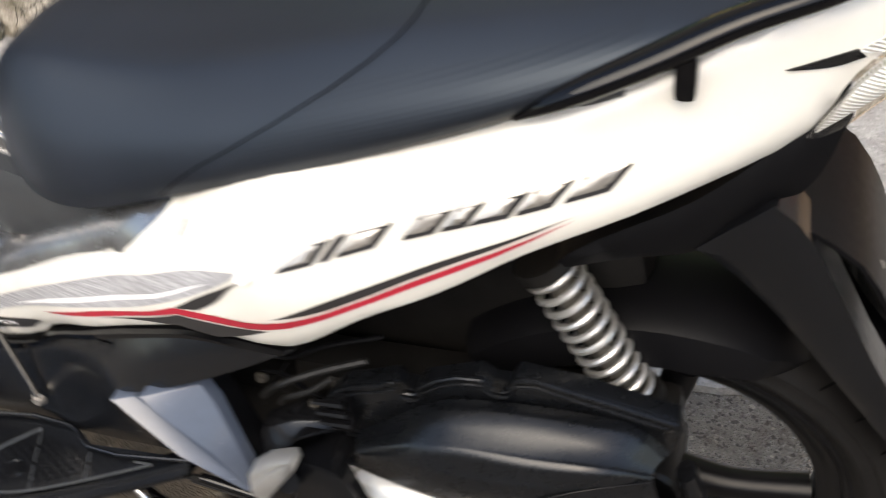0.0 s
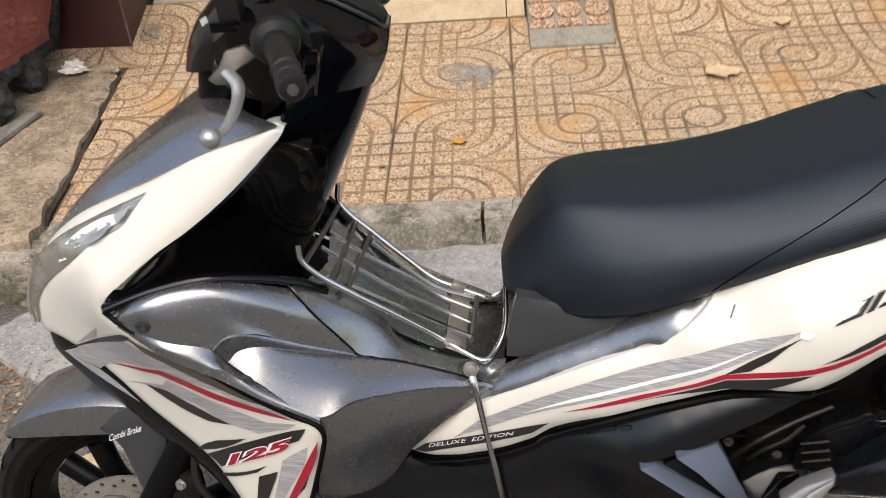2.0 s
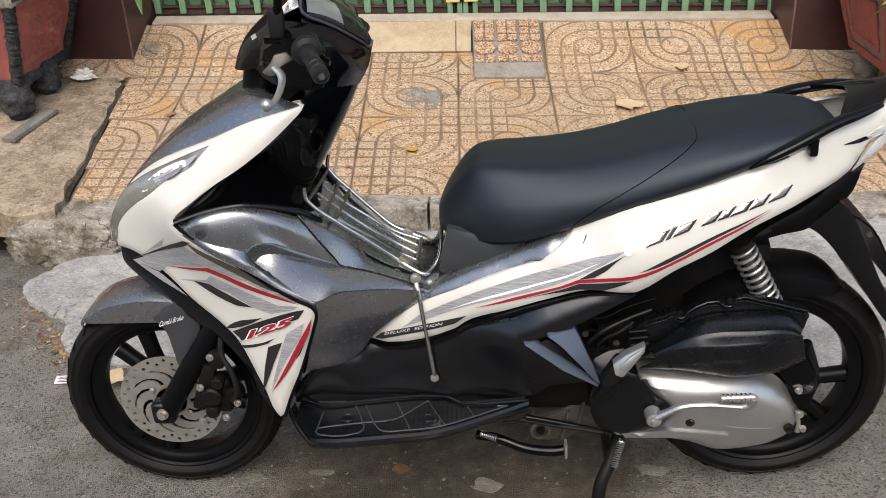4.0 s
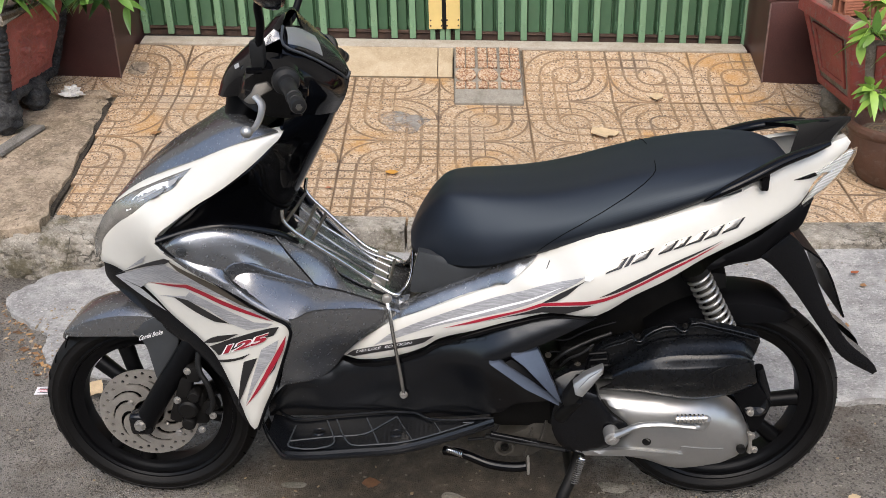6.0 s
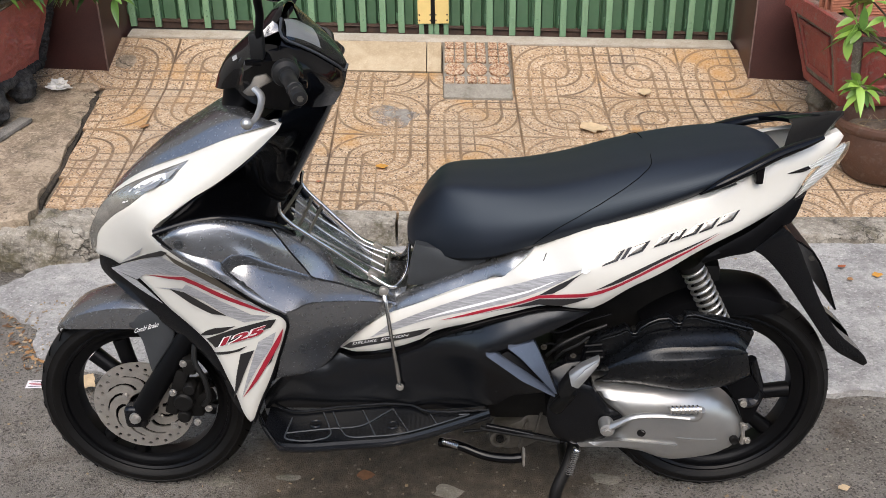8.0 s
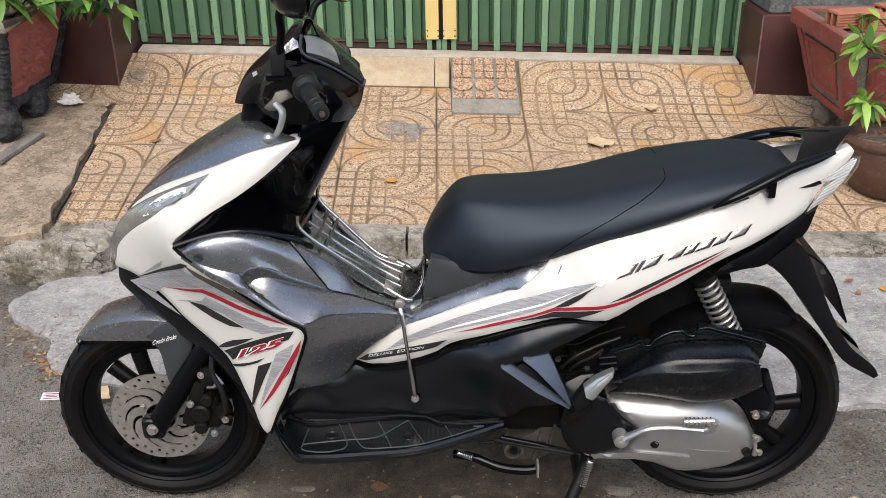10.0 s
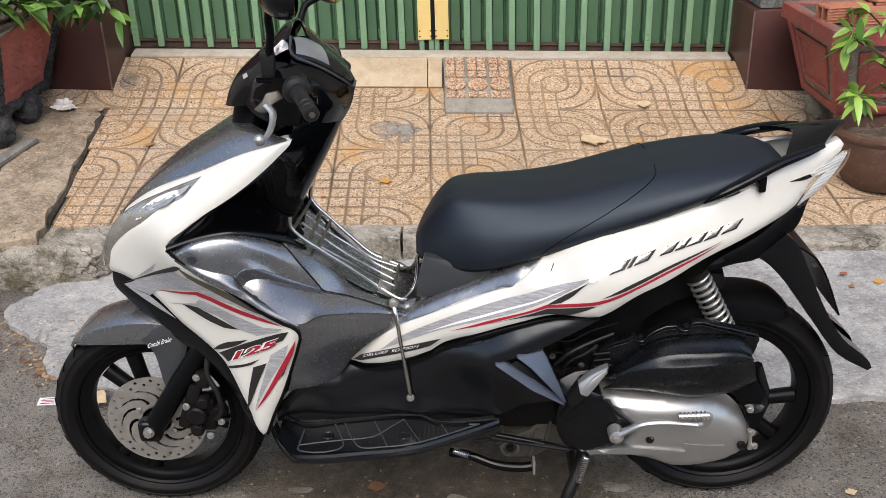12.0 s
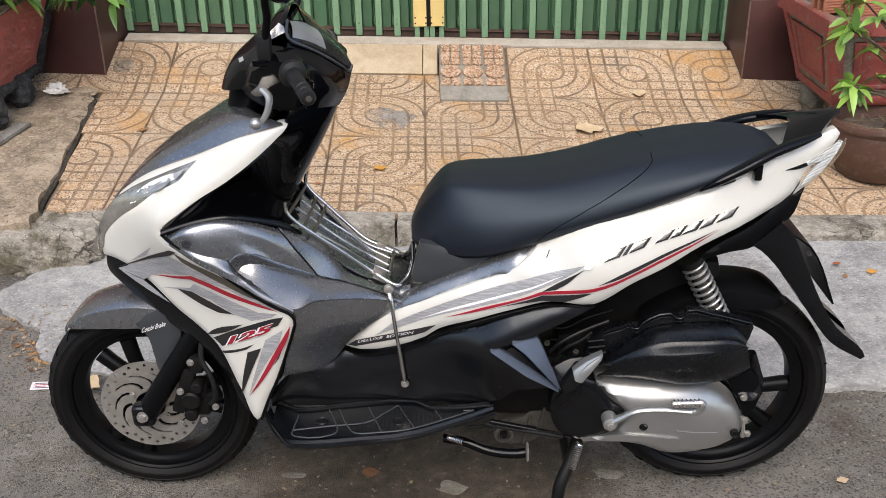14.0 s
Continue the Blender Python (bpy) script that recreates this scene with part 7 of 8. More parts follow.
    part(name, tube_bm([tuple(a.lerp(b, i / n) + (u * math.cos(2 * math.pi * i / 14) + w * math.sin(2 * math.pi * i / 14)) * r) for i in range(n + 1)], wire, 6, 1), material, parent, "bright steel spring")


sa, sb = [(0.682, -0.13, 0.176), (0.716, -0.15, 0.177)]
coil_spring("spring", sa, sb, 0.006, 0.0016, 9, CHROME, scooter)
stand = part("centre_stand", tube_bm([(0.972, -0.1, 0.153), (0.955, -0.14, 0.122), (0.929, -0.17, 0.077), (0.922, -0.18, 0.038)], 0.014, 12, 3), DKMETAL, scooter, "black centre stand, lowered")
part("stand_leg", tube_bm(flip([(0.972, -0.1, 0.153), (0.955, -0.14, 0.122), (0.929, -0.17, 0.077), (0.922, -0.18, 0.038)]), 0.014, 12, 3), DKMETAL, stand)
part("stand_bar", tube_bm([tuple((0.949, -0.15, 0.107)), tuple(flip([(0.949, -0.15, 0.107)])[0])], 0.011, 12, 1), DKMETAL, stand)
sa, sb = [(0.974, -0.13, 0.156), (0.954, -0.16, 0.11)]
coil_spring("spring", sa, sb, 0.0085, 0.002, 13, CHROME, stand)

# ---- handlebar cover, dash, grips, levers, mirrors ----
vis0 = [(0.232, 0.03, 0.933), (0.243, 0.03, 0.963), (0.262, 0.03, 0.994), (0.309, 0.03, 1.037), (0.346, 0.03, 1.069), (0.369, 0.03, 1.092), (0.386, 0.03, 1.096)]
vis2 = [(0.292, -0.045, 0.949), (0.301, -0.055, 0.976), (0.321, -0.07, 1.011), (0.346, -0.075, 1.035), (0.368, -0.068, 1.059), (0.382, -0.055, 1.075), (0.389, -0.045, 1.081)]
vis1 = [(0.252, -0.01, 0.937), (0.27, -0.022, 0.975), (0.293, -0.03, 1.005), (0.333, -0.032, 1.045), (0.361, -0.028, 1.072), (0.38, -0.02, 1.091), (0.389, -0.012, 1.094)]
part("visor", thicken(loft_bm([vis2, vis1, vis0, flip(vis1), flip(vis2)], 30, across=4), 0.003), GLOSS, scooter, "smoked black visor on the handlebar cover")
body0 = [(0.29, -0.045, 0.949), (0.321, -0.07, 1.011), (0.355, -0.078, 1.04), (0.391, -0.088, 1.04), (0.435, -0.076, 1.027), (0.471, -0.035, 0.993), (0.497, 0.02, 0.958)]
body1 = [(0.295, -0.06, 0.951), (0.332, -0.105, 0.994), (0.369, -0.12, 1.018), (0.401, -0.125, 1.019), (0.439, -0.105, 1.003), (0.47, -0.05, 0.959), (0.488, 0.02, 0.925)]
body2 = [(0.305, -0.06, 0.937), (0.334, -0.09, 0.93), (0.366, -0.105, 0.925), (0.398, -0.105, 0.922), (0.423, -0.09, 0.922), (0.449, -0.04, 0.908), (0.47, 0.02, 0.895)]
part("handlebar_cover", thicken(loft_bm([body0, body1, body2], 40, across=5), 0.004), GLOSS, scooter, "gloss black handlebar cover")
part("handlebar_cover", thicken(loft_bm([flip(body0), flip(body1), flip(body2)], 40, across=5), 0.004), GLOSS, scooter, "gloss black handlebar cover")
dash0 = [(0.389, -0.045, 1.08), (0.399, -0.01, 1.074), (0.418, 0.03, 1.058), (0.455, 0.03, 1.031), (0.482, 0.03, 1.001), (0.498, 0.03, 0.971)]
dash1 = [(0.393, -0.088, 1.04), (0.413, -0.082, 1.034), (0.436, -0.072, 1.023), (0.462, -0.045, 1.001), (0.481, -0.012, 0.978), (0.497, 0.028, 0.957)]
mid_d = [tuple((np.array(a) + np.array(b)) / 2 + np.array((0.004, 0, 0.006))) for a, b in zip(dash0, dash1)]
part("dash", thicken(loft_bm([dash0, mid_d, dash1], 24, across=4), 0.004), GLOSS, scooter, "black instrument surround")
part("dash", thicken(loft_bm([flip(dash0), flip(mid_d), flip(dash1)], 24, across=4), 0.004), SATIN, scooter, "black instrument surround")
blend = lambda u, v, w=0.0: tuple(np.array(spread(dash0, 41)[int(u * 40)]) * (1 - v) + np.array(spread(dash1, 41)[int(u * 40)]) * v + np.array((0.004 * 4 * v * (1 - v), 0, 0.006 * 4 * v * (1 - v))) + np.array((0.3, -0.5, 0.8)) * w)
pane = [[blend(u, v, 0.004) for u in (0.06, 0.2, 0.4, 0.6, 0.8, 0.93)] for v in (0.08, 0.35, 0.62, 0.84)]
part("dial_glass", thicken(loft_bm(pane, 20, across=3), 0.002), SMOKE, scooter, "smoked instrument glass")
face = [[blend(u, v, 0.0025) for u in (0.05, 0.2, 0.35, 0.5)] for v in (0.10, 0.3, 0.5, 0.74)]
part("dial_face", loft_bm(face, 20, across=4), SILVERDECAL, scooter, "grey instrument face")
# White strip laid in for the bright highlight on the instrument glass.
part("dial_highlight", loft_bm([[blend(u, v, 0.0034) for u in (0.34, 0.42, 0.52)] for v in (0.30, 0.46)], 8, across=2), WHITE, scooter, "white strip painted as the highlight on the dial glass")
part("dial_rim", tube_bm([blend(u, v, 0.004) for u, v in ((0.02, 0.06), (0.02, 0.8), (0.2, 0.92), (0.4, 0.94), (0.6, 0.95), (0.8, 0.96), (0.96, 0.96), (0.98, 0.5))], 0.0028, 8, 3), DARKGREY, scooter, "grey edge of the instrument panel")
# Grey facet added for the light reflected at the dark visor's corner.
part("visor_sheen", facet_bm([(0.357, -0.085, 1.063), (0.379, -0.07, 1.082), (0.388, -0.07, 1.074), (0.39, -0.078, 1.065), (0.365, -0.088, 1.055)], 0.003, 0.0008), GREY, scooter, "grey facet standing in for the reflection on the visor")
pod = [[(0.328, -0.105, 1.017), (0.359, -0.125, 1.034), (0.392, -0.135, 1.042), (0.42, -0.13, 1.033), (0.434, -0.115, 1.01)], [(0.329, -0.125, 1.003), (0.363, -0.155, 1.024), (0.396, -0.165, 1.031), (0.425, -0.16, 1.021), (0.439, -0.135, 0.996)], [(0.321, -0.11, 0.978), (0.352, -0.135, 0.993), (0.389, -0.15, 1), (0.423, -0.15, 0.985), (0.437, -0.125, 0.967)], [(0.323, -0.095, 0.947), (0.353, -0.115, 0.939), (0.387, -0.125, 0.935), (0.412, -0.12, 0.933), (0.427, -0.105, 0.94)]]
part("switch_pod", thicken(loft_bm(pod, 24, across=4), 0.004), GLOSS, scooter, "black switch housing")
part("switch", box_bm(0.03, 0.012, 0.012, 0.003, 2, (0.354, -0.15, 1.026)), GLOSS, scooter)
part("switch", box_bm(0.016, 0.014, 0.016, 0.004, 2, (0.439, -0.145, 0.984)), GLOSS, scooter)
part("badge", facet_bm([(0.289, -0.042, 1.008), (0.298, -0.044, 1.013), (0.3, -0.046, 1.006), (0.291, -0.044, 1.001)], 0.002, 0), SILVERDECAL, scooter, "small grey sticker")
far0, far1 = [Vector(p) for p in [(0.429, 0.2, 0.985), (0.441, 0.36, 0.921)]]
g0, g1 = [Vector(p) for p in [(0.419, -0.2, 1.019), (0.464, -0.335, 1.014)]]


def grip(s):
    a, b = (g0, g1) if s < 0 else (far0, far1)
    t = (b - a).normalized()
    prof = [(-0.05, 0.016), (-0.012, 0.018), (-0.01, 0.031), (0.0, 0.034), (0.008, 0.031), (0.012, 0.020), (0.03, 0.0175), (0.032, 0.0195), (0.036, 0.0195), (0.038, 0.0175), (0.07, 0.0172), (0.10, 0.0175), (0.102, 0.0195), (0.107, 0.0195), (0.109, 0.017), (0.128, 0.017), (0.130, 0.0145), (0.134, 0.0145), (0.136, 0.0185), (0.150, 0.0185), (0.155, 0.015), (0.156, 0.006)]
    L = (b - a).length / 0.15
    g = part("grip", tube_bm([tuple(a + t * d * L) for d, r in prof], [r * 0.75 for d, r in prof], 20, 1), GRIP, scooter, "black rubber handlebar grip")
    part("bar_end", tube_bm([tuple(b + t * 0.004), tuple(b + t * 0.009)], 0.0055, 6, 1), ALLOYDARK, g)
    return a, b


for s in (-1, 1):
    grip(s)
path = [(0.362, -0.198, 0.991), (0.374, -0.21, 0.982), (0.3765, -0.225, 0.972), (0.375, -0.255, 0.961), (0.370, -0.275, 0.955), (0.363, -0.29, 0.956)]
lv = part("brake_lever", tube_bm(path, [0.0075, 0.0075, 0.0062, 0.0054, 0.0048, 0.0044], 12, 5, flat=0.65), ALLOY, scooter, "silver brake lever")
part("lever_root", facet_bm([(0.392, -0.185, 1.000), (0.381, -0.185, 1.013), (0.361, -0.19, 1.010), (0.353, -0.195, 0.996), (0.338, -0.195, 0.983), (0.347, -0.197, 0.977), (0.360, -0.198, 0.977), (0.373, -0.195, 0.991)], 0.009, 0.0025), ALLOYDARK, lv, "broad flat lever root")
bm = bmesh.new()
bmesh.ops.create_uvsphere(bm, u_segments=18, v_segments=12, radius=0.0105)
bmesh.ops.translate(bm, vec=path[-1], verts=bm.verts)
part("ball_end", bm, ALLOY, lv)
for stem, out in (([(0.361, -0.14, 1.053), (0.369, -0.15, 1.084), (0.374, -0.155, 1.11), (0.375, -0.165, 1.142), (0.387, -0.18, 1.166)], -1), ([(0.358, 0.14, 1.043), (0.369, 0.17, 1.055), (0.376, 0.19, 1.075), (0.385, 0.2, 1.095), (0.41, 0.215, 1.108)], 1)):
    st = part("mirror_stem", tube_bm(stem, [0.008] + [0.0075] * (len(stem) - 1), 12, 5), MATTE, scooter, "black mirror stem")
    part("stem_boot", box_bm(0.026, 0.026, 0.05, 0.006, 2, stem[0]), GRIP, st)
    bm = bmesh.new()
    bmesh.ops.create_uvsphere(bm, u_segments=28, v_segments=16, radius=1)
    for v in bm.verts:
        v.co = Vector((v.co.x * (0.045 if v.co.x < 0 else 0.006), v.co.y * 0.075, v.co.z * 0.045))
    m = pose(stem[-1][0] + (0.03 if out < 0 else 0.035), stem[-1][1] + out * 0.04, stem[-1][2] + 0.026, 0, 0, -22 * out)
    bmesh.ops.transform(bm, matrix=m, verts=bm.verts)
    mir = part("mirror", bm, SATIN, scooter, "black rear-view mirror")
    bm = bmesh.new()
    bmesh.ops.create_circle(bm, cap_ends=True, segments=40, radius=1)
    for v in bm.verts:
        v.co = Vector((0.0075, v.co.x * 0.07, v.co.y * 0.041))
    bmesh.ops.transform(bm, matrix=m, verts=bm.verts)
    part("mirror_glass", bm, MIRROR, mir, "mirror glass")

# ---- chrome rack over the tunnel, and its hook rod ----
rack = new("luggage_rack")
rack.parent = scooter
rack["label"] = "chrome wire rack over the tunnel"
R = 0.0042
left = [(0.358, -0.072, 0.721), (0.359, -0.075, 0.702), (0.367, -0.075, 0.688), (0.416, -0.07, 0.644), (0.471, -0.06, 0.598), (0.521, -0.05, 0.554), (0.557, -0.06, 0.532), (0.58, -0.066, 0.524), (0.594, -0.05, 0.528), (0.606, -0.03, 0.542), (0.611, 0.03, 0.578)]
right = [(0.372, 0.142, 0.706), (0.368, 0.14, 0.681), (0.374, 0.138, 0.668), (0.409, 0.134, 0.631), (0.464, 0.127, 0.577), (0.501, 0.12, 0.546), (0.534, 0.115, 0.532), (0.581, 0.105, 0.516), (0.596, 0.08, 0.532), (0.61, 0.035, 0.576)]
part("rail", tube_bm(left, R, 10, 5), RACK, rack)
part("rail", tube_bm(right, R, 10, 5), RACK, rack)
for pts in ([(0.408, -0.045, 0.642), (0.48, -0.035, 0.59), (0.525, -0.02, 0.553), (0.563, -0.02, 0.532)], [(0.368, 0, 0.678), (0.412, 0.01, 0.634), (0.474, 0.02, 0.58), (0.521, 0.03, 0.545), (0.56, 0.03, 0.521)], [(0.37, 0.05, 0.675), (0.411, 0.06, 0.631), (0.47, 0.07, 0.582), (0.511, 0.075, 0.544), (0.557, 0.075, 0.518)], [(0.416, 0.1, 0.627), (0.46, 0.1, 0.582), (0.503, 0.098, 0.546), (0.558, 0.096, 0.524)]):
    part("bar", tube_bm(pts, R * 0.8, 8, 4), RACK, rack)
# Chrome bars in dark alloy: their duller reflections are put into the colour.
for pts in ([(0.363, -0.075, 0.694), (0.364, 0.05, 0.677), (0.368, 0.137, 0.672)], [(0.392, -0.07, 0.664), (0.392, 0.05, 0.653), (0.39, 0.133, 0.644)], [(0.411, -0.07, 0.648), (0.41, 0.05, 0.633), (0.411, 0.13, 0.627)], [(0.561, -0.03, 0.533), (0.562, 0.05, 0.525), (0.563, 0.098, 0.525)]):
    part("cross_bar", tube_bm(pts, R * 0.85, 8, 3), ALLOYDARK, rack)
for p in [(0.537, -0.05, 0.547), (0.534, 0.115, 0.534)]:
    part("clamp", box_bm(0.022, 0.012, 0.014, 0.004, 2, p, turn=pose(0, 0, 0, 0, 35, 0)), STEEL, rack)
part("strap_plate", box_bm(0.03, 0.15, 0.003, 0.001, 1, (0.537, 0.04, 0.52), turn=pose(0, 0, 0, 0, 30, 0)), STEEL, rack)
part("hook_rod", tube_bm([(0.562, -0.088, 0.524), (0.567, -0.1, 0.502), (0.574, -0.11, 0.446), (0.586, -0.117, 0.352), (0.591, -0.12, 0.31)], [0.005, 0.0045, 0.004, 0.004, 0.004], 8, 4), RACK, rack, "chrome rod with a hook eye")
part("hook_nut", hex_bm(0.0065, 0.008, (0.59, -0.118, 0.311)), STEEL, rack)
for p in [(0.562, -0.09, 0.527)]:
    bm = spin_bm([(0, -0.006), (0.0055, -0.006), (0.0095, -0.004), (0.0105, 0.004), (0, 0.004)], 18)
    bmesh.ops.translate(bm, vec=p, verts=bm.verts)
    part("eye", bm, STEEL, rack)
part("steering_stem", tube_bm([(0.33, MIDDLE, 0.62), (0.27, MIDDLE, 0.80), (0.30, MIDDLE, 0.98)], 0.04, 16, 3), MATTE, scooter)

# clear lenses let the daylight through to their reflectors
for ob in bpy.data.objects:
    if ob.type == "MESH" and ob.data.materials and ob.data.materials[0] == LENS:
        ob.visible_shadow = False


# ---- planters, pots and plants ----
def red_paint(name, base, dark, wear=0.6, scale=5.0):
    g = Graph(name)
    n, m, f = g.noise(scale, 8, 0.7), g.noise(scale * 6, 6, 0.7), g.noise(220, 3)
    col = g.ramp(n, [(0.3, dark), (0.6, base)])
    col = g.mix(g.ramp(m, [(0.54, 0.0), (0.66, wear)]), col, (0.20, 0.17, 0.14))
    g.set(Base_Color=col, Roughness=0.62)
    g.bump(g.math("ADD", g.math("MULTIPLY", m, 0.8), g.math("MULTIPLY", f, 0.3)), 0.8, 0.008)
    return g.m


REDPOT = red_paint("worn_red_planter_paint", (0.31, 0.066, 0.050), (0.17, 0.036, 0.030), 0.7)
REDDUSTY = red_paint("dusty_red_planter_paint", (0.36, 0.095, 0.075), (0.22, 0.06, 0.048), 0.4, 9)
POTGREY = concrete("bare_planter_concrete", (0.15, 0.13, 0.10), (0.23, 0.20, 0.16), (0.31, 0.27, 0.22), moss=0.3)
BLACKROCK = concrete("black_rough_cement", (0.022, 0.022, 0.023), (0.042, 0.042, 0.043), (0.085, 0.083, 0.08), relief=1.0, grain=60)
CLAY = red_paint("brown_glazed_clay", (0.11, 0.05, 0.03), (0.06, 0.03, 0.02), 0.3, 4)
SOIL = concrete("dry_soil", (0.09, 0.07, 0.052), (0.14, 0.11, 0.082), (0.22, 0.175, 0.135), relief=1.0)
BRICK = stock("hollow_red_brick", (0.34, 0.13, 0.075), 0.8, var=0.2, scale=20, bump=0.3, bscale=150)


def frustum(x0, x1, y0, y1, z0, z1, flare, bm=None):
    """A box that widens towards its top by flare on each side."""
    own = bm or bmesh.new()
    lo = [own.verts.new(p) for p in ((x0, y0, z0), (x1, y0, z0), (x1, y1, z0), (x0, y1, z0))]
    hi = [own.verts.new(p) for p in ((x0 - flare, y0 - flare, z1), (x1 + flare, y0 - flare, z1), (x1 + flare, y1 + flare, z1), (x0 - flare, y1 + flare, z1))]
    own.faces.new(lo[::-1])
    own.faces.new(hi)
    for i in range(4):
        own.faces.new((lo[i], lo[(i + 1) % 4], hi[(i + 1) % 4], hi[i]))
    return own


def rough_mesh(bm, amount, freq, cuts=0):
    if cuts:
        bmesh.ops.subdivide_edges(bm, edges=bm.edges[:], cuts=cuts, use_grid_fill=True)
    bm.normal_update()
    for v in bm.verts:
        v.co += v.normal * amount * noise.noise(v.co * freq)
    return bm


def knob_foot(at, r, h, material, parent, name="foot"):
    bm = bmesh.new()
    bmesh.ops.create_icosphere(bm, subdivisions=4, radius=1)
    for v in bm.verts:
        d = v.co.copy()
        k = 1 + 0.14 * noise.noise(d * 2.4 + Vector(at) * 5) + 0.06 * noise.noise(d * 7) + 0.07 * math.sin(d.z * 11 + 2 * d.x)
        v.co = Vector((d.x * r * k, d.y * r * k * 1.15, d.z * h * 0.5 * k + h * 0.5))
    bmesh.ops.translate(bm, vec=at, verts=bm.verts)
    return part(name, bm, material, parent)


def face_panel(name, corners, inset, lift, material, parent, relief=0.0, seed=0.0):
    """A raised or sunk panel on a face given by its four corners, pulled in by inset."""
    c = [Vector(p) for p in corners]
    n = (c[1] - c[0]).cross(c[3] - c[0]).normalized()
    m = 64 if relief > 0.01 else 24
    bm = bmesh.new()
    rows = []
    for j in range(m + 1):
        row = []
        for i in range(m + 1):
            u, v = inset + (1 - 2 * inset) * i / m, inset + (1 - 2 * inset) * j / m
            p = (c[0] * (1 - u) + c[1] * u) * (1 - v) + (c[3] * (1 - u) + c[2] * u) * v
            e = min(i, m - i, j, m - j) / m
            k = lift * min(1, e * 14) + relief * (max(0, noise.noise((u * 7 + seed, v * 7, seed)) + 0.1) + (0.5 * noise.noise((u * 26, v * 26, seed)) if relief > 0.01 else 0)) * min(1, e * 5)
            row.append(bm.verts.new(p + n * k))
        rows.append(row)
    for j in range(m):
        for i in range(m):
            bm.faces.new((rows[j][i], rows[j][i + 1], rows[j + 1][i + 1], rows[j + 1][i]))
    return part(name, bm, material, parent)


def quad_ring(name, quad, a, b, lift, depth, material, parent):
    """A flat frame on a four-cornered face, between two insets, with bevelled edges."""
    c = [Vector(p) for p in quad]
    n = (c[1] - c[0]).cross(c[3] - c[0]).normalized()
    across, up = (c[1] - c[0]).length, (c[3] - c[0]).length

    def at(k, h):
        u, v = k / across, k / up
        pts = []
        for s_, t_ in ((u, v), (1 - u, v), (1 - u, 1 - v), (u, 1 - v)):
            pts.append((c[0] * (1 - s_) + c[1] * s_) * (1 - t_) + (c[3] * (1 - s_) + c[2] * s_) * t_ + n * h)
        return pts
    e = min(0.006, (b - a) * 0.3)
    loops = [at(a, lift - depth), at(a, lift - e * 0.6), at(a + e, lift), at(b - e, lift), at(b, lift - e * 0.6), at(b, lift - depth)]
    bm = bmesh.new()
    rings = []
    for loop in loops:
        ring = []
        for i in range(4):
            for k in range(10):
                p = loop[i].lerp(loop[(i + 1) % 4], k / 10)
                ring.append(bm.verts.new(p + n * 0.003 * noise.noise(p * 30)))
        rings.append(ring)
    for p, q in zip(rings, rings[1:]):
        for k in range(40):
            bm.faces.new((p[k], p[(k + 1) % 40], q[(k + 1) % 40], q[k]))
    return part(name, bm, material, parent)


def square_planter(x0, x1, y0, y1, z0, z1, flare, body, panel, edge, label, foot_mat, feet, rough=0.0):
    root = thing("planter", label, "planter")
    bm = frustum(x0, x1, y0, y1, z0, z1, flare)
    if rough:
        rough_mesh(bm, rough, 25, 16)
    part("body", bm, body, root)
    f, z = flare, z1
    lo = [(x0, y0, z0), (x1, y0, z0), (x1, y1, z0), (x0, y1, z0)]
    hi = [(x0 - f, y0 - f, z1), (x1 + f, y0 - f, z1), (x1 + f, y1 + f, z1), (x0 - f, y1 + f, z1)]
    for i in range(4):
        j = (i + 1) % 4
        quad = (lo[i], lo[j], hi[j], hi[i])
        if not rough:
            quad_ring("stile", quad, -0.004, 0.036, 0.010, 0.014, edge, root)
            quad_ring("bare_band", quad, 0.036, 0.068, 0.003, 0.006, POTGREY, root)
            quad_ring("panel_frame", quad, 0.068, 0.090, 0.012, 0.014, edge, root)
            face_panel("panel", quad, 0.19, 0.004, panel, root, 0.009, i * 3.1)
        else:
            face_panel("panel", quad, 0.13, 0.007, panel, root, 0.022, i * 3.1)
            a, b, c, d = [Vector(p) for p in quad]
            for p, q in ((a, d), (b, c), (a, b)):
                k = 60
                path = [tuple(p.lerp(q, t / k) + Vector((noise.noise((t * 0.6, i, 1)), noise.noise((t * 0.6, i, 5)), noise.noise((t * 0.6, i, 9)))) * 0.007) for t in range(k + 1)]
                part("corner_rock", tube_bm(path, [0.022 + 0.009 * noise.noise((t * 1.7, i, 3)) + 0.007 * noise.noise((t * 4.1, i, 6)) for t in range(k + 1)], 11, 1), edge, root)
    if rough:
        rim = [(x0 - f - 0.012, y0 - f - 0.012, z), (x1 + f + 0.012, y0 - f - 0.012, z), (x1 + f + 0.012, y1 + f + 0.012, z), (x0 - f - 0.012, y1 + f + 0.012, z)]
        part("rim", tube_bm(rim, 0.024, 8, 1, closed=True), POTGREY, root)
    else:
        o = f + 0.016
        ring = [(x0 - o, y0 - o, z), (x1 + o, y0 - o, z), (x1 + o, y1 + o, z), (x0 - o, y1 + o, z)]
        quad_ring("rim", ring, 0.0, 0.05, 0.026, 0.062, edge, root)
        quad_ring("rim_top", ring, 0.010, 0.046, 0.029, 0.01, RIMGREY, root)
    part("soil", rough_mesh(box_bm(x1 - x0 + 2 * f - 0.06, y1 - y0 + 2 * f - 0.06, 0.02, 0.005, 1, ((x0 + x1) / 2, (y0 + y1) / 2, z1 + 0.004)), 0.008, 14, 12), SOIL, root)
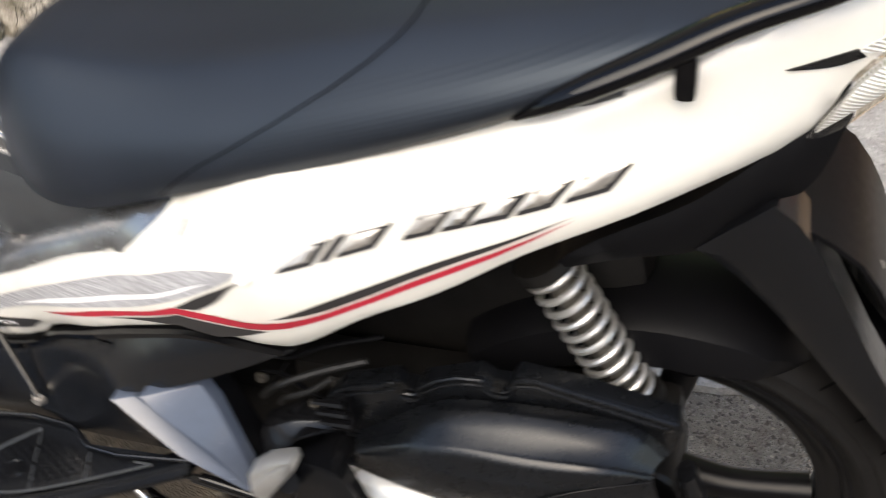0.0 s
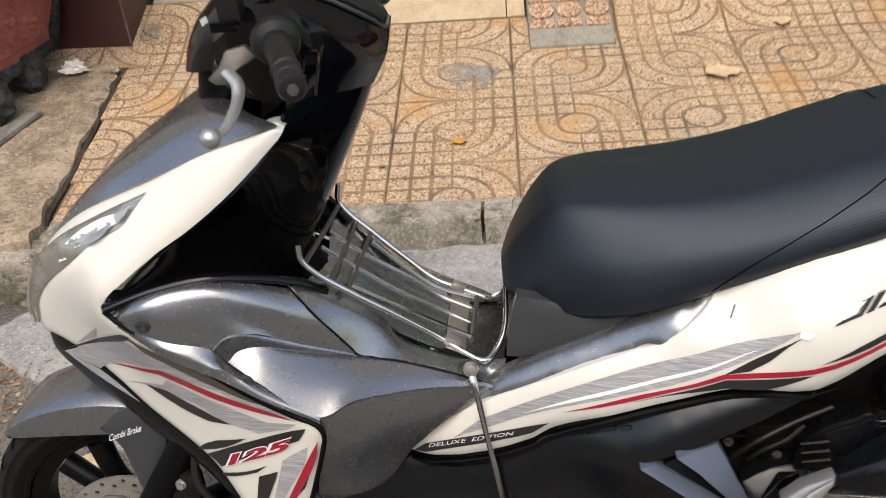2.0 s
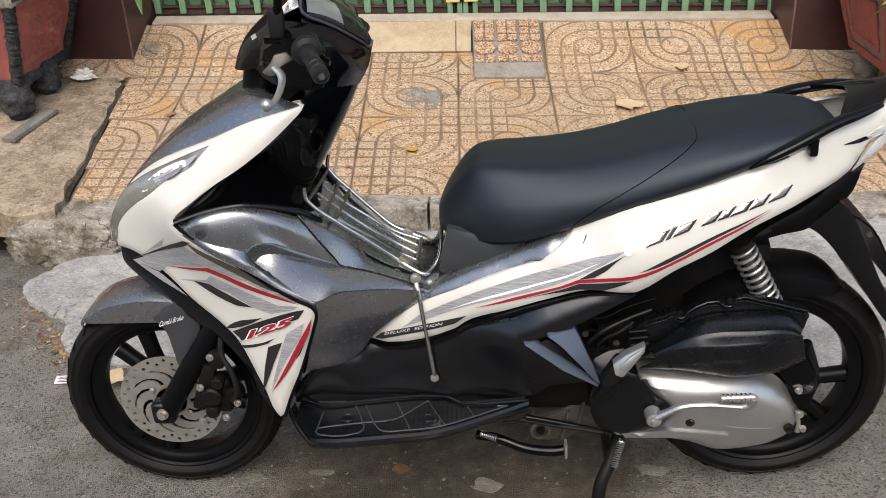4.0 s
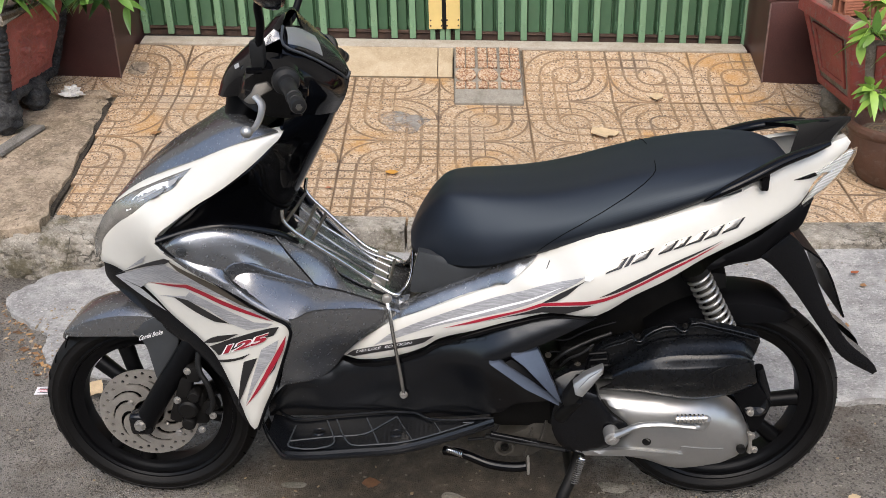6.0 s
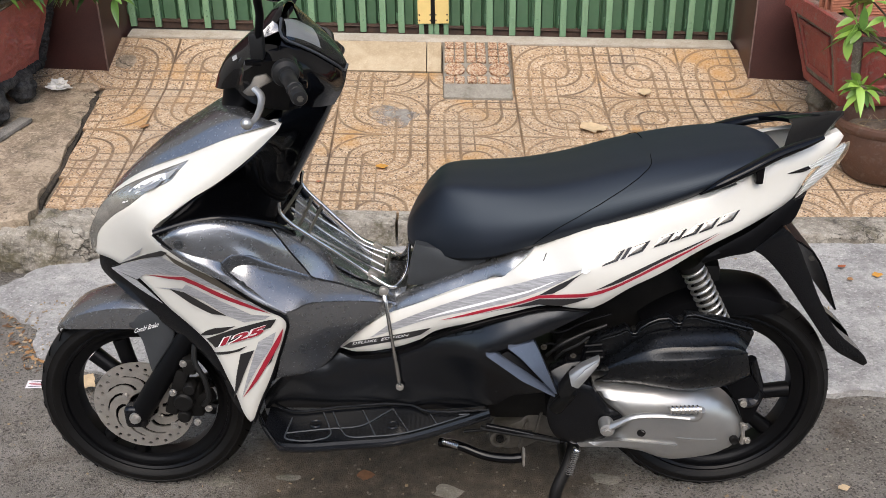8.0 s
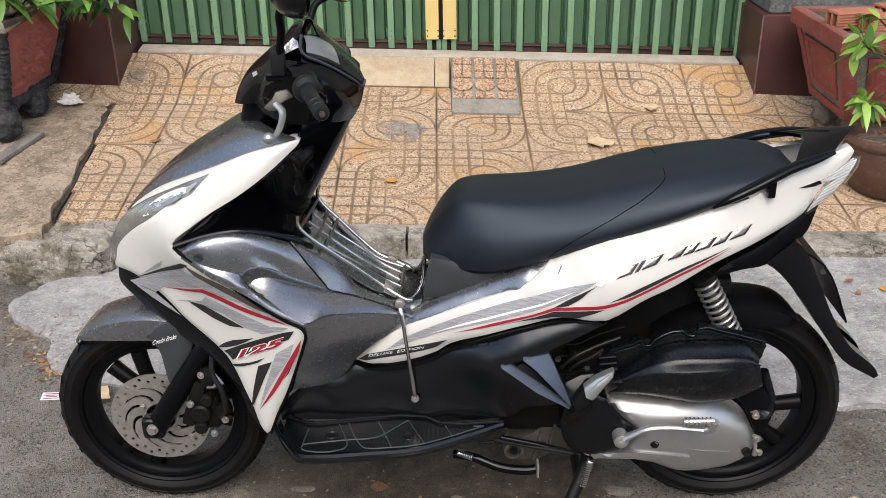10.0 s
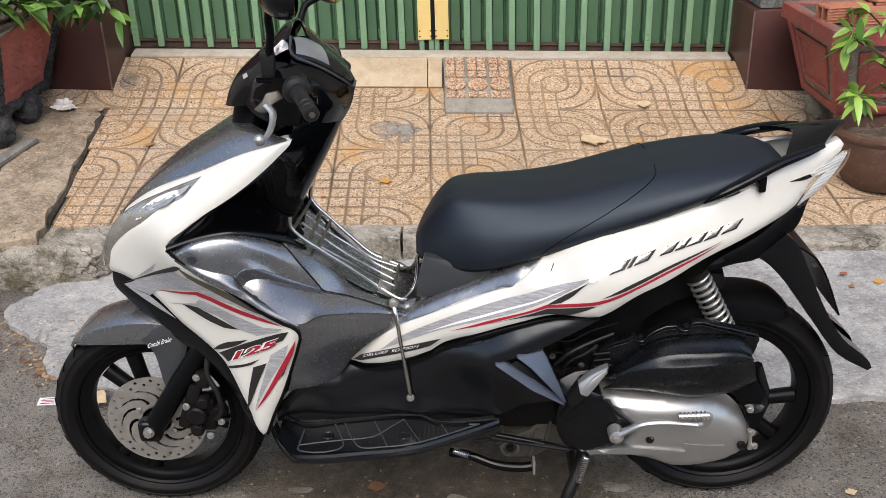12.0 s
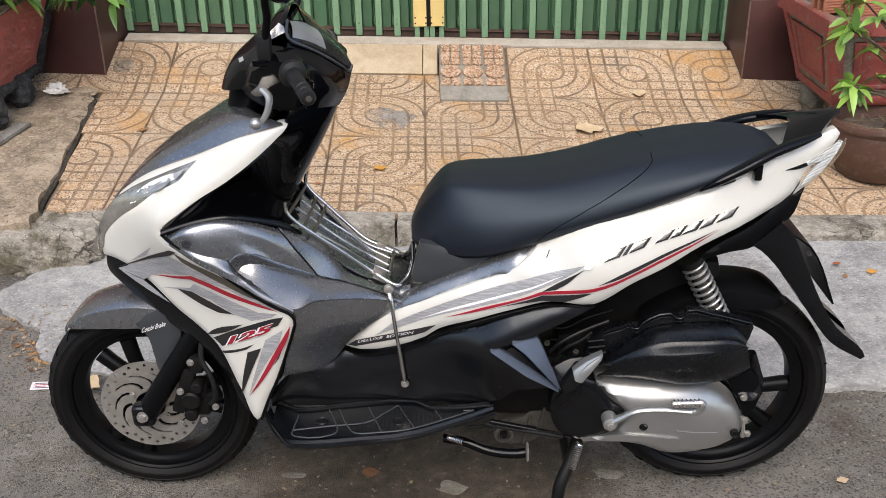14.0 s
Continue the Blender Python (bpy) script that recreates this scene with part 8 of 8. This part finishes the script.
    for px_, py_, r in feet:
        g = pave(px_, py_) + (0.012 if x0 < 0 else 0)
        knob_foot((px_, py_, g), r, z0 - g + 0.03, foot_mat, root)
    return root


RIMGREY = red_paint("rim_worn_to_cement", (0.23, 0.085, 0.065), (0.21, 0.16, 0.125), 0.8, 9)
square_planter(-1.62, -1.10, 1.74, 2.19, 0.43, 0.76, 0.085, REDDUSTY, REDDUSTY, BLACKROCK, "square dusty red planter with rough black rims and feet", BLACKROCK,
               [(-1.10, 1.985, 0.054), (-1.13, 1.76, 0.062), (-1.56, 1.80, 0.068), (-1.56, 2.13, 0.068)], 0.010)
square_planter(2.20, 2.66, 1.80, 2.20, 0.335, 0.66, 0.085, POTGREY, REDPOT, REDPOT, "square red-painted concrete planter with worn panels", POTGREY,
               [(2.27, 1.87, 0.05), (2.60, 1.87, 0.05), (2.245, 2.13, 0.052), (2.60, 2.14, 0.05)])


def clay_pot(x, y):
    z = pave(x, y)
    root = thing("clay_pot", "round brown glazed clay flower pot on the tiles", "flower pot")
    prof = [(0.0, 0.0), (0.125, 0.0), (0.14, 0.012), (0.172, 0.09), (0.188, 0.16), (0.19, 0.19), (0.20, 0.20), (0.206, 0.212), (0.203, 0.226), (0.19, 0.232), (0.178, 0.226), (0.172, 0.19), (0.165, 0.15), (0.0, 0.15)]
    bm = spin_bm(prof, 56, "Z")
    rough_mesh(bm, 0.002, 9)
    bmesh.ops.translate(bm, vec=(x, y, z), verts=bm.verts)
    part("pot", bm, CLAY, root)
    bm = spin_bm([(0.0, 0.175), (0.06, 0.178), (0.12, 0.170), (0.176, 0.172)], 40, "Z")
    rough_mesh(bm, 0.012, 18)
    bmesh.ops.translate(bm, vec=(x, y, z), verts=bm.verts)
    part("soil", bm, SOIL, root)
    litter = bmesh.new()
    for i in range(60):
        a, r = random.uniform(0, 6.28), 0.16 * math.sqrt(random.random())
        c = Vector((x + r * math.cos(a), y + r * math.sin(a), z + 0.182))
        d = Vector((random.uniform(-1, 1), random.uniform(-1, 1), random.uniform(-0.1, 0.5))) * 0.035
        tube_bm([tuple(c - d), tuple(c + d)], [0.002, 0.001], 5, 1, bm=litter)
    tagged(part("twigs", litter, STRAW, root, "dry stalks on the soil"), kind="stuff")
    return root


STRAW = stock("dry_straw", (0.26, 0.19, 0.11), 0.8, var=0.3, scale=30)


def leaf_green(name, lo, hi):
    g = Graph(name)
    rnd = g.t.nodes.new("ShaderNodeNewGeometry").outputs["Random Per Island"]
    n = g.noise(30, 4)
    col = g.ramp(g.math("ADD", g.math("MULTIPLY", rnd, 0.75), g.math("MULTIPLY", n, 0.25)), [(0.15, lo), (0.85, hi)])
    g.set(Base_Color=col, Roughness=0.38)
    g.b.inputs["Subsurface Weight"].default_value = 0.0
    return g.m


LEAF = leaf_green("bright_green_leaf", (0.055, 0.14, 0.022), (0.25, 0.40, 0.07))
LEAFDARK = leaf_green("dark_green_leaf", (0.016, 0.045, 0.010), (0.12, 0.235, 0.04))
BARK = stock("thin_brown_stem", (0.08, 0.055, 0.035), 0.8, var=0.3, scale=40)


def leaf_bm(bm, at, way, length, width, droop, roll):
    """One pointed leaf with a folded midrib, bending down along its length."""
    way = Vector(way).normalized()
    side = way.cross(Vector((0, 0, 1)))
    side = side.normalized() if side.length > 1e-3 else Vector((1, 0, 0))
    side = Matrix.Rotation(roll, 3, way) @ side
    up = side.cross(way).normalized()
    prev = None
    n = 6
    for i in range(n + 1):
        t = i / n
        w = width * (math.sin(math.pi * min(1, t ** 0.8)) ** 0.9) * 0.5 + 0.0004
        c = Vector(at) + way * length * t - Vector((0, 0, 1)) * droop * length * t * t
        row = [bm.verts.new(c - side * w + up * w * 0.25), bm.verts.new(c), bm.verts.new(c + side * w + up * w * 0.25)]
        if prev:
            for k in range(2):
                bm.faces.new((prev[k], prev[k + 1], row[k + 1], row[k]))
        prev = row


def shrub(name, stems, label, material, leaf, per, reach, seed, parent_name="crown"):
    """A potted shrub: thin stems with sprays of pointed leaves at the given spots."""
    rng = random.Random(seed)
    root = thing(name, label, "plant")
    for path in stems:
        part("stem", tube_bm(path, [0.007 - 0.004 * i / (len(path) - 1) for i in range(len(path))], 7, 4), BARK, root)
        bm = bmesh.new()
        tip = Vector(path[-1])
        back = Vector(path[-2])
        for i in range(per):
            t = rng.random() ** 1.6
            c = tip.lerp(back, t * reach)
            a = rng.uniform(0, 6.28)
            way = Vector((math.cos(a), math.sin(a), rng.uniform(-0.5, 0.6)))
            leaf_bm(bm, c, way, leaf * rng.uniform(0.55, 1.2), leaf * rng.uniform(0.28, 0.42), rng.uniform(0.15, 0.95), rng.uniform(-0.9, 0.9))
        part("spray", bm, material, root, "spray of pointed green leaves")
    return root


POT = (2.335, 1.64)
clay_pot(*POT)
pz = pave(*POT) + 0.17
def potted_shrub():
    """Thin stems from the pot, each with a spray of broad pointed leaves."""
    root = thing("potted_shrub", "leafy green shrub growing in the clay pot", "plant")
    top_a, top_b = (2.119, 1.571, 0.702), (2.180, 1.591, 0.468)
    sprays = ((top_a, [
        (2.103, 1.56, 0.72, 2.046, 1.55, 0.768, 0.3),
        (2.109, 1.572, 0.723, 2.044, 1.562, 0.693, 0.35),
        (2.128, 1.584, 0.691, 2.047, 1.574, 0.666, 0.36),
        (2.097, 1.56, 0.663, 1.998, 1.55, 0.609, 0.36),
        (2.094, 1.572, 0.656, 2.104, 1.562, 0.572, 0.42),
        (2.134, 1.584, 0.679, 2.114, 1.574, 0.621, 0.34),
        (2.143, 1.56, 0.676, 2.127, 1.55, 0.772, 0.32),
        (2.13, 1.572, 0.713, 2.169, 1.562, 0.655, 0.34),
        (2.111, 1.584, 0.781, 2.079, 1.574, 0.789, 0.4),
        (2.144, 1.56, 0.719, 2.153, 1.55, 0.779, 0.34)]),
              (top_b, [
        (2.166, 1.58, 0.476, 2.109, 1.57, 0.5, 0.4),
        (2.177, 1.592, 0.464, 2.131, 1.582, 0.425, 0.36),
        (2.185, 1.604, 0.454, 2.186, 1.594, 0.367, 0.38),
        (2.158, 1.58, 0.488, 2.13, 1.57, 0.529, 0.45),
        (2.175, 1.592, 0.489, 2.149, 1.582, 0.525, 0.42),
        (2.195, 1.604, 0.464, 2.232, 1.594, 0.46, 0.36),
        (2.188, 1.58, 0.454, 2.213, 1.57, 0.394, 0.36),
        (2.202, 1.592, 0.447, 2.247, 1.582, 0.375, 0.36),
        (2.189, 1.604, 0.469, 2.204, 1.594, 0.509, 0.38),
        (2.163, 1.58, 0.471, 2.135, 1.57, 0.462, 0.36)]))
    for tip, leaves in sprays:
        part("stem", tube_bm([(2.345, 1.64, pz), (2.37, 1.61, (pz + tip[2]) / 2), tip], [0.006, 0.005, 0.003], 7, 4), BARK, root)
        bm = bmesh.new()
        for k, (x0, y0, z0, x1, y1, z1, wide) in enumerate(leaves):
            a, b = Vector((x0, y0, z0)), Vector((x1, y1, z1))
            leaf_bm(bm, a, b - a, (b - a).length, (b - a).length * wide, 0.04, (0.75, -0.6, 1.0, 0.5)[k % 4])
            tube_bm([tip, tuple(a)], [0.002, 0.0012], 5, 1, bm=bm)
        part("spray", bm, LEAF, root, "spray of pointed green leaves")
    rng = random.Random(5)
    for tip in ((2.136, 1.575, 0.676), (2.224, 1.59, 0.60), (2.218, 1.57, 0.722), (2.262, 1.59, 0.50), (2.165, 1.57, 0.775), (2.176, 1.60, 0.470), (2.20, 1.585, 0.455)):
        part("stem", tube_bm([(2.345, 1.64, pz), (2.40, 1.62, (pz + tip[2]) / 2), tip], [0.006, 0.005, 0.003], 7, 4), BARK, root)
        bm = bmesh.new()
        for k in range(6):
            a = rng.uniform(0, 6.28)
            leaf_bm(bm, tip, (math.cos(a), math.sin(a), rng.uniform(-0.5, 0.6)), rng.uniform(0.06, 0.11), rng.uniform(0.024, 0.036), rng.uniform(0.2, 0.9), rng.uniform(-0.8, 0.8))
        part("spray", bm, LEAF, root, "spray of pointed green leaves")
    return root


potted_shrub()
shrub("planter_shrub", [
    [(-1.35, 1.97, 0.75), (-1.25, 1.95, 1.0), (-1.05, 1.93, 0.95), (-0.92, 1.92, 0.80)],
    [(-1.35, 1.97, 0.75), (-1.20, 1.92, 0.95), (-1.05, 1.88, 0.90), (-0.96, 1.86, 0.80)],
    [(-1.35, 1.97, 0.75), (-1.15, 1.98, 1.02), (-0.92, 2.0, 0.92), (-0.80, 2.02, 0.76)],
    [(-1.35, 1.97, 0.75), (-1.15, 2.05, 1.05), (-0.85, 2.08, 0.92), (-0.70, 2.10, 0.72)],
    [(-1.35, 1.97, 0.75), (-1.20, 2.08, 1.02), (-0.95, 2.12, 0.90), (-0.84, 2.14, 0.74)],
    [(-1.35, 1.97, 0.75), (-1.30, 1.85, 1.0), (-1.12, 1.80, 0.92), (-1.02, 1.78, 0.82)],
    [(-1.35, 1.97, 0.75), (-1.35, 2.0, 1.1), (-1.15, 2.05, 1.15), (-0.95, 2.1, 1.0)],
    [(-1.35, 1.97, 0.75), (-1.5, 1.95, 1.05), (-1.6, 1.9, 1.1), (-1.7, 1.85, 1.0)],
], "hanging dark green shrub in the red planter", LEAFDARK, 0.115, 15, 0.6, 11)

# hollow bricks and a stem in the right planter
for at, turn_ in (((2.205, 1.90, 0.712), 14), ((2.30, 1.80, 0.712), 6), ((2.43, 2.02, 0.712), 18)):
    root = thing("hollow_brick", "hollow red clay brick with ridged sides on the planter soil", "brick")
    root.matrix_basis = pose(*at, 0, 0, turn_)
    bm = bmesh.new()
    for z in (-0.027, 0.027):
        box_bm(0.19, 0.085, 0.010, 0.003, 1, (0, 0, z), bm)
    for y in (-0.0375, 0, 0.0375):
        box_bm(0.19, 0.010, 0.046, 0.001, 1, (0, y, 0), bm)
    part("block", bm, BRICK, root)
    for i in range(6):
        part("rib", box_bm(0.188, 0.003, 0.0045, 0.001, 1, (0, -0.0435, -0.026 + 0.0105 * i)), BRICK, root)
    for i in range(7):
        part("rib", box_bm(0.188, 0.0055, 0.003, 0.001, 1, (0, -0.036 + 0.012 * i, 0.0325)), BRICK, root)
tree_root = thing("planter_tree", "pale bare stem of a young tree in the planter", "tree")
part("trunk", tube_bm([(2.40, 2.02, 0.66), (2.41, 2.01, 0.9), (2.38, 2.0, 1.4), (2.42, 2.0, 2.0)], [0.028, 0.024, 0.02, 0.015], 10, 4), STRAW, tree_root)
bm = bmesh.new()
rr = random.Random(3)
for i in range(70):
    a = rr.uniform(0, 6.28)
    leaf_bm(bm, (2.41 + rr.uniform(-0.3, 0.3), 2.0 + rr.uniform(-0.25, 0.25), rr.uniform(1.6, 2.2)), (math.cos(a), math.sin(a), rr.uniform(-0.4, 0.5)), 0.1, 0.03, 0.4, 0)
part("crown", bm, LEAF, tree_root)


# ---- litter ----
def dry_leaf(at, size, turn_, material, label, lift=0.004, kind_name="dry_leaf"):
    """A curled dead leaf lying on its surface."""
    bm = bmesh.new()
    n = 9
    rows = []
    for i in range(n + 1):
        t = i / n
        w = size * 0.36 * math.sin(math.pi * t ** 0.85) + 0.0008
        row = []
        for u in (-1, -0.5, 0, 0.5, 1):
            jag = 1 + 0.5 * noise.noise((i * 2.3 + at[0] * 9, u * 3, at[1] * 7))
            row.append(bm.verts.new(((t - 0.5) * size, u * w * jag, 0.035 * size * (u * u) + 0.05 * size * noise.noise((t * 5, u * 1.5, at[0])))))
        rows.append(row)
    for p, q in zip(rows, rows[1:]):
        for k in range(4):
            bm.faces.new((p[k], p[k + 1], q[k + 1], q[k]))
    ob = tagged(link_mesh(kind_name, thicken(bm, 0.0006), material), label, "leaf", "dead leaves on the ground")
    ob.matrix_basis = pose(at[0], at[1], at[2] + lift, random.uniform(-6, 6), random.uniform(-6, 6), turn_)
    return ob


DEADLEAF = stock("dead_leaf_brown", (0.30, 0.15, 0.06), 0.7, var=0.35, scale=30)
DARKLEAF = stock("dead_leaf_dark", (0.16, 0.075, 0.035), 0.7, var=0.35, scale=30)
def drift_leaf():
    g = Graph("crumbled_leaf")
    rnd = g.t.nodes.new("ShaderNodeNewGeometry").outputs["Random Per Island"]
    g.set(Base_Color=g.ramp(rnd, [(0.0, (0.10, 0.05, 0.025)), (0.4, (0.24, 0.12, 0.05)), (0.75, (0.36, 0.20, 0.08)), (1.0, (0.42, 0.33, 0.22))]), Roughness=0.75)
    return g.m


DRIFT = drift_leaf()
PALELEAF = stock("dead_leaf_pale", (0.52, 0.385, 0.235), 0.7, var=0.2, scale=30)
REDLEAF = stock("dead_leaf_red", (0.33, 0.09, 0.035), 0.7, var=0.2, scale=30)
ORANGELEAF = stock("dead_leaf_orange", (0.5, 0.24, 0.04), 0.7, var=0.2, scale=30)
for leaf, x, y, size, turn_ in (
    (PALELEAF, 1.265, 1.925, 0.13, 20),
    (PALELEAF, 1.530, 2.273, 0.085, 80),
    (ORANGELEAF, 0.419, 1.561, 0.05, 5),
    (REDLEAF, 0.193, 1.436, 0.022, 0),
    (DEADLEAF, -0.556, 1.819, 0.045, 30),
):
    dry_leaf((x, y, pave(x, y)), size, turn_, leaf, "curled dead leaf lying on the tiles", lift=0.009)
for leaf, x, y, z, size, turn_ in (
    (DARKLEAF, 0.490, -0.003, -0.025, 0.045, 10),
    (REDLEAF, -0.621, 0.584, -0.02, 0.03, 20),
    (ORANGELEAF, -0.588, 0.635, -0.012, 0.035, 60),
    (DEADLEAF, -0.576, 0.658, -0.01, 0.04, 120),
    (DEADLEAF, -0.645, 0.732, -0.008, 0.035, 10),
    (REDLEAF, -0.549, 0.614, -0.01, 0.035, 40),
    (ORANGELEAF, -0.738, 0.826, -0.008, 0.03, 80),
    (DEADLEAF, -0.684, 0.762, -0.008, 0.04, 150),
    (ORANGELEAF, 2.063, 0.931, 0.03, 0.035, 0),
    (REDLEAF, 1.971, 0.993, 0.03, 0.03, 20),
    (DEADLEAF, 1.969, 0.912, 0.025, 0.025, 60),
    (DEADLEAF, 1.833, 0.667, 0.02, 0.02, 60),
    (PALELEAF, 1.614, -0.047, -0.025, 0.03, 10),
    (PALELEAF, -0.308, 0.347, 0.012, 0.075, 80),
    (DEADLEAF, -0.471, 0.358, -0.02, 0.02, 20),
):
    dry_leaf((x, y, z), size, turn_, leaf, "small dead leaf lying on the road edge")
PAPER_AT, TAG_AT = (-0.994, 2.094), (-0.456, 0.367)
PATCHES = [(0.301, -0.008), (1.064, -0.010), (0.684, -0.053), (0.145, -0.018)]
PAPER = stock("crumpled_paper", (0.72, 0.70, 0.66), 0.8, var=0.08, scale=40)
bm = bmesh.new()
bmesh.ops.create_icosphere(bm, subdivisions=4, radius=1)
for v in bm.verts:
    d = v.co.copy()
    k = 1 + 0.75 * noise.noise(d * 2.1 + Vector((7, 2, 0))) + 0.45 * noise.noise(d * 4.5)
    v.co = Vector((d.x * 0.040 * k, d.y * 0.024 * k, max(-0.008, d.z * 0.026 * k + 0.004)))
ob = tagged(link_mesh("crumpled_paper", bm, PAPER, smooth=False), "crumpled white paper tissue lying on the concrete slab", "litter")
ob.location = (PAPER_AT[0], PAPER_AT[1], pave(*PAPER_AT) + 0.036)
TAGPINK = stock("printed_tag_paper", (0.74, 0.70, 0.72), 0.6, var=0.04)
tag = tagged(link_mesh("paper_tag", box_bm(0.055, 0.036, 0.0012, 0.0003, 1), TAGPINK), "small white printed paper tag lying on the road", "litter")
tag.matrix_basis = pose(TAG_AT[0], TAG_AT[1], -0.004, 2, 3, 8)
for i, (w, y) in enumerate(((0.036, 0.010), (0.042, 0.003), (0.030, -0.004), (0.040, -0.011))):
    part("print_bar", box_bm(w, 0.003, 0.0004, 0, 1, (0.0, y, 0.0009)), BLACKDECAL if i in (0, 3) else RED, tag)
GRITSPOT = concrete("old_mortar_stain", (0.12, 0.11, 0.09), (0.19, 0.175, 0.145), (0.28, 0.26, 0.22), moss=0.4, relief=0.9)
for i, (x, y) in enumerate(PATCHES):
    fill_flat("mortar_spot", [(x + 0.035 * math.cos(a) * (1 + 0.25 * math.sin(3 * a + i)), y + 0.022 * math.sin(a) * (1 + 0.3 * math.cos(2 * a + i))) for a in (6.283 * k / 10 for k in range(10))], lambda x, y: -0.0215, 0.006, GRITSPOT, "small flattened spot of pale mortar on the asphalt", "mortar", wob=0.006, grid=0.02)
grit = bmesh.new()
rr = random.Random(8)
for i in range(600):
    x, y = rr.uniform(-1.1, 2.3), rr.uniform(-0.35, 1.15)
    if rr.random() < 0.5:
        x, y = rr.uniform(-0.95, -0.35), 0.45 + 0.35 * rr.random()
    s = rr.uniform(0.0015, 0.005)
    z = (0.012 + 0.02 * max(0, min(1, (y - 0.5) / 0.7)) if y > 0.5 + max(0, -0.5 - x) * 1.4 else -0.027 + 0.022 * max(0, min(1, (y - 0.12) / 0.25)))
    box_bm(s * rr.uniform(1, 2.5), s * rr.uniform(0.7, 1.4), s * 0.7, 0, 1, (x, y, z + s * 0.25), grit, pose(0, 0, 0, rr.uniform(-20, 20), rr.uniform(-20, 20), rr.uniform(0, 180)))
tagged(link_mesh("grit", grit, STRAW, smooth=False), "fine pale grit and leaf crumbs on the road", "grit", kind="stuff")

# drift of broken leaves along the broken edge of the concrete strip
drift = bmesh.new()
rr = random.Random(21)
for i in range(170):
    u = rr.random()
    x, y = -0.80 + 0.32 * u + rr.gauss(0, 0.025), 0.92 - 0.46 * u + rr.gauss(0, 0.03) - 0.02
    a, s = rr.uniform(0, 6.28), rr.uniform(0.004, 0.014)
    c = Vector((x, y, -0.004 + rr.uniform(0, 0.006)))
    p, q = Vector((math.cos(a), math.sin(a), rr.uniform(-0.3, 0.3))) * s, Vector((-math.sin(a), math.cos(a), rr.uniform(-0.3, 0.3))) * s * rr.uniform(0.3, 0.7)
    drift.faces.new([drift.verts.new(v) for v in (c - p, c - q * 0.9, c + p * 0.9, c + q)])
tagged(link_mesh("leaf_litter", drift, DRIFT, smooth=False), "brown crumbled leaf litter along the broken concrete edge", "leaf litter", kind="stuff")

butt = tagged(link_mesh("cigarette_butt", tube_bm([(-0.762, 0.861, 0.012), (-0.754, 0.888, 0.012)], 0.0045, 10, 1), PAPER), "white cigarette butt lying at the kerb", "litter")
bm = bmesh.new()
bmesh.ops.create_icosphere(bm, subdivisions=3, radius=1)
for v in bm.verts:
    k = 1 + 0.5 * noise.noise(v.co * 2.3 + Vector((9, 0, 0)))
    v.co = Vector((v.co.x * 0.016 * k, v.co.y * 0.010 * k, v.co.z * 0.004 * k))
bmesh.ops.translate(bm, vec=(-0.642, 0.778, 0.016), verts=bm.verts)
tagged(link_mesh("paper_scrap", bm, PAPER, smooth=False), "scrap of white paper lying on the concrete strip", "litter")

SLATE = concrete("grey_slate", (0.13, 0.12, 0.105), (0.18, 0.165, 0.145), (0.24, 0.22, 0.195), relief=0.3)
slate = tagged(link_mesh("slate_piece", box_bm(0.26, 0.06, 0.016, 0.003, 2), SLATE), "broken strip of grey slate lying on the concrete slab", "slate")
slate.matrix_basis = pose(-1.055, 1.67, 0.290, -2, -7, 74)
